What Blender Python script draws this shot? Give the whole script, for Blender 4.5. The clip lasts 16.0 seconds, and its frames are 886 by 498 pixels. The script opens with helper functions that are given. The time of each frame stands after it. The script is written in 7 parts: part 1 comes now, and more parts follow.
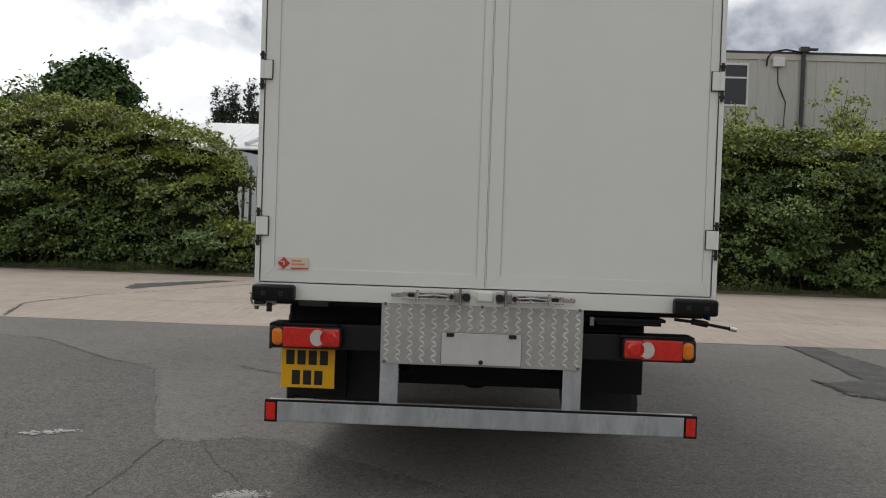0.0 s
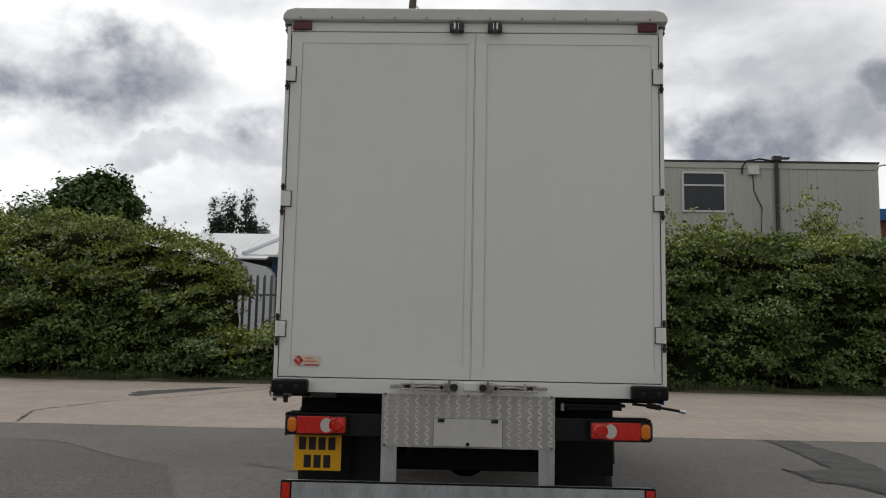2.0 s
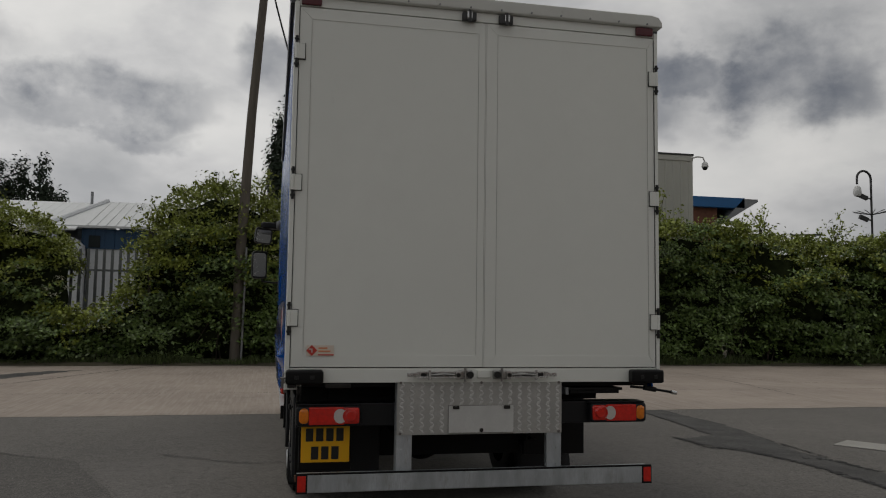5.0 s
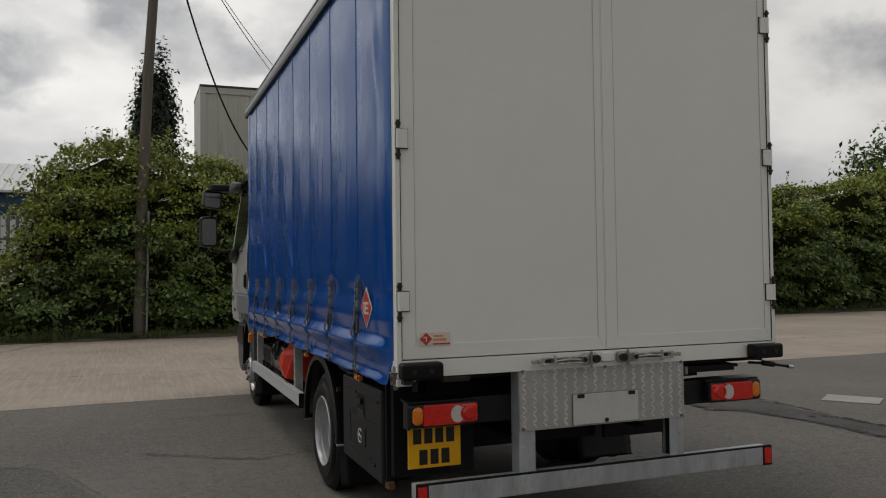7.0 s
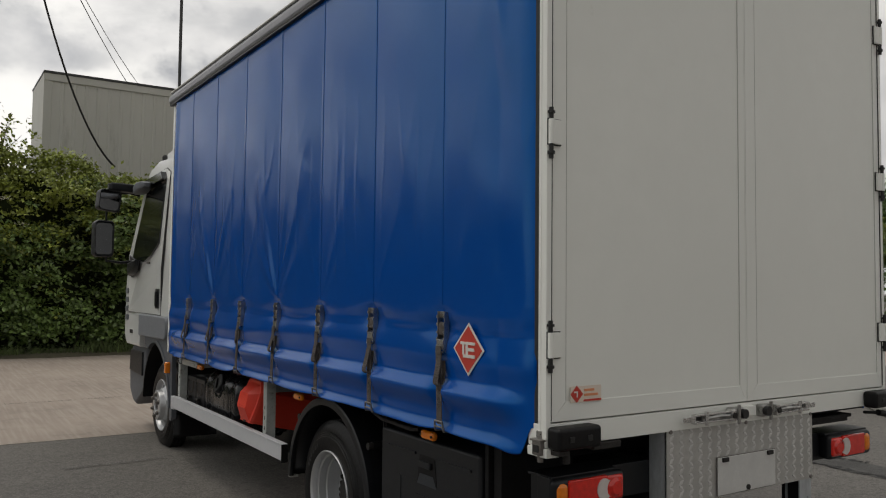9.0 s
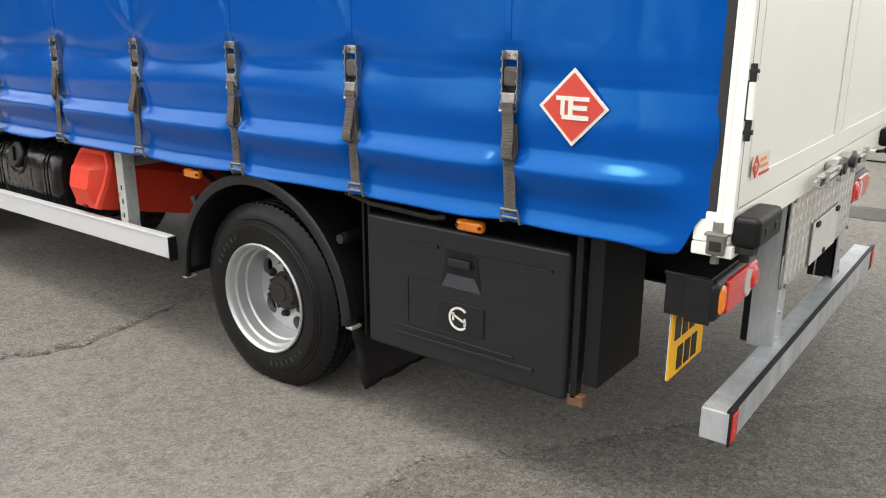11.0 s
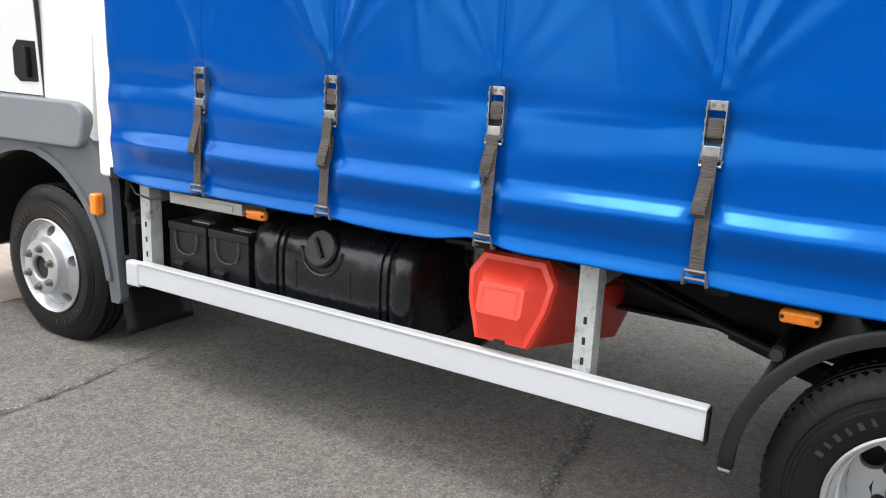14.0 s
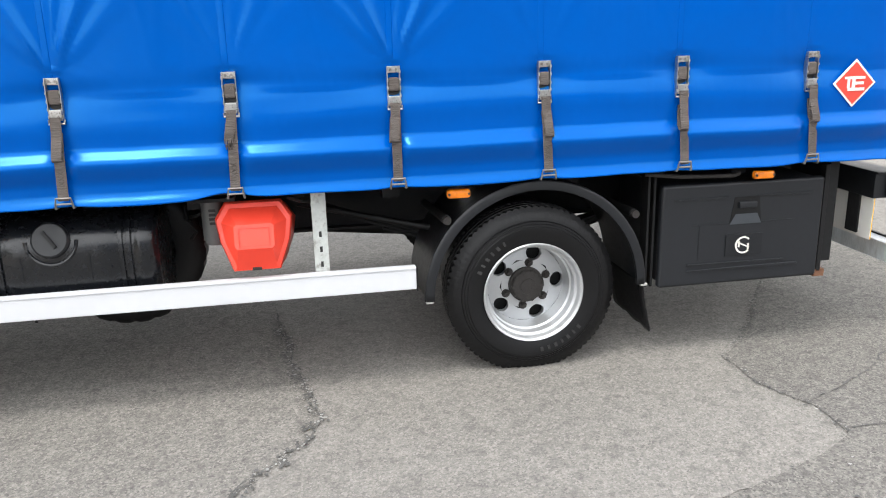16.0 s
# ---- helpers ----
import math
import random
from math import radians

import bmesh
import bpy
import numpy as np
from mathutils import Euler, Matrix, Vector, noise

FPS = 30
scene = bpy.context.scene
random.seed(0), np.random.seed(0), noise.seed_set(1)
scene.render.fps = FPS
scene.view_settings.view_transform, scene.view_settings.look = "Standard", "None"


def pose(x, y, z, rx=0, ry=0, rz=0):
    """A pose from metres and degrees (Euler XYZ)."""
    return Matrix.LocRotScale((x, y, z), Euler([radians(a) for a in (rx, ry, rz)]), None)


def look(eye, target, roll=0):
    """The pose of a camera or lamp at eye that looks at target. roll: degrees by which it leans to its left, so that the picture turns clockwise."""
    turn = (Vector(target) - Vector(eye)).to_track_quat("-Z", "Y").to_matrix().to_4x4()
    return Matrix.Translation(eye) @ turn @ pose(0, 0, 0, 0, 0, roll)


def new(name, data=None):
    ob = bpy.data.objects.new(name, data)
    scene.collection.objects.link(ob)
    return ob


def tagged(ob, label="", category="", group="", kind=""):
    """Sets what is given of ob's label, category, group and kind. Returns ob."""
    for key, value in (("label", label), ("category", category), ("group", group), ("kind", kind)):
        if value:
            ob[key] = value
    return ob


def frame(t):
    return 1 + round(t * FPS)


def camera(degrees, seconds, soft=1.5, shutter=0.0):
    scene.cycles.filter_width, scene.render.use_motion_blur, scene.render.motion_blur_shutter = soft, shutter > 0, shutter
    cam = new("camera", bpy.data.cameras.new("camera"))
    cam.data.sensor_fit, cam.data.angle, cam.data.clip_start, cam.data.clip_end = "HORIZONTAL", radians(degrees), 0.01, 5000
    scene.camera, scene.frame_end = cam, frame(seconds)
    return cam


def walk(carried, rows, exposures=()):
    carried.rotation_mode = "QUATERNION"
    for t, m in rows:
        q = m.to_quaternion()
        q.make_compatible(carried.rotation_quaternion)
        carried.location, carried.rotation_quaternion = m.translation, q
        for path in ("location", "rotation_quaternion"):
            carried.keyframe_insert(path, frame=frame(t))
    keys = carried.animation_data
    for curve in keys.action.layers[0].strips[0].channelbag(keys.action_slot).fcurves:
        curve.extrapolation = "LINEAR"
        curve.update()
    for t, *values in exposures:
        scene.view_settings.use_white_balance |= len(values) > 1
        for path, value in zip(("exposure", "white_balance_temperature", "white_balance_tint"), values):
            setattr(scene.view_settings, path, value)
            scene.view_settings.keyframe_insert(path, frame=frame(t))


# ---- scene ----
cam = camera(58.2, 16.0, soft=1.1)
PATH = [
    (0, (-0.082, -4.093, 1.382), (-0.146, -2.094, 1.338), 1.9),
    (0.5, (-0.042, -4.117, 1.382), (-0.111, -2.119, 1.325), 2.0),
    (1, (-0.026, -4.262, 1.372), (-0.096, -2.264, 1.328), 2.2),
    (1.5, (-0.066, -4.556, 1.35), (-0.124, -2.559, 1.267), 0.5),
    (2, (-0.03, -4.86, 1.346), (-0.087, -2.873, 1.567), 1.1),
    (2.5, (-0.039, -5.12, 1.361), (-0.072, -3.134, 1.599), 0.6),
    (3, (-0.176, -5.19, 1.371), (-0.166, -3.192, 1.291), 0.6),
    (3.5, (-0.427, -5.224, 1.397), (-0.327, -3.227, 1.342), 1.1),
    (4, (-0.631, -5.134, 1.389), (-0.48, -3.14, 1.42), 1.5),
    (4.5, (-0.894, -4.974, 1.374), (-0.626, -3.003, 1.579), 1.3),
    (5, (-1.264, -4.773, 1.411), (-0.851, -2.823, 1.576), 0.8),
    (7.3, (-2.558, -3.544, 1.525), (-1.762, -1.71, 1.577), -0.4),
    (7.5, (-2.676, -3.414, 1.529), (-1.825, -1.605, 1.578), -0.1),
    (8, (-2.88, -3.058, 1.529), (-1.942, -1.292, 1.578), 0.4),
    (8.5, (-3.0, -2.661, 1.561), (-1.987, -0.94, 1.674), 0.8),
    (9, (-3.145, -2.276, 1.588), (-2.047, -0.607, 1.688), 0.6),
    (9.5, (-3.213, -1.869, 1.589), (-2.051, -0.246, 1.462), 0.9),
    (9.7, (-3.229, -1.71, 1.599), (-2.026, -0.13, 1.362), 1.1),
    (11.8, (-3.271, 0.12, 1.55), (-1.67, 1.147, 0.933), -0.1),
    (12, (-3.274, 0.31, 1.536), (-1.688, 1.373, 0.94), -0.65),
    (12.5, (-3.297, 0.769, 1.567), (-1.736, 1.886, 1.004), 0.0),
    (13, (-3.344, 1.239, 1.579), (-1.744, 2.316, 1.05), 0.8),
    (13.5, (-3.357, 1.707, 1.575), (-1.744, 2.788, 1.095), 1.5),
    (14, (-3.469, 2.132, 1.575), (-1.806, 3.138, 1.102), 2.55),
    (14.5, (-3.63, 2.499, 1.575), (-1.885, 3.345, 1.087), 3.05),
    (15, (-3.887, 2.821, 1.627), (-2.008, 3.328, 1.165), 2.2),
    (15.5, (-4.255, 3.016, 1.696), (-2.319, 2.933, 1.206), 0.65),
    (16, (-4.619, 3.055, 1.664), (-2.726, 2.724, 1.114), -1.5),
]
walk(cam, [(t, look(eye, target, roll)) for t, eye, target, roll in PATH], [(0, -1.08, 6550, 10), (1, -0.98, 6550, 10), (1.5, -1.04, 6550, 10), (2, -1.46, 6550, 10), (2.5, -2.21, 6550, 10), (3, -1.94, 6600, 10), (3.5, -1.39, 6650, 10), (4, -1.19, 6650, 10), (4.5, -1.67, 6700, 10), (5, -2.14, 6700, 10), (7.3, -1.62, 6800, 10), (8, -1.39, 6800, 10), (9, -1.52, 6850, 10), (9.5, -1.05, 6900, 10), (9.7, -0.79, 6900, 10), (11.8, 0.48, 6800, 10), (12.5, 0.71, 6650, 10), (13.2, 0.74, 6600, 10), (14, 0.36, 6450, 10), (15, 0.32, 6450, 10), (15.5, 0.59, 6450, 10), (16, 0.73, 6450, 10)])

# ---- light ----
world = bpy.data.worlds.new("world")
scene.world = world
world.use_nodes = True
wn, wl = world.node_tree.nodes, world.node_tree.links
wn.clear()


def wnode(kind, **values):
    n = wn.new(kind)
    for k, v in values.items():
        n.inputs[k].default_value = v
    return n


w_out, w_bg = wn.new("ShaderNodeOutputWorld"), wn.new("ShaderNodeBackground")
w_sky = wn.new("ShaderNodeTexSky")
w_sky.sky_type, w_sky.sun_disc = "NISHITA", False
w_sky.sun_elevation, w_sky.sun_rotation = radians(69), radians(310)
w_co = wn.new("ShaderNodeTexCoord")
w_sep = wn.new("ShaderNodeSeparateXYZ")
wl.new(w_co.outputs["Generated"], w_sep.inputs[0])


def wmath(op, a, b):
    n = wn.new("ShaderNodeMath")
    n.operation = op
    for k, v in ((0, a), (1, b)):
        if isinstance(v, (int, float)):
            n.inputs[k].default_value = v
        else:
            wl.new(v, n.inputs[k])
    return n.outputs[0]


# cloud deck: a bright broken layer
w_flat = wn.new("ShaderNodeMapping")
w_flat.inputs["Scale"].default_value = (1.0, 1.0, 1.9)
w_flat.inputs["Location"].default_value = (1.7, 0.4, 0.9)
wl.new(w_co.outputs["Generated"], w_flat.inputs["Vector"])
w_cloud = wnode("ShaderNodeTexNoise", Scale=3.6, Detail=10.0, Roughness=0.55, Distortion=0.15)
wl.new(w_flat.outputs[0], w_cloud.inputs["Vector"])
w_ramp = wn.new("ShaderNodeValToRGB")
w_ramp.color_ramp.elements[0].position, w_ramp.color_ramp.elements[0].color = 0.30, (1.20, 1.25, 1.32, 1)
w_ramp.color_ramp.elements[1].position, w_ramp.color_ramp.elements[1].color = 0.70, (2.40, 2.41, 2.41, 1)
for at, tone in ((0.41, (1.50, 1.54, 1.60, 1)), (0.49, (1.84, 1.87, 1.92, 1)), (0.56, (2.12, 2.15, 2.17, 1))):
    w_ramp.color_ramp.elements.new(at).color = tone
wl.new(w_cloud.outputs["Fac"], w_ramp.inputs["Fac"])
# heaped clouds with grey undersides: direction, half width, half height, weight
w_heap = wn.new("ShaderNodeMapping")
w_heap.inputs["Scale"].default_value = (1.0, 1.0, 1.25)
wl.new(w_co.outputs["Generated"], w_heap.inputs["Vector"])
w_puff = wnode("ShaderNodeTexNoise", Scale=7.0, Detail=9.0, Roughness=0.56)
wl.new(w_heap.outputs[0], w_puff.inputs["Vector"])
w_bend = wn.new("ShaderNodeVectorMath")
w_bend.operation = "MULTIPLY_ADD"
w_bend.inputs[1].default_value = (0.26, 0.26, 0.18)
wl.new(w_puff.outputs["Color"], w_bend.inputs[0])
w_off = wn.new("ShaderNodeVectorMath")
w_off.inputs[1].default_value = (-0.13, -0.13, -0.09)
wl.new(w_co.outputs["Generated"], w_off.inputs[0])
wl.new(w_off.outputs[0], w_bend.inputs[2])
w_thick = None
for centre, rx, rz, weight in (((-0.186, 0.953, 0.244), 0.125, 0.050, 0.95), ((-0.215, 0.950, 0.208), 0.150, 0.020, 0.55), ((0.570, 0.780, 0.262), 0.110, 0.064, 0.95),
                               ((0.475, 0.835, 0.276), 0.062, 0.034, 0.85), ((0.355, 0.900, 0.243), 0.150, 0.042, 1.0), ((0.270, 0.910, 0.300), 0.060, 0.032, 0.7),
                               ((-0.420, 0.860, 0.288), 0.190, 0.056, 0.9), ((-0.350, 0.910, 0.215), 0.110, 0.022, 0.5), ((0.080, 0.960, 0.272), 0.140, 0.040, 0.6),
                               ((0.78, 0.58, 0.24), 0.15, 0.05, 0.7)):
    w_sub = wn.new("ShaderNodeVectorMath")
    w_sub.operation = "SUBTRACT"
    w_sub.inputs[1].default_value = centre
    wl.new(w_bend.outputs[0], w_sub.inputs[0])
    w_size = wn.new("ShaderNodeVectorMath")
    w_size.operation = "MULTIPLY"
    w_size.inputs[1].default_value = (1 / rx, 1 / rx, 1 / rz)
    wl.new(w_sub.outputs[0], w_size.inputs[0])
    w_len = wn.new("ShaderNodeVectorMath")
    w_len.operation = "LENGTH"
    wl.new(w_size.outputs[0], w_len.inputs[0])
    w_fall = wnode("ShaderNodeMapRange", **{"From Min": 1.18, "From Max": 0.45, "To Min": 0.0, "To Max": weight})
    w_fall.interpolation_type = "SMOOTHSTEP"
    wl.new(w_len.outputs["Value"], w_fall.inputs["Value"])
    w_thick = w_fall.outputs[0] if w_thick is None else wmath("MAXIMUM", w_thick, w_fall.outputs[0])
w_deck = wn.new("ShaderNodeMix")
w_deck.data_type = "RGBA"
w_body = wnode("ShaderNodeMapRange", **{"From Min": 0.36, "From Max": 0.62, "To Min": 0.30, "To Max": 1.20})
wl.new(w_puff.outputs["Fac"], w_body.inputs["Value"])
w_fill = wn.new("ShaderNodeClamp")
wl.new(wmath("MULTIPLY", w_thick, w_body.outputs[0]), w_fill.inputs["Value"])
wl.new(w_fill.outputs[0], w_deck.inputs["Factor"])
wl.new(w_ramp.outputs["Color"], w_deck.inputs["A"])
w_deck.inputs["B"].default_value = (0.54, 0.60, 0.72, 1)
w_gap = wnode("ShaderNodeTexNoise", Scale=0.8, Detail=6.0)
w_shift = wn.new("ShaderNodeVectorMath")
w_shift.inputs[1].default_value = (7.3, 2.1, 4.0)
wl.new(w_flat.outputs[0], w_shift.inputs[0])
wl.new(w_shift.outputs[0], w_gap.inputs["Vector"])
w_gapr = wn.new("ShaderNodeValToRGB")
w_gapr.color_ramp.elements[0].position, w_gapr.color_ramp.elements[1].position = 0.20, 0.32
wl.new(w_gap.outputs["Fac"], w_gapr.inputs["Fac"])
w_dim = wn.new("ShaderNodeVectorMath")
w_dim.operation = "SCALE"
w_dim.inputs["Scale"].default_value = 0.1
wl.new(w_sky.outputs[0], w_dim.inputs[0])
w_mix = wn.new("ShaderNodeMix")
w_mix.data_type = "RGBA"
wl.new(w_gapr.outputs["Color"], w_mix.inputs["Factor"])
wl.new(w_dim.outputs[0], w_mix.inputs["A"])
# brighter towards the veiled sun
w_side = wn.new("ShaderNodeVectorMath")
w_side.operation = "SCALE"
wl.new(w_deck.outputs["Result"], w_side.inputs[0])
wl.new(wmath("ADD", wmath("ADD", wmath("MULTIPLY", w_sep.outputs["Y"], 0.34), wmath("MULTIPLY", w_sep.outputs["X"], -0.22)), 0.98), w_side.inputs["Scale"])
wl.new(w_side.outputs[0], w_mix.inputs["B"])
wl.new(w_mix.outputs["Result"], w_bg.inputs["Color"])
w_bg.inputs["Strength"].default_value = 1.0
wl.new(w_bg.outputs[0], w_out.inputs["Surface"])

sun = new("sun", bpy.data.lights.new("sun", "SUN"))
sun.data.energy, sun.data.angle, sun.data.color = 1.75, radians(18), (1.0, 0.96, 0.9)
sun.matrix_world = look((-6, 5, 20), (0, 0, 0))


# ---- materials ----
def mat(name, col, rough=0.6, metal=0.0, var=0.12, scale=3.0, bump=0.0, bscale=80.0, coat=0.0, dirt=None, dirt_at=0.62, spec=0.5, island=0.0, stretch=None):
    m = bpy.data.materials.new(name)
    m.use_nodes = True
    n, l = m.node_tree.nodes, m.node_tree.links
    p = n["Principled BSDF"]
    p.inputs["Roughness"].default_value = rough
    p.inputs["Metallic"].default_value = metal
    p.inputs["Coat Weight"].default_value = coat
    p.inputs["Coat Roughness"].default_value = 0.12
    p.inputs["Specular IOR Level"].default_value = spec
    co = n.new("ShaderNodeTexCoord")
    src = co.outputs["Object"]
    if stretch:
        mp = n.new("ShaderNodeMapping")
        mp.inputs["Scale"].default_value = stretch
        l.new(src, mp.inputs["Vector"])
        src = mp.outputs[0]

    def noise_tex(s, detail=6.0, rg=0.6):
        t = n.new("ShaderNodeTexNoise")
        t.inputs["Scale"].default_value, t.inputs["Detail"].default_value, t.inputs["Roughness"].default_value = s, detail, rg
        l.new(src, t.inputs["Vector"])
        return t.outputs["Fac"]

    def mixc(fac, a, b):
        x = n.new("ShaderNodeMix")
        x.data_type = "RGBA"
        for key, v in (("Factor", fac), ("A", a), ("B", b)):
            if isinstance(v, tuple):
                x.inputs[key].default_value = (*v, 1)
            elif isinstance(v, float):
                x.inputs[key].default_value = v
            else:
                l.new(v, x.inputs[key])
        return x.outputs["Result"]

    def ramp(fac, a, b):
        r = n.new("ShaderNodeMapRange")
        r.inputs["From Min"].default_value, r.inputs["From Max"].default_value = a, b
        l.new(fac, r.inputs["Value"])
        return r.outputs[0]

    lo = tuple(c * (1 - var) for c in col)
    hi = tuple(min(1.0, c * (1 + var)) for c in col)
    c = mixc(ramp(noise_tex(scale), 0.3, 0.7), lo, hi)
    fine = noise_tex(scale * 9, 4.0)
    c = mixc(ramp(fine, 0.35, 0.95), c, tuple(q * (1 - 0.8 * var) for q in col))
    if island:
        g = n.new("ShaderNodeNewGeometry")
        hs = n.new("ShaderNodeHueSaturation")
        l.new(c, hs.inputs["Color"])
        l.new(ramp(g.outputs["Random Per Island"], -0.0, 1.0), hs.inputs["Fac"])
        mr = n.new("ShaderNodeMapRange")
        mr.inputs["To Min"].default_value, mr.inputs["To Max"].default_value = 1 - island, 1 + island
        l.new(g.outputs["Random Per Island"], mr.inputs["Value"])
        l.new(mr.outputs[0], hs.inputs["Value"])
        hs.inputs["Fac"].default_value = 1.0
        for k in list(hs.inputs["Fac"].links):
            l.remove(k)
        c = hs.outputs["Color"]
    if dirt:
        c = mixc(ramp(noise_tex(scale * 1.7, 9.0, 0.7), dirt_at, dirt_at + 0.18), c, dirt)
    l.new(c, p.inputs["Base Color"])
    rr = n.new("ShaderNodeMapRange")
    rr.inputs["To Min"].default_value, rr.inputs["To Max"].default_value = max(0.02, rough - 0.08), min(1, rough + 0.1)
    l.new(fine, rr.inputs["Value"])
    l.new(rr.outputs[0], p.inputs["Roughness"])
    if bump:
        b = n.new("ShaderNodeBump")
        b.inputs["Strength"].default_value, b.inputs["Distance"].default_value = bump, 0.01
        l.new(noise_tex(bscale, 3.0), b.inputs["Height"])
        l.new(b.outputs[0], p.inputs["Normal"])
    return m


def tune(m, key, value):
    m.node_tree.nodes["Principled BSDF"].inputs[key].default_value = value
    return m


M_WHITE = mat("white_paint", (0.84, 0.85, 0.80), 0.38, var=0.03, scale=0.9, dirt=(0.64, 0.63, 0.57), dirt_at=0.66, bump=0.02, bscale=25)
M_CAB = mat("cab_paint", (0.72, 0.735, 0.72), 0.22, var=0.02, scale=1.0, coat=0.5, dirt=(0.6, 0.58, 0.52), dirt_at=0.7)
M_ROOF = mat("roof_grp", (0.66, 0.66, 0.62), 0.5, var=0.06, scale=2.0, dirt=(0.4, 0.39, 0.34), dirt_at=0.6)
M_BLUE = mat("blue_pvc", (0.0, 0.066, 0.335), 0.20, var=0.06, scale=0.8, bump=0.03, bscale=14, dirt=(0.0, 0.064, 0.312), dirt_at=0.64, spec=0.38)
# cyan tint put into the sheen, so highlights and reflections turn blue
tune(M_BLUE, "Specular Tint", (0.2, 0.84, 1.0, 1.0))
M_WEATHERED = mat("weathered_upright", (0.44, 0.46, 0.44), 0.6, var=0.25, scale=9, dirt=(0.12, 0.10, 0.08), dirt_at=0.54, bump=0.1)
M_BLACK = mat("black_plastic", (0.0075, 0.0085, 0.0105), 0.40, var=0.15, scale=4, bump=0.06, bscale=160, dirt=(0.018, 0.0175, 0.016), dirt_at=0.66, spec=0.4)
M_TANK = mat("glossy_black_plastic", (0.006, 0.007, 0.009), 0.25, var=0.15, scale=4, bump=0.02, bscale=60, dirt=(0.012, 0.0125, 0.013), dirt_at=0.66, spec=0.48)
M_CHASSIS = mat("chassis_black", (0.0085, 0.0085, 0.009), 0.55, var=0.3, scale=5, bump=0.1, bscale=60, dirt=(0.018, 0.016, 0.014), dirt_at=0.62, spec=0.25)
M_RUBBER = mat("rubber", (0.0055, 0.0055, 0.006), 0.42, var=0.25, scale=6, bump=0.1, bscale=90, dirt=(0.010, 0.0095, 0.009), dirt_at=0.62, spec=0.26)
M_LOCKER = mat("charcoal_plastic", (0.0100, 0.0112, 0.0138), 0.44, var=0.12, scale=3, bump=0.08, bscale=220, dirt=(0.024, 0.024, 0.024), dirt_at=0.66, spec=0.42)
M_LEVER = mat("greased_steel", (0.66, 0.655, 0.64), 0.26, metal=0.85, var=0.25, scale=22, dirt=(0.10, 0.085, 0.07), dirt_at=0.60, bump=0.08, bscale=150)
M_CANT = mat("dark_anodised_rail", (0.17, 0.17, 0.185), 0.34, metal=0.5, var=0.08, scale=3)
M_LETTER = mat("moulded_lettering", (0.020, 0.020, 0.020), 0.6, var=0.2, scale=30)
M_BLANK = mat("blanking_plate", (0.66, 0.66, 0.64), 0.45, metal=0.2, var=0.08, scale=8, dirt=(0.4, 0.38, 0.35), dirt_at=0.64)
M_BUCKLE = mat("scuffed_steel", (0.46, 0.455, 0.44), 0.28, metal=0.92, var=0.3, scale=25, dirt=(0.17, 0.15, 0.13), dirt_at=0.62, bump=0.08, bscale=150)
M_HOOK = mat("tarnished_steel", (0.21, 0.195, 0.18), 0.45, metal=0.6, var=0.25, scale=25, dirt=(0.10, 0.08, 0.065), dirt_at=0.58)
M_TREADPLATE = mat("pale_tread", (0.66, 0.655, 0.635), 0.36, metal=0.5, var=0.22, scale=6, dirt=(0.44, 0.43, 0.40), dirt_at=0.56)
M_CHEQUER = mat("chequer_aluminium", (0.50, 0.495, 0.47), 0.46, metal=0.45, var=0.16, scale=4, dirt=(0.38, 0.365, 0.335), dirt_at=0.58, bump=0.04, bscale=150)
M_RIM = mat("silver_rim", (0.48, 0.49, 0.50), 0.36, metal=0.6, var=0.06, scale=6, dirt=(0.35, 0.32, 0.28), dirt_at=0.68, bump=0.04, bscale=120)
M_HUB = mat("greasy_hub", (0.028, 0.025, 0.023), 0.7, metal=0.3, var=0.3, scale=25, bump=0.4, bscale=70)
M_GALV = mat("galvanised", (0.50, 0.53, 0.55), 0.42, metal=0.45, var=0.24, scale=5, dirt=(0.33, 0.33, 0.32), dirt_at=0.56, bump=0.05, stretch=(2.2, 2.2, 0.6))
M_ALU = mat("aluminium", (0.44, 0.435, 0.41), 0.5, metal=0.45, var=0.1, scale=9, dirt=(0.32, 0.3, 0.27), dirt_at=0.66)
M_CHROME = mat("bright_steel", (0.66, 0.66, 0.65), 0.22, metal=1.0, var=0.15, scale=20, dirt=(0.2, 0.17, 0.13), dirt_at=0.66)
M_RAIL = mat("anodised_rail", (0.52, 0.53, 0.55), 0.5, metal=0.05, var=0.04, scale=2.5, dirt=(0.43, 0.42, 0.40), dirt_at=0.66)
M_STRAP = mat("grey_webbing", (0.092, 0.078, 0.070), 0.85, var=0.25, scale=30, bump=0.8, bscale=330, stretch=(0.06, 0.06, 1.0))
M_RED = mat("red_plastic", (0.73, 0.052, 0.028), 0.34, var=0.06, scale=4, dirt=(0.5, 0.06, 0.05), dirt_at=0.68)
M_LENSRED = tune(mat("red_lens", (0.74, 0.020, 0.010), 0.12, var=0.2, scale=40, coat=0.6, bump=0.2, bscale=170), "Subsurface Weight", 0.1)
M_LENSAMB = mat("amber_lens", (0.95, 0.235, 0.008), 0.14, var=0.2, scale=40, coat=0.6, bump=0.2, bscale=170)
M_LENSWHT = mat("clear_lens", (0.66, 0.60, 0.57), 0.12, var=0.1, scale=40, coat=0.6)
M_MAROON = mat("maroon_lens", (0.10, 0.012, 0.02), 0.2, var=0.1, scale=20)
M_YELLOW = mat("yellow_plate", (0.92, 0.48, 0.010), 0.35, var=0.03, scale=10)
M_INK = mat("black_ink", (0.012, 0.012, 0.012), 0.5, var=0.1)
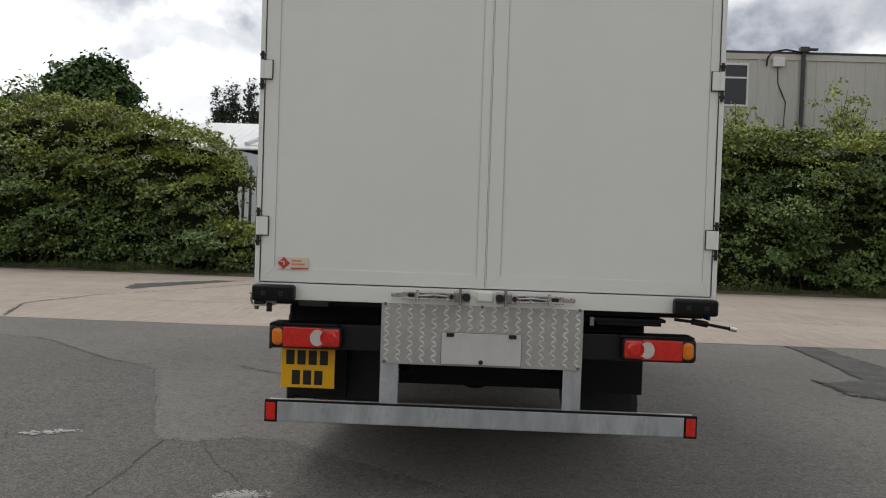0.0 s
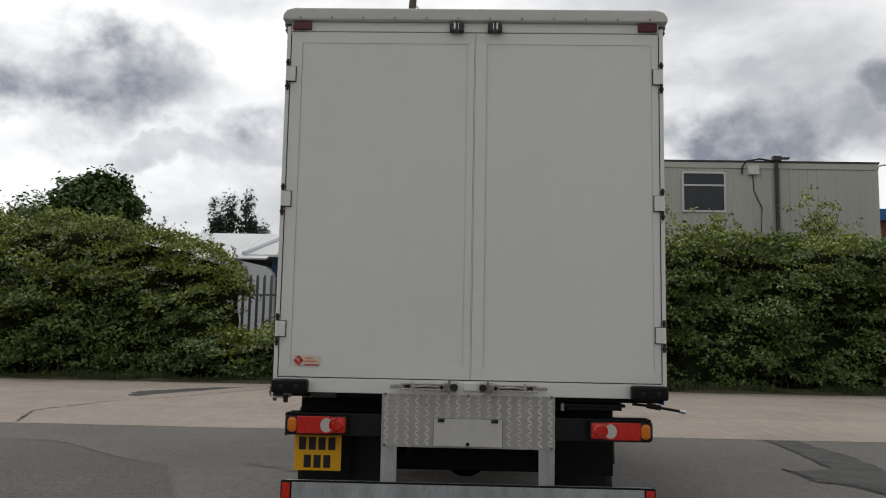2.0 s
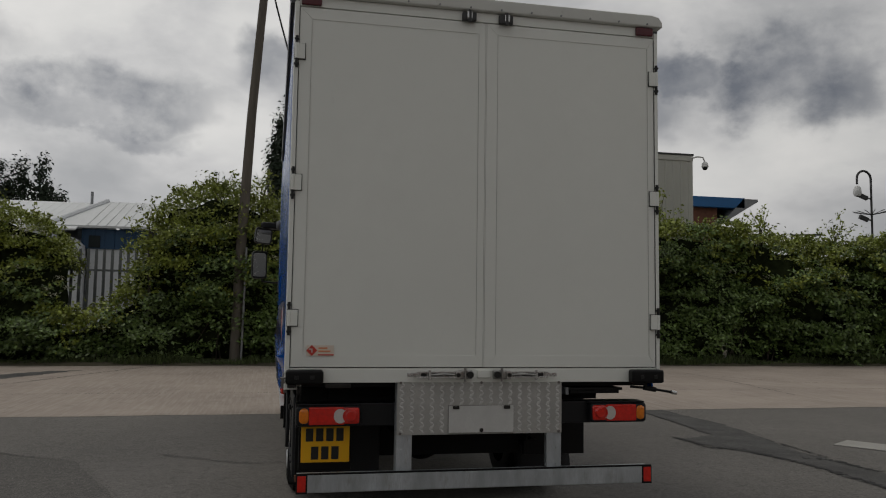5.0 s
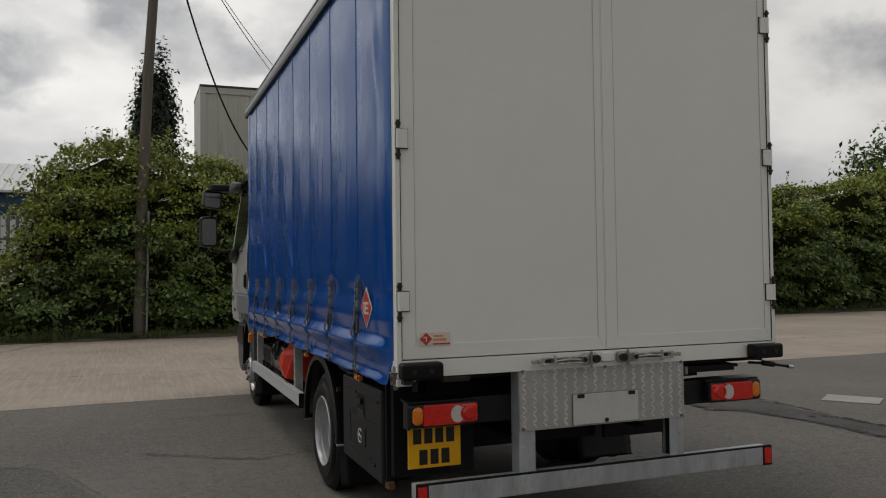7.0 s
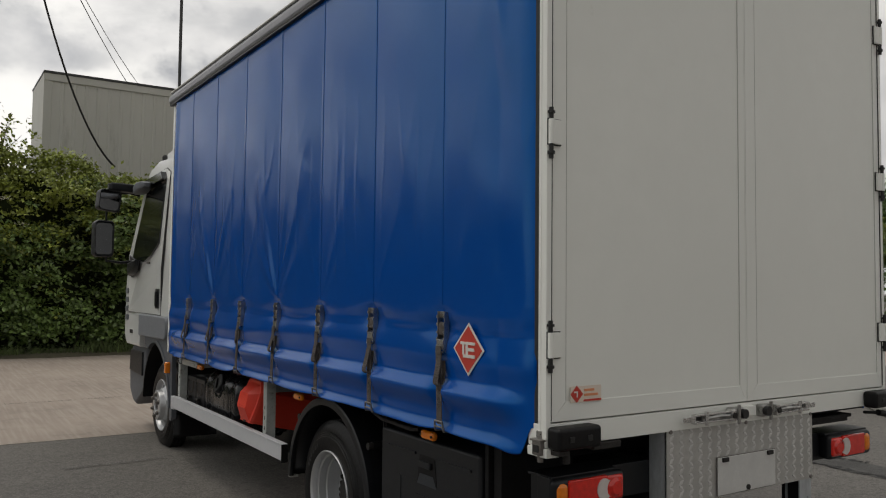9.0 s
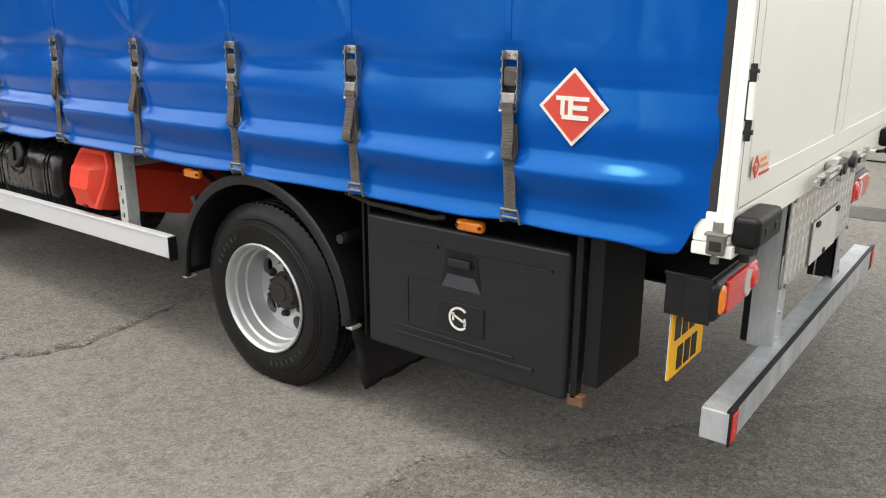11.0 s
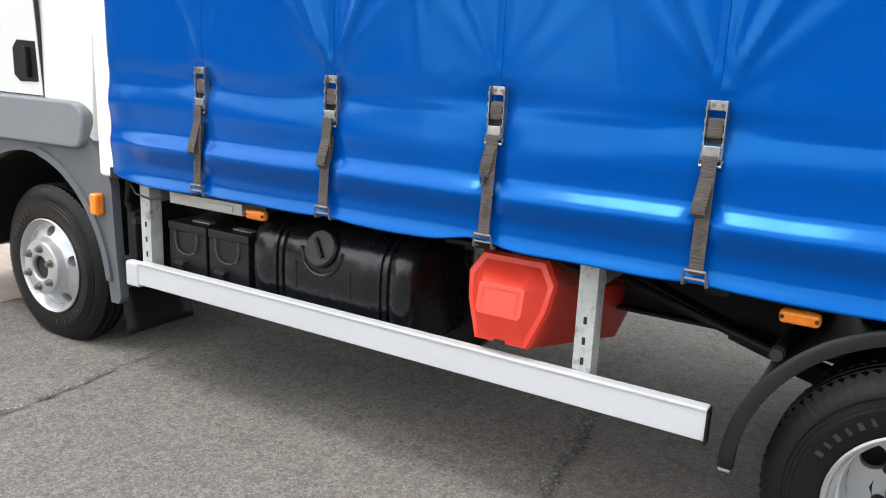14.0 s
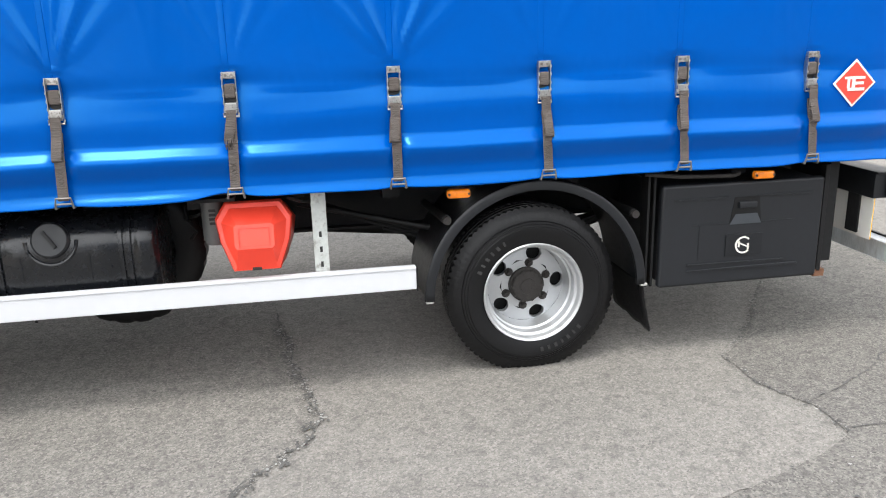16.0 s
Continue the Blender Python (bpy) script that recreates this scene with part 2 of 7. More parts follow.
M_SIGNRED = mat("sign_red", (0.56, 0.050, 0.032), 0.4, var=0.05)
M_SIGNWHITE = mat("sign_white", (0.70, 0.68, 0.63), 0.4, var=0.04)
M_STICKER = mat("sticker_cream", (0.78, 0.68, 0.58), 0.5, var=0.05)
M_ORANGE = mat("sticker_orange", (0.75, 0.30, 0.14), 0.5, var=0.05)
M_GREY = mat("grey_plastic", (0.100, 0.110, 0.125), 0.5, var=0.06, scale=3, bump=0.06, bscale=200, dirt=(0.27, 0.26, 0.24), dirt_at=0.66)
M_STITCH = mat("dark_stitching", (0.055, 0.048, 0.043), 0.9)
M_LIP = mat("pale_grey_plastic", (0.185, 0.20, 0.22), 0.5, var=0.06, scale=3, bump=0.06, bscale=200, dirt=(0.33, 0.32, 0.30), dirt_at=0.66)
M_MIRROR = tune(mat("mirror_glass", (0.9, 0.9, 0.9), 0.03, metal=1.0, var=0.0), "Roughness", 0.02)
M_GLASS = tune(mat("dark_glass", (0.012, 0.014, 0.015), 0.06, var=0.1), "IOR", 1.5)
M_SEAL = mat("grey_seal", (0.56, 0.56, 0.52), 0.7, var=0.1)
M_GROOVE = mat("door_gap", (0.02, 0.02, 0.02), 0.7, var=0.1)
M_CONVEX = mat("air_canister", (0.10, 0.10, 0.10), 0.4, var=0.12, scale=8)
M_WINDOW = tune(mat("window_glass", (0.03, 0.035, 0.04), 0.04, var=0.1), "IOR", 1.5)
M_UPVC = mat("white_frame", (0.75, 0.75, 0.74), 0.4, var=0.04)
M_CLAD = mat("cabin_cladding", (0.53, 0.525, 0.48), 0.6, var=0.07, scale=0.7, dirt=(0.30, 0.29, 0.25), dirt_at=0.62, stretch=(1, 1, 0.25))
M_DARKTRIM = mat("dark_trim", (0.05, 0.05, 0.05), 0.6, var=0.2)
M_BRICK = mat("brickwork", (0.20, 0.085, 0.055), 0.85, var=0.3, scale=2.5)
M_BLUEMETAL = mat("blue_fascia", (0.02, 0.14, 0.36), 0.45, var=0.1, scale=1.0)
M_SHEDROOF = mat("pale_sheet_roof", (0.68, 0.70, 0.70), 0.5, var=0.08, scale=0.5, stretch=(1, 0.2, 1))
M_SHEDWALL = mat("pale_wall", (0.62, 0.64, 0.66), 0.6, var=0.06, scale=0.4)
M_BLUEWALL = mat("blue_cladding", (0.016, 0.06, 0.13), 0.55, var=0.12, scale=0.5)
M_POLE = mat("weathered_timber", (0.13, 0.115, 0.095), 0.85, var=0.25, scale=2.0, bump=0.4, bscale=14, stretch=(6, 6, 0.6))
M_WIRE = mat("black_cable", (0.02, 0.02, 0.02), 0.6, var=0.1)
M_STEEL = mat("grey_steel", (0.28, 0.29, 0.30), 0.5, metal=0.4, var=0.1)
M_PYLON = mat("dull_lattice_steel", (0.085, 0.09, 0.095), 0.6, var=0.15, scale=1.0)
M_FENCE = mat("fence_paint", (0.19, 0.205, 0.21), 0.6, var=0.15, scale=3)
M_LEAF = mat("hedge_leaf", (0.120, 0.184, 0.046), 0.42, var=0.40, scale=0.55, island=0.45, spec=0.5)
M_LEAFTOP = mat("hedge_leaf_new", (0.235, 0.280, 0.046), 0.44, var=0.32, scale=0.6, island=0.4, spec=0.45)
M_LEAFDARK = mat("tree_leaf", (0.072, 0.128, 0.030), 0.55, var=0.4, scale=0.5, island=0.55, spec=0.25)
M_CONIFER = mat("conifer_leaf", (0.020, 0.035, 0.016), 0.7, var=0.4, scale=0.4, island=0.4)
M_BLOSSOM = mat("blossom", (0.62, 0.62, 0.48), 0.7, var=0.1, island=0.2)
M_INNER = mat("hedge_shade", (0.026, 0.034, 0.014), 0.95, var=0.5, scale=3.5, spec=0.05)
M_BARK = mat("bark", (0.08, 0.065, 0.05), 0.9, var=0.3, scale=4, bump=0.5, bscale=20)
M_GRASS = mat("grass", (0.075, 0.105, 0.030), 0.7, var=0.35, scale=0.8, island=0.5)
M_SOIL = mat("soil_verge", (0.085, 0.075, 0.045), 0.95, var=0.4, scale=1.2, bump=0.6, bscale=12)
M_KERB = mat("kerb_concrete", (0.36, 0.35, 0.32), 0.85, var=0.15, scale=2, bump=0.3, bscale=60)
M_CRACK = mat("crack_fill", (0.092, 0.090, 0.085), 0.95, var=0.5, scale=20, bump=0.8, bscale=120)
M_TAR = mat("tar_patch", (0.072, 0.070, 0.066), 0.85, var=0.40, scale=2.2, bump=0.5, bscale=130, dirt=(0.12, 0.117, 0.11), dirt_at=0.55)
M_TARJOINT = mat("tar_joint", (0.022, 0.021, 0.020), 0.8, var=0.4, scale=12, bump=0.5, bscale=130)
M_SPILL = mat("white_spill", (0.46, 0.455, 0.44), 0.8, var=0.2, scale=12)


def asphalt_material(name, tone, chip):
    m = bpy.data.materials.new(name)
    m.use_nodes = True
    n, l = m.node_tree.nodes, m.node_tree.links
    p = n["Principled BSDF"]
    co = n.new("ShaderNodeTexCoord")

    def tex(kind, s, **kw):
        t = n.new(kind)
        t.inputs["Scale"].default_value = s
        for k, v in kw.items():
            t.inputs[k].default_value = v
        l.new(co.outputs["Object"], t.inputs["Vector"])
        return t

    def mapr(src, a, b, c, d):
        r = n.new("ShaderNodeMapRange")
        for k, v in (("From Min", a), ("From Max", b), ("To Min", c), ("To Max", d)):
            r.inputs[k].default_value = v
        l.new(src, r.inputs["Value"])
        return r.outputs[0]

    def mix(fac, a, b, mode="MIX"):
        x = n.new("ShaderNodeMix")
        x.data_type, x.blend_type = "RGBA", mode
        for key, v in (("Factor", fac), ("A", a), ("B", b)):
            if isinstance(v, tuple):
                x.inputs[key].default_value = (*v, 1)
            elif isinstance(v, float):
                x.inputs[key].default_value = v
            else:
                l.new(v, x.inputs[key])
        return x.outputs["Result"]

    big = tex("ShaderNodeTexNoise", 0.35, Detail=6.0, Roughness=0.62)
    mid = tex("ShaderNodeTexNoise", 3.0, Detail=6.0, Roughness=0.7)
    fine = tex("ShaderNodeTexNoise", 95.0, Detail=3.0, Roughness=0.7)
    stone = tex("ShaderNodeTexVoronoi", 140.0, Randomness=1.0)
    c = mix(mapr(big.outputs["Fac"], 0.35, 0.66, 0, 1), (0.132, 0.130, 0.125), (0.208, 0.204, 0.195))
    c = mix(mapr(mid.outputs["Fac"], 0.35, 0.75, 0, 0.7), c, (0.145, 0.141, 0.133))
    # aggregate: pale chips among dark binder
    sep = n.new("ShaderNodeSeparateColor")
    l.new(stone.outputs["Color"], sep.inputs[0])
    c = mix(mapr(sep.outputs[0], 0.45, 1.0, 0.0, 0.55 * chip), c, (0.34, 0.335, 0.315))
    c = mix(mapr(sep.outputs[1], 0.6, 1.0, 0.0, 0.6 * chip), c, (0.045, 0.045, 0.045))
    coarse = tex("ShaderNodeTexVoronoi", 62.0, Randomness=1.0)
    sep2 = n.new("ShaderNodeSeparateColor")
    l.new(coarse.outputs["Color"], sep2.inputs[0])
    c = mix(mapr(sep2.outputs[0], 0.66, 1.0, 0.0, 0.38 * chip), c, (0.28, 0.275, 0.26))
    c = mix(mapr(sep2.outputs[1], 0.66, 1.0, 0.0, 0.42 * chip), c, (0.065, 0.065, 0.065))
    worn = tex("ShaderNodeTexNoise", 13.0, Detail=5.0, Roughness=0.75)
    c = mix(mapr(worn.outputs["Fac"], 0.50, 0.68, 0.0, 0.52), c, (0.075, 0.074, 0.072))
    c = mix(mapr(fine.outputs["Fac"], 0.5, 0.8, 0.0, 0.5), c, (0.06, 0.06, 0.06))
    c = mix(1.0, c, (tone * 1.03, tone * 0.99, tone * 0.945), "MULTIPLY")
    l.new(c, p.inputs["Base Color"])
    p.inputs["Roughness"].default_value = 0.88
    p.inputs["Specular IOR Level"].default_value = 0.3
    b = n.new("ShaderNodeBump")
    b.inputs["Strength"].default_value, b.inputs["Distance"].default_value = 0.5, 0.006
    l.new(mix(0.5, stone.outputs["Distance"], fine.outputs["Fac"]), b.inputs["Height"])
    l.new(b.outputs[0], p.inputs["Normal"])
    return m


def concrete_material():
    m = bpy.data.materials.new("brushed_concrete")
    m.use_nodes = True
    n, l = m.node_tree.nodes, m.node_tree.links
    p = n["Principled BSDF"]
    co = n.new("ShaderNodeTexCoord")
    mp = n.new("ShaderNodeMapping")
    mp.inputs["Scale"].default_value = (1.0, 0.05, 1.0)
    l.new(co.outputs["Object"], mp.inputs["Vector"])

    def noise_at(src, s, d=6.0, r=0.6):
        t = n.new("ShaderNodeTexNoise")
        t.inputs["Scale"].default_value, t.inputs["Detail"].default_value, t.inputs["Roughness"].default_value = s, d, r
        l.new(src, t.inputs["Vector"])
        return t.outputs["Fac"]

    def mix(fac, a, b):
        x = n.new("ShaderNodeMix")
        x.data_type = "RGBA"
        for key, v in (("Factor", fac), ("A", a), ("B", b)):
            if isinstance(v, tuple):
                x.inputs[key].default_value = (*v, 1)
            else:
                l.new(v, x.inputs[key])
        return x.outputs["Result"]

    def mapr(src, a, b, c=0.0, d=1.0):
        r = n.new("ShaderNodeMapRange")
        for k, v in (("From Min", a), ("From Max", b), ("To Min", c), ("To Max", d)):
            r.inputs[k].default_value = v
        l.new(src, r.inputs["Value"])
        return r.outputs[0]

    scratch = noise_at(mp.outputs[0], 22.0, 3.0, 0.5)
    c = mix(mapr(noise_at(co.outputs["Object"], 0.5), 0.35, 0.68), (0.29, 0.242, 0.203), (0.38, 0.320, 0.270))
    c = mix(mapr(scratch, 0.42, 0.7, 0.0, 0.55), c, (0.44, 0.385, 0.335))
    c = mix(mapr(noise_at(co.outputs["Object"], 2.5, 9.0, 0.7), 0.54, 0.76, 0.0, 0.65), c, (0.20, 0.175, 0.148))
    l.new(c, p.inputs["Base Color"])
    p.inputs["Roughness"].default_value = 0.9
    b = n.new("ShaderNodeBump")
    b.inputs["Strength"].default_value, b.inputs["Distance"].default_value = 0.5, 0.01
    l.new(scratch, b.inputs["Height"])
    l.new(b.outputs[0], p.inputs["Normal"])
    return m


M_ASPHALT = asphalt_material("asphalt", 0.93, 0.95)
M_PATCH = asphalt_material("finer_asphalt", 1.02, 0.72)
M_OLDASPHALT = asphalt_material("older_asphalt", 0.75, 1.05)
M_CONCRETE = concrete_material()


# ---- mesh helpers ----
BASE = {}


def link_mesh(name, bm, material, smooth=40):
    me = bpy.data.meshes.new(name)
    bmesh.ops.recalc_face_normals(bm, faces=bm.faces)
    bm.to_mesh(me)
    bm.free()
    for mm in (material if isinstance(material, (list, tuple)) else [material]):
        me.materials.append(mm)
    if smooth:
        me.shade_smooth()
        me.set_sharp_from_angle(angle=radians(smooth))
    ob = new(name, me)
    if smooth and len(me.polygons) < 30000:
        ob.modifiers.new("even_shading", "WEIGHTED_NORMAL").keep_sharp = True
    return ob


def thing(name, at, label, category, group=""):
    ob = new(name)
    ob.location = at
    ob.empty_display_size = 0.2
    BASE[ob.name] = Vector(at)
    return tagged(ob, label, category, group)


def part(name, bm, material, parent, label="", smooth=40):
    ob = link_mesh(name, bm, material, smooth)
    ob.parent = parent
    base = BASE.get(parent.name, Vector((0, 0, 0)))
    ob.matrix_parent_inverse = Matrix.Translation(-base)
    BASE[ob.name] = Vector((0, 0, 0))
    return tagged(ob, label)


def solid(name, bm, material, label, category="", kind="", group="", smooth=40):
    return tagged(link_mesh(name, bm, material, smooth), label, category, group, kind)


def B():
    return bmesh.new()


def box(bm, x0, x1, y0, y1, z0, z1, bevel=0.0, seg=2, turn=None):
    m = Matrix.Translation(((x0 + x1) / 2, (y0 + y1) / 2, (z0 + z1) / 2))
    if turn is not None:
        m = m @ turn
    r = bmesh.ops.create_cube(bm, size=1.0, matrix=m @ Matrix.Diagonal((abs(x1 - x0), abs(y1 - y0), abs(z1 - z0), 1)))
    if bevel:
        edges = list({e for v in r["verts"] for e in v.link_edges})
        bmesh.ops.bevel(bm, geom=edges, offset=bevel, segments=seg, affect="EDGES", profile=0.5)
    return bm


def cyl(bm, a, b, r0, r1=None, seg=20, caps=True):
    a, b = Vector(a), Vector(b)
    d = b - a
    m = Matrix.Translation((a + b) / 2) @ d.to_track_quat("Z", "Y").to_matrix().to_4x4()
    bmesh.ops.create_cone(bm, cap_ends=caps, segments=seg, radius1=r0, radius2=r0 if r1 is None else r1, depth=d.length, matrix=m)
    return bm


def prism(bm, pts, axis, a, b, bevel=0.0):
    """A polygon of two coordinates, drawn out along the axis from a to b."""
    def place(p, h):
        return {"x": (h, p[0], p[1]), "y": (p[0], h, p[1]), "z": (p[0], p[1], h)}[axis]
    lo = [bm.verts.new(place(p, a)) for p in pts]
    hi = [bm.verts.new(place(p, b)) for p in pts]
    k = len(pts)
    faces = [bm.faces.new(lo[::-1]), bm.faces.new(hi)]
    for i in range(k):
        faces.append(bm.faces.new((lo[i], lo[(i + 1) % k], hi[(i + 1) % k], hi[i])))
    if bevel:
        edges = list({e for f in faces for e in f.edges})
        bmesh.ops.bevel(bm, geom=edges, offset=bevel, segments=3, affect="EDGES", profile=0.5)
    return bm


def lathe(bm, profile, at, axis=(-1, 0, 0), seg=48, wobble=None):
    """Turn rows of (radius, height along the axis) round the axis through at."""
    at, ax = Vector(at), Vector(axis).normalized()
    u = ax.orthogonal().normalized() if abs(ax.z) > 0.9 else Vector((0, 0, 1)).cross(ax).normalized()
    w = ax.cross(u)
    rings = []
    for k, (r, h) in enumerate(profile):
        ring = []
        for i in range(seg):
            a = 2 * math.pi * i / seg
            rr = r + (wobble(k, i) if wobble else 0)
            ring.append(bm.verts.new(at + ax * h + (u * math.cos(a) + w * math.sin(a)) * rr))
        rings.append(ring)
    for p, q in zip(rings, rings[1:]):
        for i in range(seg):
            j = (i + 1) % seg
            bm.faces.new((p[i], p[j], q[j], q[i]))
    return rings


def tube(bm, pts, r, seg=8, radii=None):
    pts = [Vector(p) for p in pts]
    rings = []
    for i, p in enumerate(pts):
        d = (pts[min(i + 1, len(pts) - 1)] - pts[max(i - 1, 0)]).normalized()
        q = d.to_track_quat("Z", "Y")
        rr = radii[i] if radii else r
        rings.append([bm.verts.new(p + q @ Vector((rr * math.cos(2 * math.pi * k / seg), rr * math.sin(2 * math.pi * k / seg), 0))) for k in range(seg)])
    for a, b in zip(rings, rings[1:]):
        for k in range(seg):
            bm.faces.new((a[k], a[(k + 1) % seg], b[(k + 1) % seg], b[k]))
    bm.faces.new(rings[0][::-1])
    bm.faces.new(rings[-1])
    return bm


def arc(cy, cz, r, a0, a1, n):
    return [(cy + r * math.cos(radians(a0 + (a1 - a0) * i / n)), cz + r * math.sin(radians(a0 + (a1 - a0) * i / n))) for i in range(n + 1)]


def cloud(name, verts, faces, material, parent=None, label=""):
    """One mesh from arrays, for leaves and blades."""
    me = bpy.data.meshes.new(name)
    k = faces.shape[1]
    me.vertices.add(len(verts))
    me.vertices.foreach_set("co", verts.astype(np.float32).ravel())
    me.loops.add(faces.size)
    me.loops.foreach_set("vertex_index", faces.astype(np.int32).ravel())
    me.polygons.add(len(faces))
    me.polygons.foreach_set("loop_start", np.arange(0, faces.size, k, dtype=np.int32))
    me.polygons.foreach_set("loop_total", np.full(len(faces), k, dtype=np.int32))
    me.materials.append(material)
    me.update(calc_edges=True)
    ob = new(name, me)
    if parent:
        ob.parent = parent
        ob.matrix_parent_inverse = Matrix.Translation(-BASE.get(parent.name, Vector((0, 0, 0))))
    return tagged(ob, label, kind="stuff")


def leaves(rng, pos, out, size, spread=0.9):
    """Rhombic leaves at pos, turned roughly towards out."""
    n = len(pos)
    nor = out + rng.normal(0, spread, (n, 3))
    nor /= np.linalg.norm(nor, axis=1)[:, None]
    a = np.cross(nor, rng.normal(0, 1, (n, 3)))
    a /= np.linalg.norm(a, axis=1)[:, None]
    b = np.cross(nor, a)
    s = (size * rng.uniform(0.6, 1.35, n))[:, None]
    v = np.stack([pos - a * s, pos + b * s * 0.55 + nor * s * 0.18, pos + a * s, pos - b * s * 0.55 + nor * s * 0.18], 1)
    return v.reshape(-1, 3), np.arange(4 * n).reshape(-1, 4)


# ---- ground ----
GROUND = -0.014


def sheet(name, pts, z, material, label, category="ground"):
    bm = B()
    bm.faces.new([bm.verts.new((x, y, z + GROUND)) for x, y in pts])
    return solid(name, bm, material, label, category, "structure", smooth=0)


sheet("ground", [(-1500, -1500), (1500, -1500), (1500, 1500), (-1500, 1500)], 0.0, M_ASPHALT, "worn grey asphalt yard with pale stone chippings")
wav = random.Random(5)
apron = [(-70, 6.82)] + [(x * 0.9, 6.80 + wav.uniform(-0.035, 0.035)) for x in range(-40, 16)] + [(17, 6.9), (40, 9.0), (70, 10), (70, 17.25), (-70, 17.25)]
sheet("road", apron, 0.004, M_CONCRETE, "pinkish brushed concrete roadway beside the asphalt yard", "road")
bm = B()
edge = [(-70 + i * 0.7, 17.15 + 0.10 * math.sin(i * 1.7) + 0.06 * math.sin(i * 0.61)) for i in range(201)]
front = [bm.verts.new((x, y, GROUND + 0.006)) for x, y in edge]
mid = [bm.verts.new((x, y + 0.25, 0.07)) for x, y in edge]
back = [bm.verts.new((x, 30, 0.12)) for x, y in edge]
for a, b in ((front, mid), (mid, back)):
    for i in range(len(edge) - 1):
        bm.faces.new((a[i], a[i + 1], b[i + 1], b[i]))
solid("verge", bm, M_SOIL, "strip of bare soil and weeds under the hedge", "ground", "structure")


from mathutils.geometry import delaunay_2d_cdt


def ragged(pts, z, amp, seed, step=0.06):
    """A closed outline with uneven edges, at height z."""
    rng = random.Random(seed)
    out = []
    for (x0, y0), (x1, y1) in zip(pts, pts[1:] + pts[:1]):
        d = math.hypot(x1 - x0, y1 - y0)
        k = max(1, int(d / step))
        push = 0.0
        for i in range(k):
            f = i / k
            push = (0.72 * push + 0.55 * rng.uniform(-amp, amp)) * min(1.0, (k - i) / 3) if i else 0.0
            out.append((x0 + (x1 - x0) * f - (y1 - y0) / d * push, y0 + (y1 - y0) * f + (x1 - x0) / d * push, z))
    return out


def patch(name, pts, z, amp, seed, material, label, category="ground"):
    bm = B()
    rim = [Vector(p[:2]) for p in ragged(pts, z, amp, seed)]
    flat = delaunay_2d_cdt(rim, [], [list(range(len(rim)))], 1, 0.0005)
    vs = [bm.verts.new((p.x, p.y, z + GROUND)) for p in flat[0]]
    for tri in flat[2]:
        bm.faces.new([vs[q] for q in tri])
    bmesh.ops.recalc_face_normals(bm, faces=bm.faces[:])
    if sum(f.normal.z for f in bm.faces) < 0:
        bmesh.ops.reverse_faces(bm, faces=bm.faces[:])
    return solid(name, bm, material, label, category, "structure", smooth=0)


def crack(pts, width, seed, z=0.003, material=None, name="crack"):
    """A crumbling crack: an uneven dark ribbon along a wandering line, broken into pieces."""
    rng = random.Random(seed)
    line = []
    for (x0, y0), (x1, y1) in zip(pts, pts[1:]):
        d = math.hypot(x1 - x0, y1 - y0)
        k = max(2, int(d / 0.025))
        for i in range(k):
            f = i / k
            line.append((x0 + (x1 - x0) * f, y0 + (y1 - y0) * f))
    wx = wy = 0.0
    row = []
    for i, (x, y) in enumerate(line):
        wx = wx * 0.94 + rng.uniform(-0.008, 0.008)
        wy = wy * 0.94 + rng.uniform(-0.008, 0.008)
        row.append((x + wx, y + wy, width * rng.choice((0.2, 0.35, 0.6, 1.0, 1.5))))
    bm = B()
    prev = None
    for i in range(len(row)):
        x, y, w = row[i]
        x2, y2, _ = row[min(i + 3, len(row) - 1)]
        x1, y1, _ = row[max(i - 3, 0)]
        d = Vector((x2 - x1, y2 - y1)).normalized() if (x2 - x1, y2 - y1) != (0, 0) else Vector((1, 0))
        nx, ny = -d.y * w / 2, d.x * w / 2
        h = z + GROUND + rng.uniform(0.0, 0.0004)
        cur = (bm.verts.new((x + nx, y + ny, h)), bm.verts.new((x - nx, y - ny, h)))
        if prev and rng.random() > 0.16:
            ahead = all((c_.co.xy - p_.co.xy).dot(d) > 0.002 for c_, p_ in zip(cur, prev))
            if ahead:
                bm.faces.new((prev[0], cur[0], cur[1], prev[1]))
        prev = cur
    return solid(name, bm, material or M_CRACK, "crumbling dark crack in the yard surface", "crack", "structure", smooth=0)


patch("asphalt_patch", [(-2.0, 0.25), (0.8, 0.10), (0.9, 3.25), (0.19, 3.31), (-0.80, 3.175), (-1.38, 3.06), (-1.95, 3.40), (-2.94, 3.30), (-2.34, 1.75)], 0.004, 0.025, 3, M_PATCH, "smoother square patch of repaired asphalt")
# rougher old asphalt; its dark tone also holds some of the truck's shade
patch("older_asphalt", [(0.35, -0.15), (-0.16, 0.20), (-0.85, 0.69), (-1.20, 1.03), (-1.51, 1.03), (-1.77, 0.91), (-2.02, 0.93), (-2.15, 1.15), (-2.40, 1.76), (-3.02, 3.36), (-3.66, 3.80), (-5.0, 5.0), (-5.7, 5.2), (-9.0, 6.6), (-30, 6.65), (-30, -12), (1.6, -12), (0.62, -1.2)], 0.008, 0.02, 13, M_OLDASPHALT, "rougher old asphalt beside the repair, darkened partly for the truck's shade")
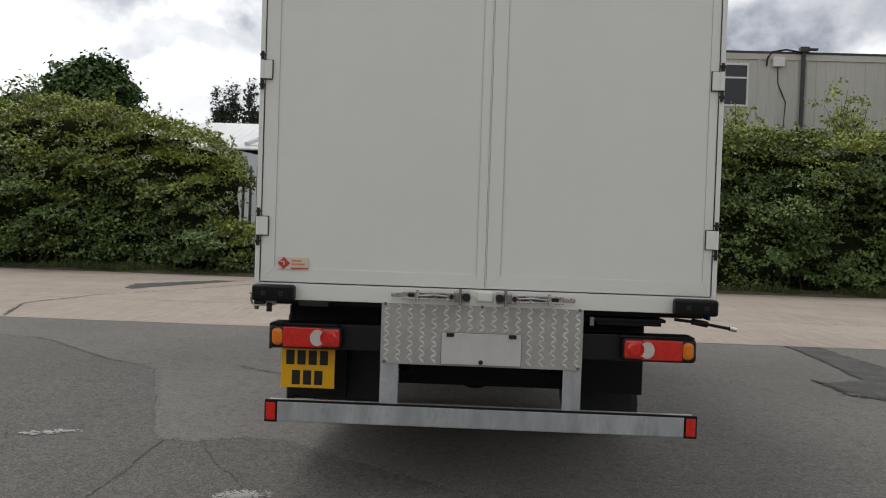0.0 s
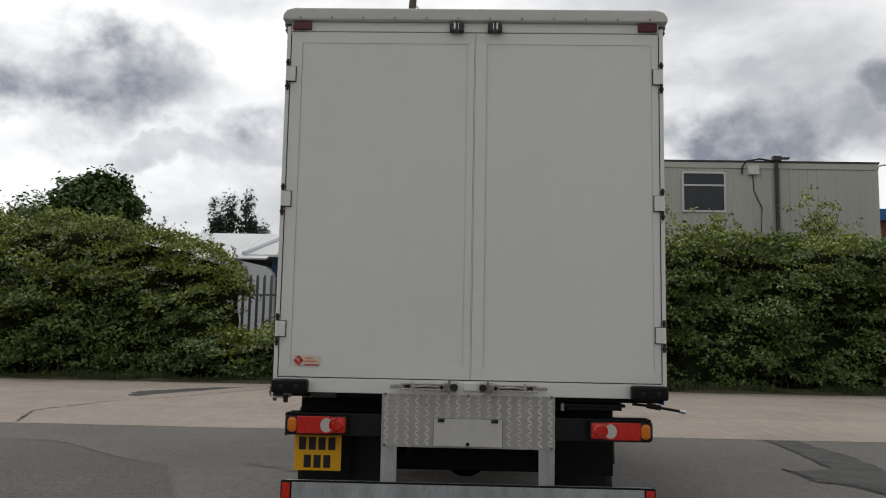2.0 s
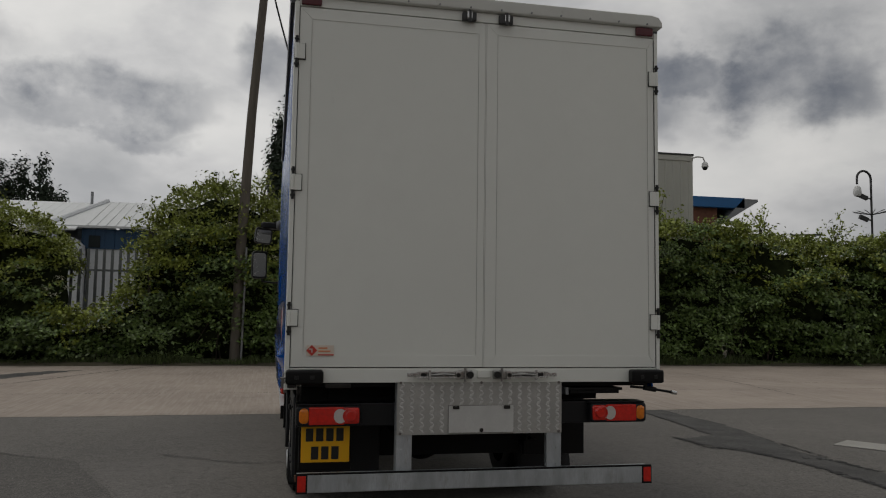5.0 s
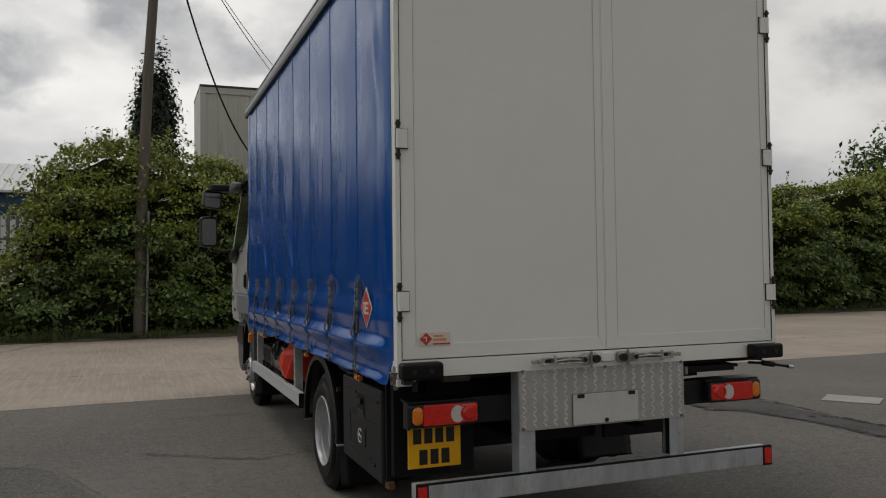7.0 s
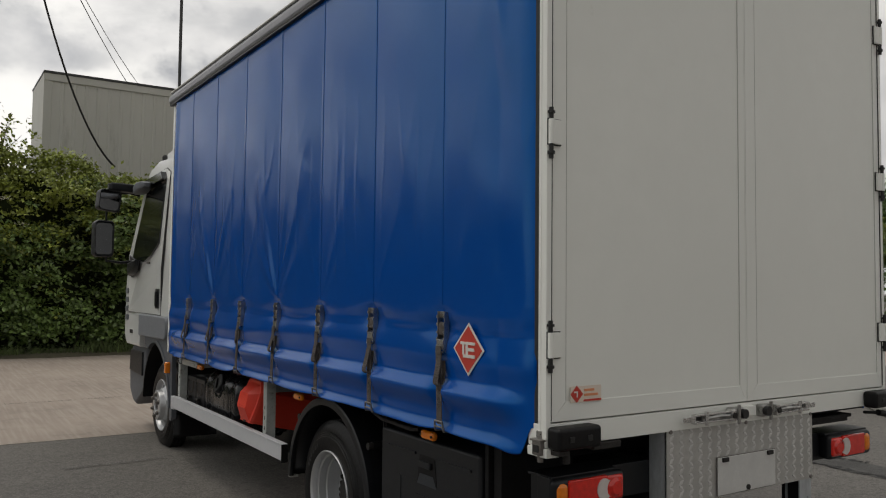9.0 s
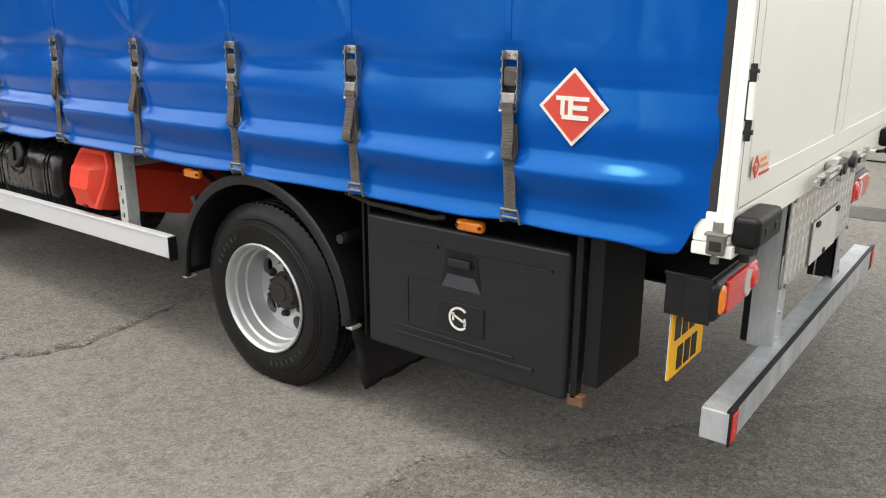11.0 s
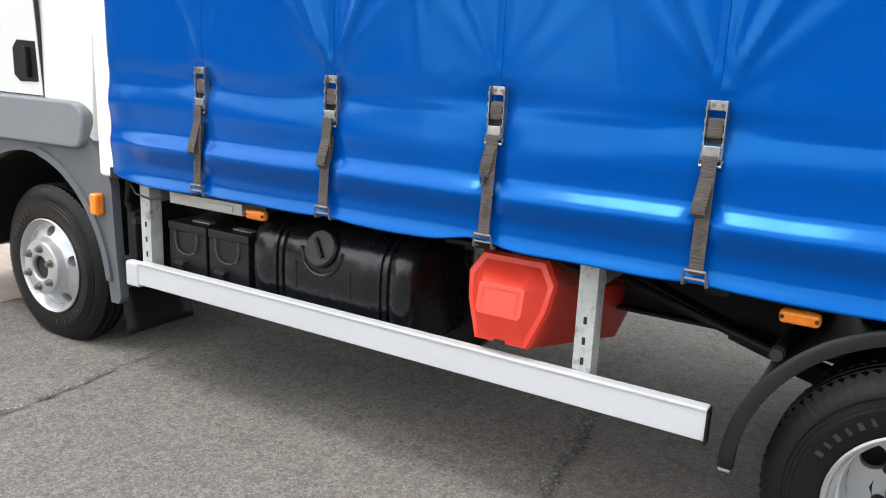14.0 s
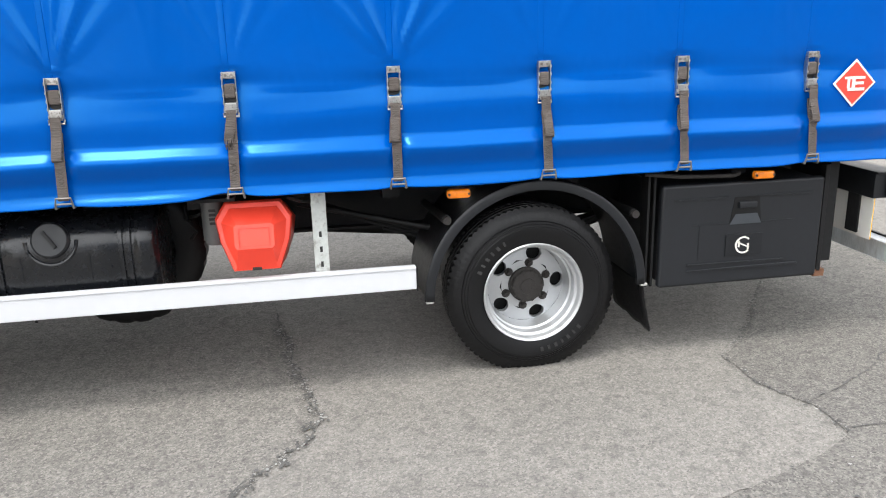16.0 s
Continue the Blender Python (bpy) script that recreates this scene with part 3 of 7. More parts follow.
patch("tar_strip", [(4.22, 6.76), (4.70, 6.78), (4.75, 5.2), (4.55, 3.9), (4.40, 3.2), (4.38, 2.4), (4.40, 1.6), (4.38, 0.4), (4.5, -3.0), (4.05, -3.0), (3.90, 0.3), (3.90, 1.4), (3.94, 2.3), (3.68, 3.2), (3.46, 3.98), (4.05, 4.24), (4.20, 5.6)], 0.004, 0.05, 8, M_TAR, "dark strip of tar over a filled trench")
patch("concrete_stain", [(-7.5, 13.4), (-6.3, 15.3), (-5.6, 15.5), (-6.5, 13.4), (-6.95, 12.0), (-7.2, 12.2)], 0.008, 0.08, 9, M_TAR, "grey patch on the concrete roadway")
def crumble(pts, width, per_metre, seed, label, size=1.0):
    """A band of broken grit: dark pits and loose pale crumbs scattered along a wandering line."""
    rng = random.Random(seed)
    for mm, name, share, grow, lift in ((M_CRACK, "crack", 1.0, 1.0, 0.0125), (M_GRIT, "crumbs", 0.35, 0.7, 0.0135)):
        bm = B()
        for (x0, y0), (x1, y1) in zip(pts, pts[1:]):
            d = math.hypot(x1 - x0, y1 - y0)
            for q in range(int(d * per_metre * share)):
                f = rng.random()
                swing = 0.25 * width * math.sin(f * d * 17 + seed) + 0.2 * width * math.sin(f * d * 41)
                o = rng.gauss(0, 0.28 * width) + swing
                x, y = x0 + (x1 - x0) * f - (y1 - y0) / d * o, y0 + (y1 - y0) * f + (x1 - x0) / d * o
                r, turn = size * grow * rng.choice((0.0025, 0.004, 0.006, 0.010)), rng.uniform(0, 3)
                h = GROUND + lift + rng.uniform(0, 0.0008)
                bm.faces.new([bm.verts.new((x + r * rng.uniform(0.5, 1.4) * math.cos(a), y + r * rng.uniform(0.5, 1.4) * math.sin(a), h)) for a in (turn, turn + 1.3, turn + 2.6, turn + 3.9, turn + 5.1)])
        solid(name, bm, mm, label, "crack", "structure", smooth=0)


M_GRIT = mat("pale_grit", (0.30, 0.295, 0.28), 0.9, var=0.3, scale=30)
for k, (pts, w) in enumerate([
    ([(-1.98, 0.98), (-1.95, 0.0), (-1.92, -0.8), (-1.9, -1.6)], 0.008),
    ([(-1.76, 0.96), (-1.55, 0.54), (-1.2, 0.06), (-0.88, -0.36), (-0.70, -0.75), (-0.55, -1.4)], 0.006),
    ([(-3.1, 3.4), (-3.64, 3.75), (-4.98, 4.96), (-5.6, 5.15)], 0.014),
    ([(0.19, 3.31), (-0.22, 3.25), (-0.80, 3.175), (-1.20, 3.11), (-1.38, 3.055), (-1.59, 3.12), (-1.73, 3.22), (-1.93, 3.40), (-2.4, 3.7)], 0.009),
    ([(-0.57, 5.45), (-0.76, 5.45), (-1.15, 5.415), (-1.47, 5.365), (-2.11, 5.36), (-3.0, 5.2)], 0.010),
    ([(-2.11, 4.7), (-2.5, 4.5), (-3.2, 4.6)], 0.008),
]):
    crack(pts, w * (1.35 if k < 3 else 0.75), 20 + k, 0.0115 + 0.0005 * k)
crumble([(-0.22, 3.25), (-0.80, 3.175), (-1.20, 3.11), (-1.38, 3.055), (-1.59, 3.12), (-1.73, 3.22), (-1.93, 3.40), (-2.3, 3.65)], 0.055, 270, 3, "crumbling crack with loose grit in the yard surface")
crumble([(-0.16, 0.20), (-0.85, 0.69), (-1.20, 1.03), (-1.51, 1.03), (-1.77, 0.91), (-2.02, 0.93)], 0.036, 85, 4, "crumbling crack with loose grit in the yard surface")
crumble([(-0.76, 5.45), (-1.15, 5.415), (-1.47, 5.365), (-2.11, 5.36)], 0.025, 200, 5, "crumbling crack with loose grit in the yard surface")
crack([(-6.9, 10.8), (-7.3, 8.6), (-6.6, 6.9)], 0.06, 41, 0.009)
crack([(-6.9, 10.8), (-6.0, 12.2), (-5.0, 15.0), (-4.2, 17.0)], 0.05, 42, 0.009)
crumble([(-4.6, 0.4), (-3.6, 1.3), (-2.5, 2.0)], 1.5, 300, 6, "pitted and crumbling patch of old asphalt", 1.1)
crumble([(-5.2, 3.4), (-4.2, 2.9), (-3.1, 2.6)], 0.9, 200, 7, "pitted and crumbling patch of old asphalt", 1.1)
for k, (pts, w) in enumerate([
    ([(4.23, 6.78), (4.22, 6.2), (4.16, 5.3), (4.05, 4.3)], 0.045),
    ([(3.47, 4.15), (3.54, 3.85), (3.50, 3.35), (3.82, 3.2), (3.89, 2.75), (3.95, 2.36), (3.94, 1.7), (3.92, 0.8)], 0.075),
    ([(4.10, 2.62), (4.27, 2.58), (4.40, 2.42), (4.40, 1.8)], 0.10),
    ([(4.50, 3.8), (4.46, 3.2), (4.44, 2.6)], 0.04),
]):
    crack(pts, w, 70 + k, 0.0065 + 0.0006 * k, M_TARJOINT, "tar_joint")
crack([(9.23, 14.2), (9.2, 13.1), (9.0, 11.75), (8.67, 10.1), (8.44, 8.7)], 0.035, 46, 0.0085)
crack([(-40, 9.9), (-10, 9.85), (40, 10.0)], 0.025, 43, 0.008, name="concrete_joint")
crack([(7.0, 17.0), (10.5, 11.5), (15.5, 9.5)], 0.03, 44, 0.008)


def spill(flecks, centres, size, seed, label):
    """Flecks of a dried splash, thick at its heart and thin towards its rim."""
    rng = random.Random(seed)
    bm = B()
    for q in range(flecks):
        cx, cy, rx, ry = centres[q % len(centres)]
        x, y, r = cx + rng.gauss(0, rx), cy + rng.gauss(0, ry), size * rng.choice((0.3, 0.45, 0.7, 1.0))
        h = GROUND + 0.012 + 0.00003 * q
        turn = rng.uniform(0, 3)
        bm.faces.new([bm.verts.new((x + r * rng.uniform(0.5, 1.3) * math.cos(a), y + r * rng.uniform(0.4, 1.0) * math.sin(a), h)) for a in (turn + c * 1.047 for c in range(6))])
    return solid("spill", bm, M_SPILL, label, "ground", "structure", smooth=0)


spill(150, [(-2.77, 0.95, 0.045, 0.016), (-2.66, 1.0, 0.03, 0.014), (-2.86, 0.90, 0.03, 0.014)], 0.016, 60, "splash of dried white paint on asphalt")
spill(520, [(-1.2, -0.11, 0.055, 0.035)], 0.011, 61, "small pale worn repair in the asphalt")
bm = B()
prism(bm, [(5.05, 3.35), (5.45, 3.62), (5.78, 3.12), (5.38, 2.85)], "z", GROUND, GROUND + 0.012, 0.003)
solid("manhole_cover", bm, M_KERB, "pale square concrete access cover in the asphalt", "cover", "structure")

# ---- the truck ----
truck = thing("box_truck", (0, 3.7, 0), "white lorry with blue curtain sides and white rear doors", "truck")
BUCKLE_Y = [0.697, 1.344, 1.990, 2.650, 3.325, 4.003, 4.680]
SIDE = -1.188
CURTAIN_TOP, CURTAIN_LOW = 3.31, 0.965

# load deck, posts and roof
bm = B()
box(bm, -1.15, 1.15, 0.10, 5.27, 0.97, 1.09)
part("deck", bm, M_CHASSIS, truck, "dark underside of the load deck")
for y in np.arange(0.4, 5.3, 0.45):
    bm = B()
    box(bm, -0.90, 0.90, y - 0.04, y + 0.04, 0.86, 0.968)
    part("cross_bearer", bm, M_CHASSIS, truck)
bm = B()
box(bm, -1.185, 1.185, 0.0, 0.10, 1.002, 1.088, 0.004)
box(bm, -1.19, -1.09, -0.012, 0.10, 0.965, 1.0, 0.004)
part("rear_sill", bm, M_WHITE, truck, "white steel sill under the rear doors")
for s in (-1, 1):
    bm = B()
    box(bm, s * 1.187, s * 1.160, -0.005, 0.042, 1.03, 3.30, 0.006)
    box(bm, s * 1.190, s * 1.165, 0.022, 0.040, 1.03, 3.30, 0.006)
    part("rear_post", bm, M_WHITE, truck)
    bm = B()
    box(bm, s * 1.184, s * 1.165, 0.0425, 0.066, 1.03, 3.298)
    part("post_gap", bm, M_GROOVE, truck, "dark gap between post and sheet")
    bm = B()
    box(bm, s * 1.182, s * 1.10, 5.262, 5.392, 0.965, 3.345, 0.018, 3)
    part("front_post", bm, M_WHITE, truck)
    bm = B()
    prism(bm, [(s * 1.13, 3.300), (s * 1.196, 3.300), (s * 1.211, 3.308), (s * 1.218, 3.330), (s * 1.218, 3.366), (s * 1.210, 3.390), (s * 1.192, 3.404), (s * 1.13, 3.404)], "y", 0.05, 5.41, 0.004)
    part("cant_rail", bm, M_CANT, truck, "dark rounded rail over the curtain")
    # black lines along the rail's lower and upper edges
    bm = B()
    box(bm, s * 1.214, s * 1.14, 0.052, 5.40, 3.289, 3.302, 0.002)
    box(bm, s * 1.200, s * 1.14, 0.052, 5.40, 3.402, 3.412, 0.002)
    part("rail_black_line", bm, M_INK, truck)
    bm = B()
    prism(bm, [(s * 1.10, 3.412), (s * 1.204, 3.412), (s * 1.208, 3.420), (s * 1.200, 3.432), (s * 1.10, 3.440)], "y", 0.052, 5.42, 0.003)
    part("roof_lip", bm, M_ROOF, truck, "pale weathered roof lip")
bm = B()
box(bm, -1.17, 1.17, 5.31, 5.385, 0.97, 3.335)
part("headboard", bm, M_WHITE, truck)
bm = B()
prism(bm, [(-1.215, 3.332), (-1.213, 3.37), (-1.19, 3.402), (-1.14, 3.415), (1.14, 3.415), (1.19, 3.402), (1.213, 3.37), (1.215, 3.332)], "y", -0.03, 0.055, 0.012)
roof_end = part("roof_moulding", bm, M_ROOF, truck, "rounded off-white roof moulding")
bm = B()
prism(bm, [(-1.135, 3.335), (-1.135, 3.420), (-0.6, 3.438), (0.6, 3.438), (1.135, 3.420), (1.135, 3.335)], "y", 0.056, 5.42, 0.006)
part("roof", bm, M_ROOF, truck)
bm = B()
box(bm, -1.16, 1.16, 0.0, 0.06, 3.270, 3.331, 0.004)
header = part("header_panel", bm, M_WHITE, truck)
for x in np.arange(-1.1, 1.15, 0.2):
    bm = B()
    cyl(bm, (x, -0.036, 3.348), (x, -0.028, 3.348), 0.006, seg=8)
    part("rivet", bm, M_STEEL, truck)
for s in (-1, 1):
    bm = B()
    box(bm, s * 1.15, s * 1.03, -0.018, 0.004, 3.275, 3.328, 0.006)
    part("marker_lamp", bm, M_MAROON, truck, "dark red marker lamp")

# rear doors
for s, nm in ((-1, 0), (1, 1)):
    xa, xb = s * 1.157, 0.010 + s * 0.004
    x0, x1 = min(xa, xb), max(xa, xb)
    bm = B()
    box(bm, x0, x1, 0.004, 0.05, 1.094, 3.264, 0.003)
    door = part("rear_door", bm, M_WHITE, truck, "plain white rear door with a mitred frame")
    f = 0.072
    bm = B()
    for pts in ([(x0, 1.094), (x1, 1.094), (x1 - f * 0.6, 1.094 + f), (x0 + f, 1.094 + f)],
                [(x0, 3.264), (x1, 3.264), (x1 - f * 0.6, 3.264 - f), (x0 + f, 3.264 - f)],
                [(x0, 1.094), (x0, 3.264), (x0 + f, 3.264 - f), (x0 + f, 1.094 + f)],
                [(x1, 1.094), (x1, 3.264), (x1 - f * 0.6, 3.264 - f), (x1 - f * 0.6, 1.094 + f)]):
        c = Vector((sum(p[0] for p in pts) / 4, sum(p[1] for p in pts) / 4))
        prism(bm, [(p[0] + (0.0009 if p[0] < c.x else -0.0009), p[1] + (0.0009 if p[1] < c.y else -0.0009)) for p in pts], "y", 0.0005, 0.0055)
    part("door_frame", bm, M_WHITE, door)
    for q in (x0 + f, x1 - f * 0.6 - 0.0014):
        bm = B()
        box(bm, q, q + 0.0014, -0.0004, 0.004, 1.17, 3.19)
        part("seal", bm, M_SEAL, door, "thin grey seal line")
    for z in (1.382, 2.186, 2.985):
        bm = B()
        box(bm, s * 1.182, s * 1.122, -0.017, -0.004, z - 0.047, z + 0.047, 0.003)
        cyl(bm, (s * 1.172, -0.014, z - 0.047), (s * 1.172, -0.014, z + 0.047), 0.011, seg=12)
        hinge = part("hinge", bm, M_WHITE, door)
        # dark plate a little larger than the leaf: paints its shadow outline
        bm = B()
        box(bm, s * 1.1850, s * 1.1175, -0.006, -0.001, z - 0.0510, z + 0.0510, 0.001)
        part("hinge_shadow_edge", bm, M_GROOVE, hinge)
        for q in (z - 0.047, z + 0.047):
            bm = B()
            e = 0.045 if q > z else -0.055
            cyl(bm, (s * 1.172, -0.012, q), (s * 1.172, -0.012, q + e), 0.009, seg=10)
            cyl(bm, (s * 1.172, -0.012, q + e * 0.5), (s * 1.172, -0.012, q + e * 0.7), 0.015, seg=10)
            part("hinge_pin", bm, M_INK, hinge, "black hinge pin")
    # thin dark line along the door's outer edge
    bm = B()
    box(bm, s * 1.1605, s * 1.158, -0.004, 0.0, 1.10, 3.25)
    part("edge_dark_line", bm, M_GROOVE, door)
    # bottom lever and catch
    bm = B()
    box(bm, s * 0.15, s * 0.40, -0.036, -0.030, 1.034, 1.068, 0.002)
    for z in (1.035, 1.067):
        box(bm, s * 0.15, s * 0.41, -0.054, -0.030, z - 0.004, z + 0.004, 0.002)
    box(bm, s * 0.395, s * 0.47, -0.046, -0.036, 1.040, 1.064, 0.004)
    cyl(bm, (s * 0.335, -0.052, 1.022), (s * 0.335, -0.052, 1.080), 0.009, seg=12)
    box(bm, s * 0.145, s * 0.175, -0.060, -0.028, 1.026, 1.076, 0.005)
    lever = part("door_lever", bm, M_LEVER, door, "dirty steel over-centre lever")
    bm = B()
    tube(bm, [(s * 0.18, -0.050, 1.052), (s * 0.25, -0.056, 1.056), (s * 0.33, -0.052, 1.051)], 0.0075, 8)
    part("tie_rod", bm, M_BUCKLE, lever)
    for a, b in ((0.19, 0.235), (0.25, 0.315), (0.35, 0.385)):
        bm = B()
        box(bm, s * a, s * b, -0.0385, -0.034, 1.042, 1.060, 0.002)
        part("slot", bm, M_INK, lever)
    bm = B()
    cyl(bm, (s * 0.16, -0.066, 1.051), (s * 0.16, -0.05, 1.051), 0.013, seg=12)
    part("pivot", bm, M_HUB, lever)
    bm = B()
    box(bm, s * 0.065, s * 0.15, -0.045, -0.002, 1.024, 1.080, 0.010, 3)
    cyl(bm, (s * 0.115, -0.050, 1.01), (s * 0.115, -0.050, 1.092), 0.008, seg=10)
    catch = part("door_catch", bm, M_BUCKLE, door, "worn dark steel door catch")
    bm = B()
    cyl(bm, (s * 0.085, -0.064, 1.052), (s * 0.085, -0.04, 1.052), 0.021, seg=14)
    part("keeper", bm, M_INK, catch)
    bm = B()
    box(bm, s * 0.075 + 0.012, s * 0.165 + 0.012, -0.035, -0.002, 3.262, 3.318, 0.006)
    cyl(bm, (s * 0.12 + 0.012, -0.042, 3.25), (s * 0.12 + 0.012, -0.042, 3.325), 0.012, seg=12)
    latch = part("top_latch", bm, M_DARKTRIM, door, "black top latch")
    bm = B()
    box(bm, s * 0.105 + 0.012, s * 0.14 + 0.012, -0.05, -0.034, 3.27, 3.315, 0.005)
    part("latch_plate", bm, M_CHROME, latch)
    bm = B()
    box(bm, min(s * 1.182, s * 0.965), max(s * 1.182, s * 0.965), -0.075, 0.0, 0.998, 1.082, 0.016, 3)
    buffer = part("buffer", bm, M_RUBBER, truck, "black rubber dock buffer")
    for q in (s * 1.03, s * 1.12):
        bm = B()
        box(bm, q - 0.012, q + 0.012, -0.078, -0.07, 1.028, 1.05, 0.003)
        part("bolt_slot", bm, M_INK, buffer)
bm = B()
box(bm, 0.0072, 0.0128, 0.0008, 0.03, 1.094, 3.262)
part("centre_seal", bm, M_WHITE, truck)
bm = B()
box(bm, -0.03, 0.05, -0.02, 0.0, 1.03, 1.075, 0.004)
part("keeper_plate", bm, M_WHITE, truck)
# sticker on one door: a red diamond, two lines of small print as bars and an underline
bm = B()
box(bm, -1.065, -0.905, -0.0045, -0.003, 1.160, 1.222)
sticker = part("sticker", bm, M_STICKER, truck, "small cream sticker with a red diamond")
bm = B()
prism(bm, [(-1.066, 1.192), (-1.034, 1.224), (-1.002, 1.192), (-1.034, 1.160)], "y", -0.0065, -0.004)
part("diamond", bm, M_SIGNRED, sticker)
bm = B()
box(bm, -1.05, -1.034, -0.0075, -0.006, 1.197, 1.203)
box(bm, -1.036, -1.030, -0.0075, -0.006, 1.180, 1.203)
part("emblem", bm, M_SIGNWHITE, sticker)
for z, w in ((1.206, 0.052), (1.188, 0.07)):
    bm = B()
    box(bm, -0.995, -0.995 + w, -0.0065, -0.004, z - 0.005, z + 0.004)
    part("print_bar", bm, M_ORANGE, sticker)
bm = B()
box(bm, -0.998, -0.906, -0.0065, -0.004, 1.163, 1.170)
part("underline", bm, M_SIGNRED, sticker)


# curtain
def soft_step(v, a, b):
    f = min(1.0, max(0.0, (v - a) / (b - a)))
    return f * f * (3 - 2 * f)


def curtain_out(y, z):
    """How far the curtain stands out from its flat plane."""
    rel = (y - 0.673) / 0.668
    fr = rel - math.floor(rel)
    belly = math.sin(math.pi * fr)
    d = 0.010 * belly * min(1, max(0, (3.3 - z) / 0.5)) * (1.0 if z > 1.4 else 0.6)
    # sewn-in ledge and the rolled hem
    wob = 0.004 * noise.noise((5, y * 1.7, 0)) + 0.002 * noise.noise((6, y * 6.0, 0))
    loose = soft_step(y, 0.07, 0.30) * (1 - 0.8 * soft_step(y, 4.95, 5.22))
    tied = loose * (1 - 0.7 * max(math.exp(-((y - b) / 0.03) ** 2) for b in BUCKLE_Y))
    d += 0.042 * tied * (1 - soft_step(z, 1.138 + wob, 1.203 + wob)) * soft_step(z, 1.04, 1.145 + wob)
    hem = 0.75 + 0.35 * belly + 0.5 * noise.noise((8, y * 2.4, 0))
    d += 0.026 * hem * loose * (1 - soft_step(z, 0.962 + wob, 1.014 + wob))
    d += 0.0018 / (1 + math.exp((z - 1.478) / 0.010))
    # drawn in below the buckles' tops, with a loose swell above the ledge
    near = max(math.exp(-((y - b) / 0.16) ** 2) for b in BUCKLE_Y)
    d -= (0.006 + 0.010 * near) * math.exp(-((z - 1.425 + 0.012 * math.sin(y * 3.3)) / 0.045) ** 2)
    d += (0.008 + 0.006 * noise.noise((4, y * 2.2, 1.0))) * math.exp(-((z - 1.30 + 0.02 * math.sin(y * 1.9 + 1)) / 0.055) ** 2)
    d += 0.002 * noise.noise((1, y * 19, z * 22)) * math.exp(-((z - 1.515) / 0.018) ** 2)
    for k, b in enumerate(BUCKLE_Y):
        dy = y - b
        if z < 1.50:
            d -= 0.007 * math.exp(-(dy / 0.05) ** 2) * soft_step(z, 1.0, 1.2)
        else:
            up = z - 1.49
            r = math.hypot(dy, up)
            if r < 0.95:
                th = math.atan2(dy, up)
                amp = (0.003, 0.004, 0.006, 0.026, 0.009, 0.030, 0.006)[k]
                fold = sum(q * math.exp(-((th - radians(a)) / radians(w)) ** 2) for a, w, q in ((-54 + 2 * k, 7, 0.4), (-30 + k, 5, 1.0), (-13 + k, 4, 0.45), (22 + k, 5, 1.0), (46 - k, 7, 0.5)))
                d += amp * fold * math.exp(-r / 0.42) * min(1, r / 0.12)
    d += 0.004 * noise.noise((0, y * 1.3, z * 1.1)) + 0.0012 * noise.noise((3, y * 5, z * 4))
    # short slack creases in the upper sheet
    ridge = 1 - abs(noise.noise((2, y * 6.5 + 0.8 * noise.noise((7, y, z * 1.2)), z * 0.8)))
    d += 0.003 * max(0.0, ridge - 0.90) / 0.10 * math.exp(-((z - 2.05) / 0.55) ** 2) * (0.4 + 0.6 * math.sin(math.pi * fr))
    # slack vertical creases towards the rear and front edges
    d += 0.006 * math.exp(-abs(y - 0.28) / 0.10) * math.sin(z * 3.1 + 6 * noise.noise((9, y * 4, z * 1.5)))
    d += 0.014 * math.exp(-((y - 5.19) / 0.07) ** 2)
    if y < 0.14:
        d -= 0.010 * ((0.14 - y) / 0.08) ** 2
    return d


def low_edge(y):
    e = CURTAIN_LOW + 0.003 * math.sin(y * 4.7) + 0.0015 * math.sin(y * 13.0)
    # the corner hangs a little and is cut away round the tensioner
    e -= 0.016 * math.exp(-((y - 0.18) / 0.07) ** 2)
    e += 0.10 * (1 - soft_step(y, 0.075, 0.135))
    for b in BUCKLE_Y:
        e += 0.006 * math.exp(-((y - b) / 0.08) ** 2)
    e += 0.02 * math.exp(-((y - 3.40) / 0.1) ** 2)
    if y > 4.95:
        e += 0.03 * ((y - 4.95) / 0.3) ** 2
    return e


bm = B()
ys = [0.052 + i * 0.0133 for i in range(393)]
rows_up = [1.10 + 0.006 * i for i in range(22)] + [1.232 + 0.012 * i for i in range(26)] + [1.54 + 0.0268 * i for i in range(66)] + [CURTAIN_TOP]
grid = []
for y in ys:
    lo = low_edge(y)
    col = [lo + (1.10 - lo) * i / 20 for i in range(20)] + rows_up
    grid.append([bm.verts.new((SIDE - curtain_out(y, z), y, z)) for z in col])
for a, b in zip(grid, grid[1:]):
    for i in range(len(a) - 1):
        bm.faces.new((a[i], b[i], b[i + 1], a[i + 1]))
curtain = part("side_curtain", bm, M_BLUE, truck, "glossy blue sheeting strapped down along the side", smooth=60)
md = curtain.modifiers.new("thick", "SOLIDIFY")
md.thickness, md.offset = 0.003, -1
for k, b in enumerate(BUCKLE_Y):
    bm = B()
    prev = None
    for i in range(80):
        z = 1.475 + (3.305 - 1.475) * i / 79
        yy = b + 0.012
        cur = [bm.verts.new((SIDE - curtain_out(yy + o, z) - e, yy + o, z)) for o, e in ((-0.014, 0.0002), (-0.012, 0.0030), (0.010, 0.0030), (0.013, 0.0002))]
        if prev:
            for j in range(3):
                bm.faces.new((prev[j], prev[j + 1], cur[j + 1], cur[j]))
        prev = cur
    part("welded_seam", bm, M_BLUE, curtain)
# the far side's curtain
bm = B()
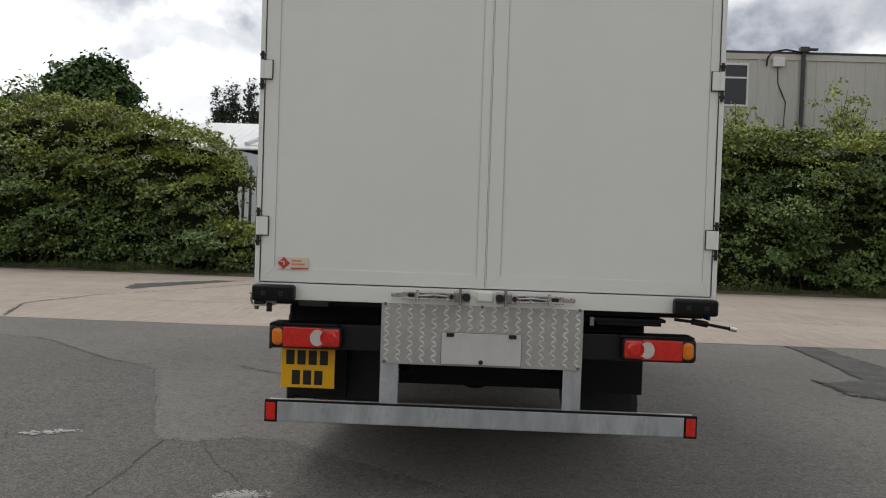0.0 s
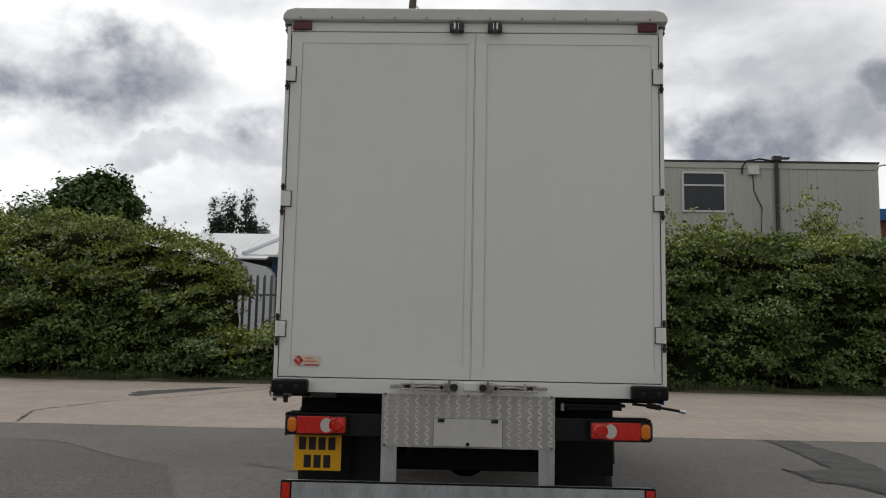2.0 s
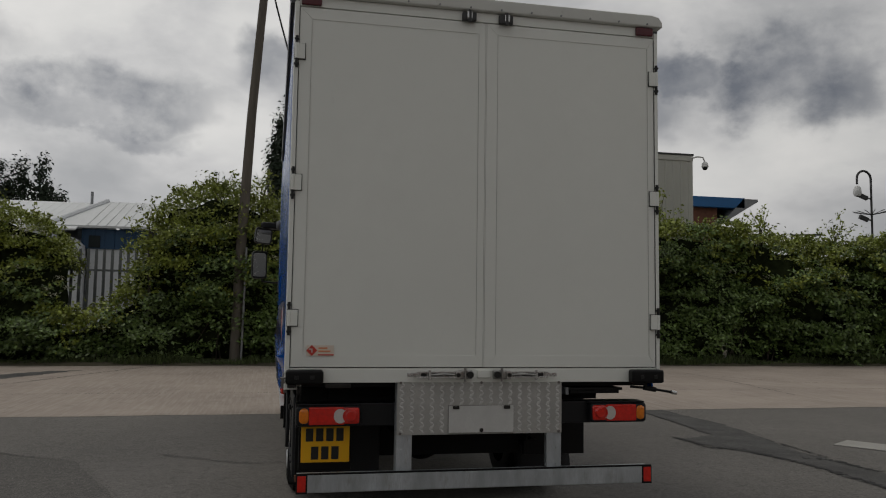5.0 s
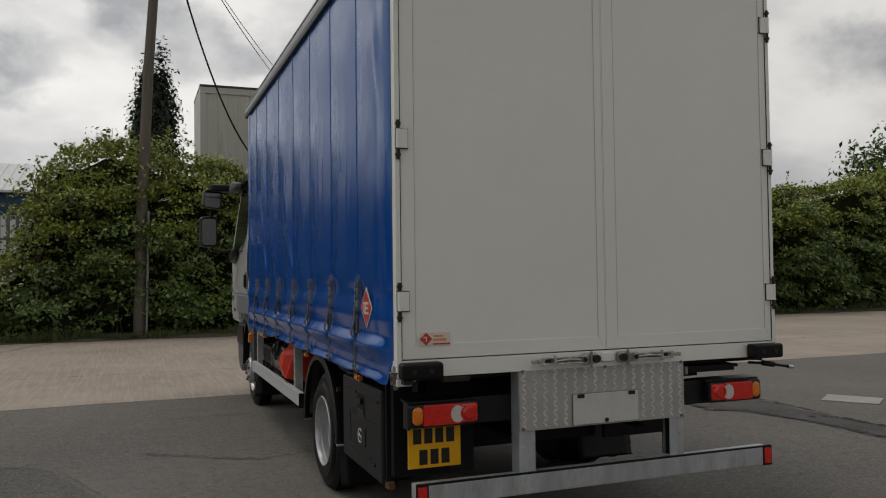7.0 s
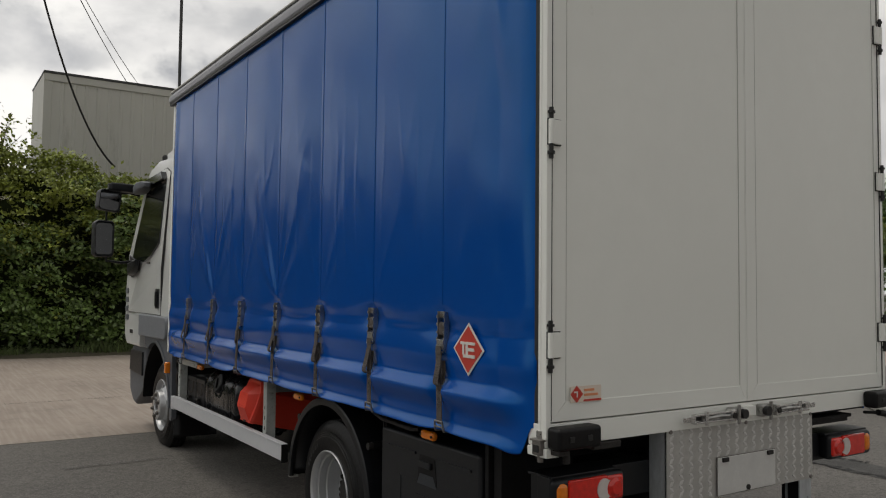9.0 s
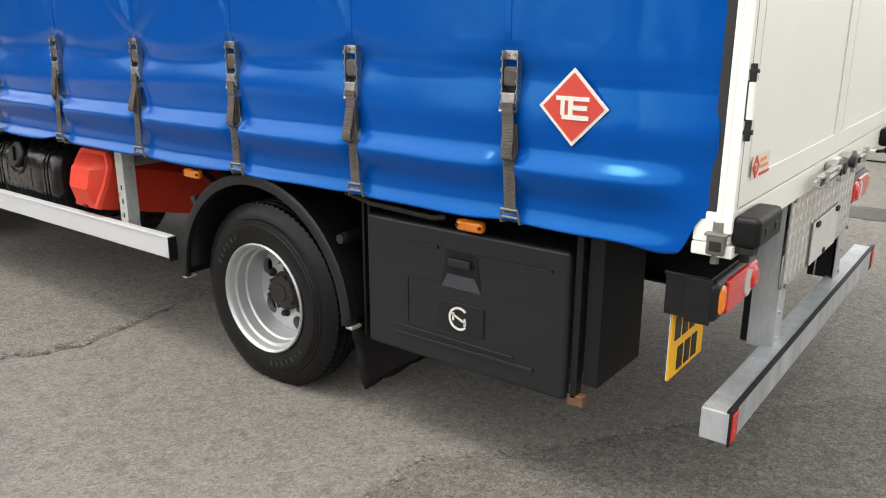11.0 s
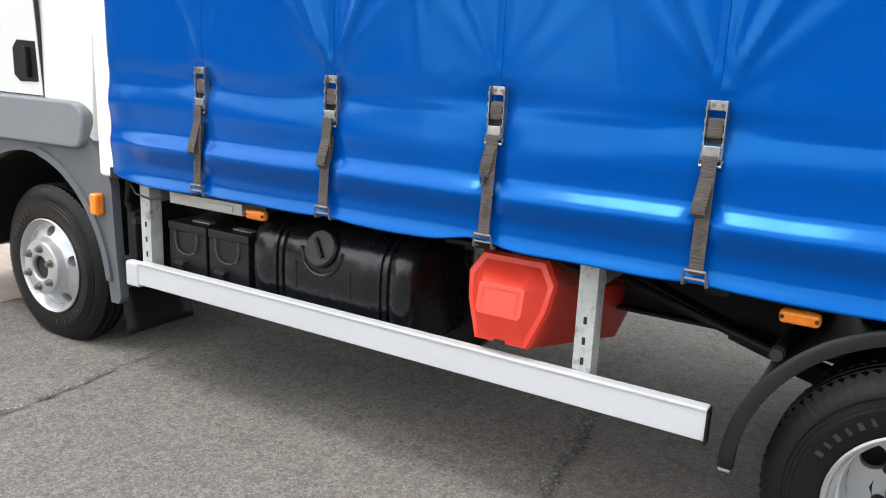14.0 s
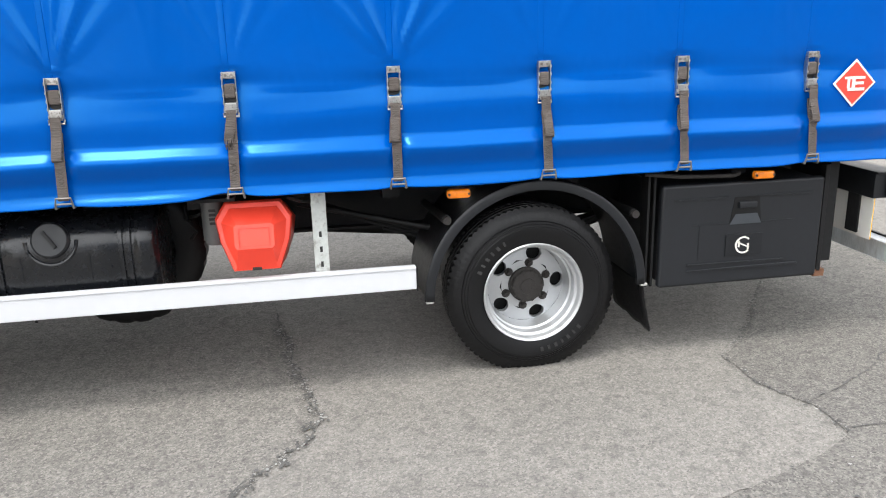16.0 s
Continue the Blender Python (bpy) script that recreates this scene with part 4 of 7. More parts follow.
box(bm, 1.186, 1.20, 0.12, 5.34, 0.96, 3.36, 0.004)
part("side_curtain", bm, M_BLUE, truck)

# straps with buckles and hooks
def ribbon(bm, pts, half, thick=0.003):
    """A webbing strip through (x, y, z) points, its width along y."""
    prev = None
    for x, y, z in pts:
        cur = [bm.verts.new((x - e, y + o, z)) for o, e in ((-half, 0), (-half, thick), (half, thick), (half, 0))]
        if prev:
            for j in range(4):
                bm.faces.new((prev[j], prev[(j + 1) % 4], cur[(j + 1) % 4], cur[j]))
        else:
            bm.faces.new(cur)
        prev = cur
    bm.faces.new(prev[::-1])


for k, b in enumerate(BUCKLE_Y):
    lean = (-0.035, -0.03, -0.022, 0.0, 0.016, 0.02, 0.012)[k]

    def yat(z):
        return b + lean * (1.47 - z) / 0.48

    web = 0.0205
    bm = B()
    def xat(z):
        return SIDE - 0.026 - 0.006 * (1.335 - z) / 0.33

    ribbon(bm, [(xat(z), yat(z), z) for z in np.linspace(1.335, 0.998, 12)], web)
    strap = part("strap", bm, M_STRAP, truck, "grey-brown woven strap holding the curtain down")
    # crossed stitching near the hook
    for q in range(3):
        for o in (-1, 1):
            bm = B()
            zq = 1.07 + q * 0.020
            xq = xat(zq) - 0.0035
            box(bm, xq - 0.0006, xq + 0.0006, yat(zq) - 0.013, yat(zq) + 0.013, zq - 0.001, zq + 0.001, turn=Matrix.Rotation(radians(38 * o), 4, "X"))
            part("stitch", bm, M_STITCH, strap)
    # loose tail, folded back in a loop
    xs = SIDE - curtain_out(b, 1.410) - 0.010
    drop = (0.145, 0.15, 0.15, 0.14, 0.10, 0.15, 0.17)[k]
    z0 = 1.308
    sway = (-0.004, 0.010, -0.006, 0.012, 0.016, 0.006, 0.018)[k]
    bm = B()
    x0 = xs - 0.030
    loop = [(0.0, 0.0), (-0.008, -0.35), (-0.010, -0.7), (-0.006, -0.93), (0.004, -1.0), (0.014, -0.92), (0.016, -0.6), (0.012, -0.25)]
    if k != 4:
        loop = [(0.0, 0.0), (-0.006, -0.2), (-0.014, -0.45), (-0.024, -0.7), (-0.030, -0.86), (-0.028, -0.95), (-0.018, -1.0), (-0.006, -0.96), (0.006, -0.84), (0.012, -0.6), (0.013, -0.25)]
    ribbon(bm, [(x0 + a, yat(z0 + c * drop) + sway * -c, z0 + c * drop) for a, c in loop], web - 0.001)
    part("strap_tail", bm, M_STRAP, strap)
    if k == 4:
        for q in range(7):
            bm = B()
            yq = yat(z0 - drop) + sway + (q - 3) * 0.005
            tube(bm, [(x0 - 0.008, yq, z0 - drop + 0.015), (x0 - 0.014, yq + 0.003 * math.sin(q * 2.0), z0 - drop - 0.008), (x0 - 0.010, yq + 0.006 * math.sin(q * 3.1), z0 - drop - 0.022 - 0.006 * (q % 3))], 0.0022, 5)
            part("frayed_end", bm, M_STRAP, strap)
    ym = yat(1.390)
    bm = B()
    for o in (-1, 1):
        box(bm, xs - 0.024, xs + 0.004, ym + o * 0.0265 - 0.0018, ym + o * 0.0265 + 0.0018, 1.308, 1.487, 0.001)
        for z in (1.335, 1.365, 1.395, 1.430, 1.465):
            cyl(bm, (xs - 0.026, ym + o * 0.0265, z - 0.006), (xs - 0.026, ym + o * 0.0265, z + 0.006), 0.004, seg=8)
    box(bm, xs - 0.012, xs - 0.004, ym - 0.026, ym + 0.026, 1.460, 1.487, 0.002)
    cyl(bm, (xs - 0.012, ym - 0.028, 1.402), (xs - 0.012, ym + 0.028, 1.402), 0.005, seg=10)
    buckle = part("buckle", bm, M_BUCKLE, strap, "scuffed steel over-centre buckle")
    bm = B()
    box(bm, xs - 0.031, xs - 0.024, ym - 0.024, ym + 0.024, 1.320, 1.364, 0.003)
    lever = part("buckle_lever", bm, M_BUCKLE, buckle)
    bm = B()
    tube(bm, [(xs - 0.026, ym - 0.030, 1.324), (xs - 0.028, ym - 0.031, 1.308), (xs - 0.028, ym + 0.031, 1.308), (xs - 0.026, ym + 0.030, 1.324)], 0.0042, 8)
    part("ring", bm, M_BUCKLE, buckle)
    bm = B()
    box(bm, xs - 0.024, xs - 0.003, ym - 0.0235, ym + 0.0235, 1.382, 1.440, 0.008)
    part("strap_wrap", bm, M_STRAP, buckle)
    # black block paints the shade seen through the buckle's gap
    bm = B()
    box(bm, xs - 0.003, xs + 0.003, ym - 0.023, ym + 0.023, 1.320, 1.385)
    part("buckle_gap_shade", bm, M_INK, buckle)
    for o in (-0.012, 0.012):
        bm = B()
        cyl(bm, (xs - 0.015, ym + o, 1.474), (xs - 0.011, ym + o, 1.474), 0.0055, seg=10)
        part("rivet", bm, M_HOOK, buckle)
    bm = B()
    hy, hz = yat(1.0), 1.000
    hx = min(SIDE - curtain_out(hy, 1.0) - 0.008, xat(1.0) - 0.004)
    tube(bm, [(hx + 0.03, hy - 0.033, hz - 0.034), (hx + 0.004, hy - 0.034, hz - 0.032), (hx, hy - 0.033, hz - 0.018), (hx - 0.002, hy - 0.029, hz + 0.010), (hx - 0.002, hy + 0.029, hz + 0.010), (hx, hy + 0.033, hz - 0.018), (hx + 0.004, hy + 0.034, hz - 0.032), (hx + 0.03, hy + 0.033, hz - 0.034)], 0.0048, 8)
    cyl(bm, (hx - 0.001, hy - 0.030, hz - 0.014), (hx - 0.001, hy + 0.030, hz - 0.014), 0.0042, seg=8)
    part("hook", bm, M_HOOK, strap, "bent tarnished steel hook")

# diamond sign on the curtain: white-edged red diamond with a white pictogram
dx = SIDE - 0.004 - max(curtain_out(0.47 + a * 0.02, 1.335 + b * 0.02) for a in range(-5, 6) for b in range(-5, 6) if abs(a) + abs(b) < 6)
bm = B()
def dia(r, x0, x1, bv):
    cy, cz = 0.470, 1.335
    prism(bm, [(cy - r, cz), (cy, cz - r), (cy + r, cz), (cy, cz + r)], "x", x0, x1, bv)
dia(0.112, dx, dx + 0.003, 0.001)
sign = part("diamond_sign", bm, M_SIGNWHITE, curtain, "white-edged red diamond emblem")
bm = B()
dia(0.098, dx - 0.002, dx, 0.0)
part("red_field", bm, M_SIGNRED, sign)
for q, (y0, y1, z0, z1) in enumerate(((0.470, 0.510, 1.354, 1.366), (0.482, 0.495, 1.312, 1.358), (0.458, 0.490, 1.300, 1.313), (0.404, 0.472, 1.354, 1.366), (0.455, 0.470, 1.312, 1.366), (0.410, 0.462, 1.328, 1.341), (0.404, 0.470, 1.300, 1.313))):
    bm = B()
    box(bm, dx - 0.004 - 0.0002 * q, dx - 0.0015, y0 + 0.014, y1 + 0.014, z0, z1)
    part("pictogram_bar", bm, M_SIGNWHITE, sign)

# chassis, axles, springs
for s in (-1, 1):
    bm = B()
    prism(bm, [(s * 0.37, 0.60), (s * 0.44, 0.60), (s * 0.44, 0.612), (s * 0.382, 0.612), (s * 0.382, 0.838), (s * 0.44, 0.838), (s * 0.44, 0.85), (s * 0.37, 0.85)], "y", 0.25, 7.2)
    part("chassis_rail", bm, M_CHASSIS, truck)
    bm = B()
    for i, l in enumerate((1.02, 0.86, 0.66, 0.44)):
        prev = None
        for q in range(17):
            dy = -l + l * q / 8
            zc = 0.505 + 0.26 * abs(dy) ** 1.5 - i * 0.017
            ring = [bm.verts.new((s * x, 2.0 + dy, zc + h)) for x, h in ((0.47, 0), (0.55, 0), (0.55, 0.014), (0.47, 0.014))]
            if prev:
                for c in range(4):
                    bm.faces.new((prev[c], prev[(c + 1) % 4], ring[(c + 1) % 4], ring[c]))
            if q in (0, 16):
                bm.faces.new(ring)
            prev = ring
    bmesh.ops.recalc_face_normals(bm, faces=bm.faces[:])
    part("leaf_spring", bm, M_CHASSIS, truck)
for y in (0.45, 1.2, 2.6, 3.5, 4.6, 5.6):
    bm = B()
    box(bm, -0.38, 0.38, y - 0.04, y + 0.04, 0.66, 0.80)
    part("crossmember", bm, M_CHASSIS, truck)
bm = B()
cyl(bm, (-0.85, 2.0, 0.385), (0.85, 2.0, 0.385), 0.07, seg=16)
bmesh.ops.create_uvsphere(bm, u_segments=16, v_segments=10, radius=0.2, matrix=Matrix.Translation((0, 2.0, 0.39)))
part("axle", bm, M_CHASSIS, truck)
bm = B()
cyl(bm, (-0.9, 6.12, 0.36), (0.9, 6.12, 0.36), 0.05, seg=12)
part("axle", bm, M_CHASSIS, truck)
bm = B()
cyl(bm, (0, 2.15, 0.45), (0, 3.6, 0.60), 0.05, seg=14)
cyl(bm, (0, 3.6, 0.60), (0, 5.4, 0.66), 0.05, seg=14)
part("prop_shaft", bm, M_CHASSIS, truck)
bm = B()
tube(bm, [(-0.80, 2.40, 0.66), (-0.72, 2.75, 0.73), (-0.62, 3.10, 0.80)], 0.016, 10)
part("torque_arm", bm, M_CHASSIS, truck)
bm = B()
box(bm, 0.40, 0.80, 3.0, 3.6, 0.66, 0.90, 0.03)
part("silencer", bm, M_CHASSIS, truck)
bm = B()
box(bm, 0.55, 1.05, 3.6, 5.0, 0.5, 0.92, 0.06, 3)
part("offside_tank", bm, M_CHASSIS, truck)
bm = B()
cyl(bm, (-0.2, 5.0, 0.55), (-0.2, 5.5, 0.62), 0.24, seg=16)
box(bm, -0.35, 0.35, 5.5, 6.6, 0.45, 0.95, 0.08)
part("gearbox", bm, M_CHASSIS, truck)


# wheels
def spoke_disc(bm, at, out, r_in, r_out, h_in, h_out, holes, hole_r, hole_at, depth, phase=0.0):
    """A dished ring with round hand holes through it; out is the axis's sign along x."""
    cx, cy, cz = at
    def p(r, a, push=0.0):
        f = (r - r_in) / (r_out - r_in)
        return (cx + out * (h_in + (h_out - h_in) * f - push), cy + r * math.cos(a), cz + r * math.sin(a))
    w = 2 * math.pi / holes
    for k in range(holes):
        a0 = k * w + radians(phase)
        hole, rim = [], []
        turns = [2 * math.pi * i / 24 for i in range(24)]
        for half_r in (r_out - hole_at, hole_at - r_in):
            c0 = math.atan2(w / 2 * hole_at, half_r if half_r == r_out - hole_at else -half_r)
            turns += [c0 % (2 * math.pi), (-c0) % (2 * math.pi)]
        turns.sort()
        n = len(turns)
        for q in turns:
            hole.append((hole_at + hole_r * math.cos(q), a0 + hole_r * 1.12 * math.sin(q) / hole_at))
            c, s_ = math.cos(q), math.sin(q)
            half_r_out, half_r_in, half_a = r_out - hole_at, hole_at - r_in, w / 2
            sc = min((half_r_out if c > 0 else half_r_in) / max(1e-6, abs(c)), half_a * hole_at / max(1e-6, abs(s_)))
            rim.append((hole_at + c * sc, a0 + s_ * sc / hole_at))
        hv = [bm.verts.new(p(*v)) for v in hole]
        hb = [bm.verts.new(p(v[0], v[1], depth)) for v in hole]
        rv = [bm.verts.new(p(*v)) for v in rim]
        for i in range(n):
            j = (i + 1) % n
            bm.faces.new((rv[i], rv[j], hv[j], hv[i]))
            bm.faces.new((hv[i], hv[j], hb[j], hb[i]))


def wheel(cx, cy, out, kind, name="wheel"):
    """out: the side to which the outer face looks; cx: where the tyre's outer wall is."""
    cz, R = 0.389, 0.410
    grow = 1.03 if kind == "rear" else 1.06
    at = (cx, cy, cz)
    ax = (out, 0, 0)
    prof = [(0.232, -0.028), (0.240, -0.012), (0.262, -0.002), (0.300, 0.004), (0.318, 0.003), (0.322, -0.002), (0.330, -0.003), (0.334, -0.008), (0.342, -0.009), (0.346, -0.016), (0.372, -0.020), (0.392, -0.034),
            (R, -0.046), (R, -0.066), (R - 0.010, -0.068), (R - 0.010, -0.074), (R, -0.076), (R, -0.103), (R - 0.010, -0.105), (R - 0.010, -0.111), (R, -0.113), (R, -0.140), (R - 0.010, -0.142), (R - 0.010, -0.148), (R, -0.150), (R, -0.170), (0.392, -0.182), (0.360, -0.196), (0.300, -0.214), (0.240, -0.204), (0.232, -0.19)]
    seg = 240
    def tread(k, i):
        if k in (10, 11, 12, 13, 24, 25, 26):
            return -0.008 if (i + k) % 3 == 0 else 0.0
        return 0.0

    def grown(bm):
        """Everything is drawn for a smaller wheel and grown about the axle."""
        for v in bm.verts:
            v.co.y, v.co.z = cy + (v.co.y - cy) * grow, cz + (v.co.z - cz) * grow
        return bm

    bm = B()
    lathe(bm, prof, at, ax, seg, tread)
    grown(bm)
    for v in bm.verts:
        if v.co.z < GROUND + 0.004:
            v.co.z = GROUND + 0.004
    w = part(name, bm, M_RUBBER, truck, "black tyre on a silver steel wheel", smooth=35)
    # raised lettering on the sidewall, as plain bars
    for base, count in ((-140, 7), (25, 6)):
        for q in range(count):
            a = radians(base + q * 7)
            for dr, wd, hg in ((0.0, 0.010, 0.022),):
                bm = B()
                m = Matrix.Translation((cx + out * 0.003, cy + 0.288 * math.cos(a), cz + 0.288 * math.sin(a))) @ Matrix.Rotation(a, 4, "X")
                bmesh.ops.create_cube(bm, size=1, matrix=m @ Matrix.Diagonal((0.004, hg, 0.010 if q % 2 else 0.014, 1)))
                part("sidewall_mark", grown(bm), M_LETTER, w, smooth=0)
    bm = B()
    if kind == "rear":
        lathe(bm, [(0.230, -0.03), (0.239, -0.014), (0.243, -0.002), (0.238, 0.004), (0.231, 0.0), (0.225, -0.010), (0.223, -0.036), (0.212, -0.042), (0.210, -0.085), (0.202, -0.092), (0.199, -0.135), (0.190, -0.162)], at, ax, 72)
        spoke_disc(bm, at, out, 0.122, 0.190, -0.152, -0.162, 5, 0.0345, 0.156, 0.03, -39)
        lathe(bm, [(0.122, -0.152), (0.060, -0.150)], at, ax, 48)
    else:
        lathe(bm, [(0.230, -0.03), (0.239, -0.014), (0.243, -0.002), (0.238, 0.004), (0.231, 0.0), (0.224, -0.012), (0.216, -0.035), (0.206, -0.038)], at, ax, 72)
        spoke_disc(bm, at, out, 0.150, 0.206, -0.006, -0.038, 5, 0.0245, 0.179, 0.04, 20)
        lathe(bm, [(0.150, -0.006), (0.144, 0.004), (0.140, 0.034), (0.134, 0.044), (0.120, 0.049), (0.068, 0.050), (0.061, 0.044), (0.058, 0.0)], at, ax, 48)
    rim = part("rim", grown(bm), M_RIM, w, "silver painted steel rim with chipped paint" if kind == "rear" else "silver dished steel rim", smooth=30)
    bm = B()
    bmesh.ops.create_circle(bm, cap_ends=True, segments=32, radius=0.20, matrix=Matrix.Translation((cx - out * 0.228, cy, cz)) @ Matrix.Rotation(radians(90), 4, "Y"))
    part("brake_drum", grown(bm), M_CHASSIS, w)
    if kind == "rear":
        bm = B()
        lathe(bm, [(0.088, -0.155), (0.086, -0.130), (0.078, -0.124), (0.074, -0.112), (0.060, -0.106), (0.040, -0.104), (0.038, -0.099), (0.0005, -0.098)], at, ax, 32)
        hub = part("hub", grown(bm), M_HUB, w, "greasy black hub")
        for q in range(10):
            a = 2 * math.pi * q / 10
            bm = B()
            cyl(bm, (cx - out * 0.126, cy + 0.071 * math.cos(a), cz + 0.071 * math.sin(a)), (cx - out * 0.107, cy + 0.071 * math.cos(a), cz + 0.071 * math.sin(a)), 0.010, seg=6)
            part("hub_bolt", grown(bm), M_HUB, w)
    else:
        bm = B()
        lathe(bm, [(0.060, 0.030), (0.054, 0.020), (0.045, 0.018), (0.040, 0.026), (0.0005, 0.028)], at, ax, 24)
        part("hub", grown(bm), M_HUB, w, "dark hub centre")
    for q in range(6):
        a = 2 * math.pi * q / 6 + radians(38)
        h = -0.153 if kind == "rear" else 0.049
        rr = 0.108 if kind == "rear" else 0.100
        c = (cy + rr * math.cos(a), cz + rr * math.sin(a))
        bm = B()
        cyl(bm, (cx + out * h, *c), (cx + out * (h + 0.005), *c), 0.021 if kind == "rear" else 0.021, seg=16)
        cyl(bm, (cx + out * (h + 0.005), *c), (cx + out * (h + 0.020), *c), 0.0165 if kind == "rear" else 0.0165, seg=6)
        cyl(bm, (cx + out * (h + 0.020), *c), (cx + out * (h + 0.028), *c), 0.011, seg=10)
        part("wheel_nut", grown(bm), M_HUB if kind == "rear" else M_HOOK, rim)
    return w


wheel(-1.112, 2.0, -1, "rear")
wheel(1.112, 2.0, 1, "rear")
for s in (-1, 1):
    bm = B()
    lathe(bm, [(0.24, 0.0), (0.30, 0.006), (0.35, -0.004), (0.384, -0.03), (0.384, -0.18), (0.35, -0.2), (0.24, -0.2)], (s * 0.875, 2.0, 0.40), (s, 0, 0), 64)
    part("inner_tyre", bm, M_RUBBER, truck)
wheel(-1.055, 6.05, -1, "front")
wheel(1.055, 6.05, 1, "front")
# spare wheel behind the fuel tank
bm = B()
lathe(bm, [(0.24, 0.0), (0.30, 0.006), (0.345, -0.002), (0.372, -0.02), (0.384, -0.035), (0.384, -0.17), (0.372, -0.19), (0.35, -0.2), (0.24, -0.2)], (-0.66, 3.945, 0.62), (-1, 0, 0), 96, lambda k, i: -0.008 if k in (3, 4, 5, 6) and i % 4 == 0 else 0.0)
part("spare_tyre", bm, M_RUBBER, truck, "spare tyre carried upright under the deck", smooth=30)

# rear wheel guards
for s in (-1, 1):
    outer = arc(1.99, 0.40, 0.535, 0, 180, 40)
    bm = B()
    rows = []
    for (y, z), (y2, z2), (y3, z3) in zip(outer, arc(1.99, 0.40, 0.505, 0, 180, 40), arc(1.99, 0.40, 0.545, 0, 180, 40)):
        rows.append([bm.verts.new(v) for v in ((s * 0.62, y, z), (s * 1.085, y, z), (s * 1.098, y3, z3), (s * 1.135, y3, z3), (s * 1.142, y, z), (s * 1.142, y2, z2), (s * 1.132, y2 + 0.0, z2), (s * 1.12, y2, z2))])
    for a, b in zip(rows, rows[1:]):
        for i in range(7):
            bm.faces.new((a[i], a[i + 1], b[i + 1], b[i]))
    g = part("wheel_guard", bm, M_BLACK, truck, "black plastic rear wheel guard")
    md = g.modifiers.new("thick", "SOLIDIFY")
    md.thickness, md.offset = 0.006, 0
    for y0, y1, z0, z1 in ((2.42, 2.42, 0.72, 0.78), (1.52, 1.50, 0.73, 0.75)):
        bm = B()
        cyl(bm, (s * 0.45, y0, z0), (s * 1.10, y1, z1), 0.022, seg=12)
        stay = part("guard_stay", bm, M_CHASSIS, truck, "dirty black guard stay")
        bm = B()
        cyl(bm, (s * 1.08, y1, z1 - 0.002), (s * 1.125, y1, z1), 0.019, seg=12)
        part("stay_end", bm, M_HUB, stay)
    for y0 in (2.515, 1.450):
        bm = B()
        box(bm, s * 1.085, s * 1.142, y0 - 0.018, y0 + 0.018, 0.388, 0.402, 0.004)
        part("guard_tip", bm, M_ALU, g)
    bm = B()
    ys_, zs_ = np.linspace(0, 1, 9), np.linspace(0, 1, 13)
    pts = [[bm.verts.new((s * (0.66 + 0.46 * a + (random.uniform(-0.008, 0.004) if a > 0.99 else 0)), 1.455 - 0.035 * q - 0.02 * q * q, 0.40 - 0.265 * q + 0.005 * random.uniform(-1, 1))) for a in ys_] for q in zs_]
    for a, b in zip(pts, pts[1:]):
        for i in range(8):
            bm.faces.new((a[i], a[i + 1], b[i + 1], b[i]))
    fl = part("mud_flap", bm, M_RUBBER, truck, "worn black rubber mud flap")
    md = fl.modifiers.new("thick", "SOLIDIFY")
    md.thickness = 0.008
# rear frame: lamps, plate, chequer plate, underrun bar
bm = B()
box(bm, -1.09, -0.50, 0.10, 0.20, 0.735, 0.872, 0.006)
box(bm, 0.50, 1.09, 0.10, 0.20, 0.735, 0.872, 0.006)
box(bm, -1.105, -0.75, 0.06, 0.20, 0.862, 0.874, 0.003)
box(bm, 0.72, 1.105, 0.06, 0.20, 0.862, 0.874, 0.003)
box(bm, -1.115, -1.10, 0.055, 0.13, 0.735, 0.872, 0.004)
box(bm, -0.50, 0.50, 0.10, 0.18, 0.70, 0.86, 0.005)
part("lamp_beam", bm, M_BLACK, truck, "black steel lamp carrier")
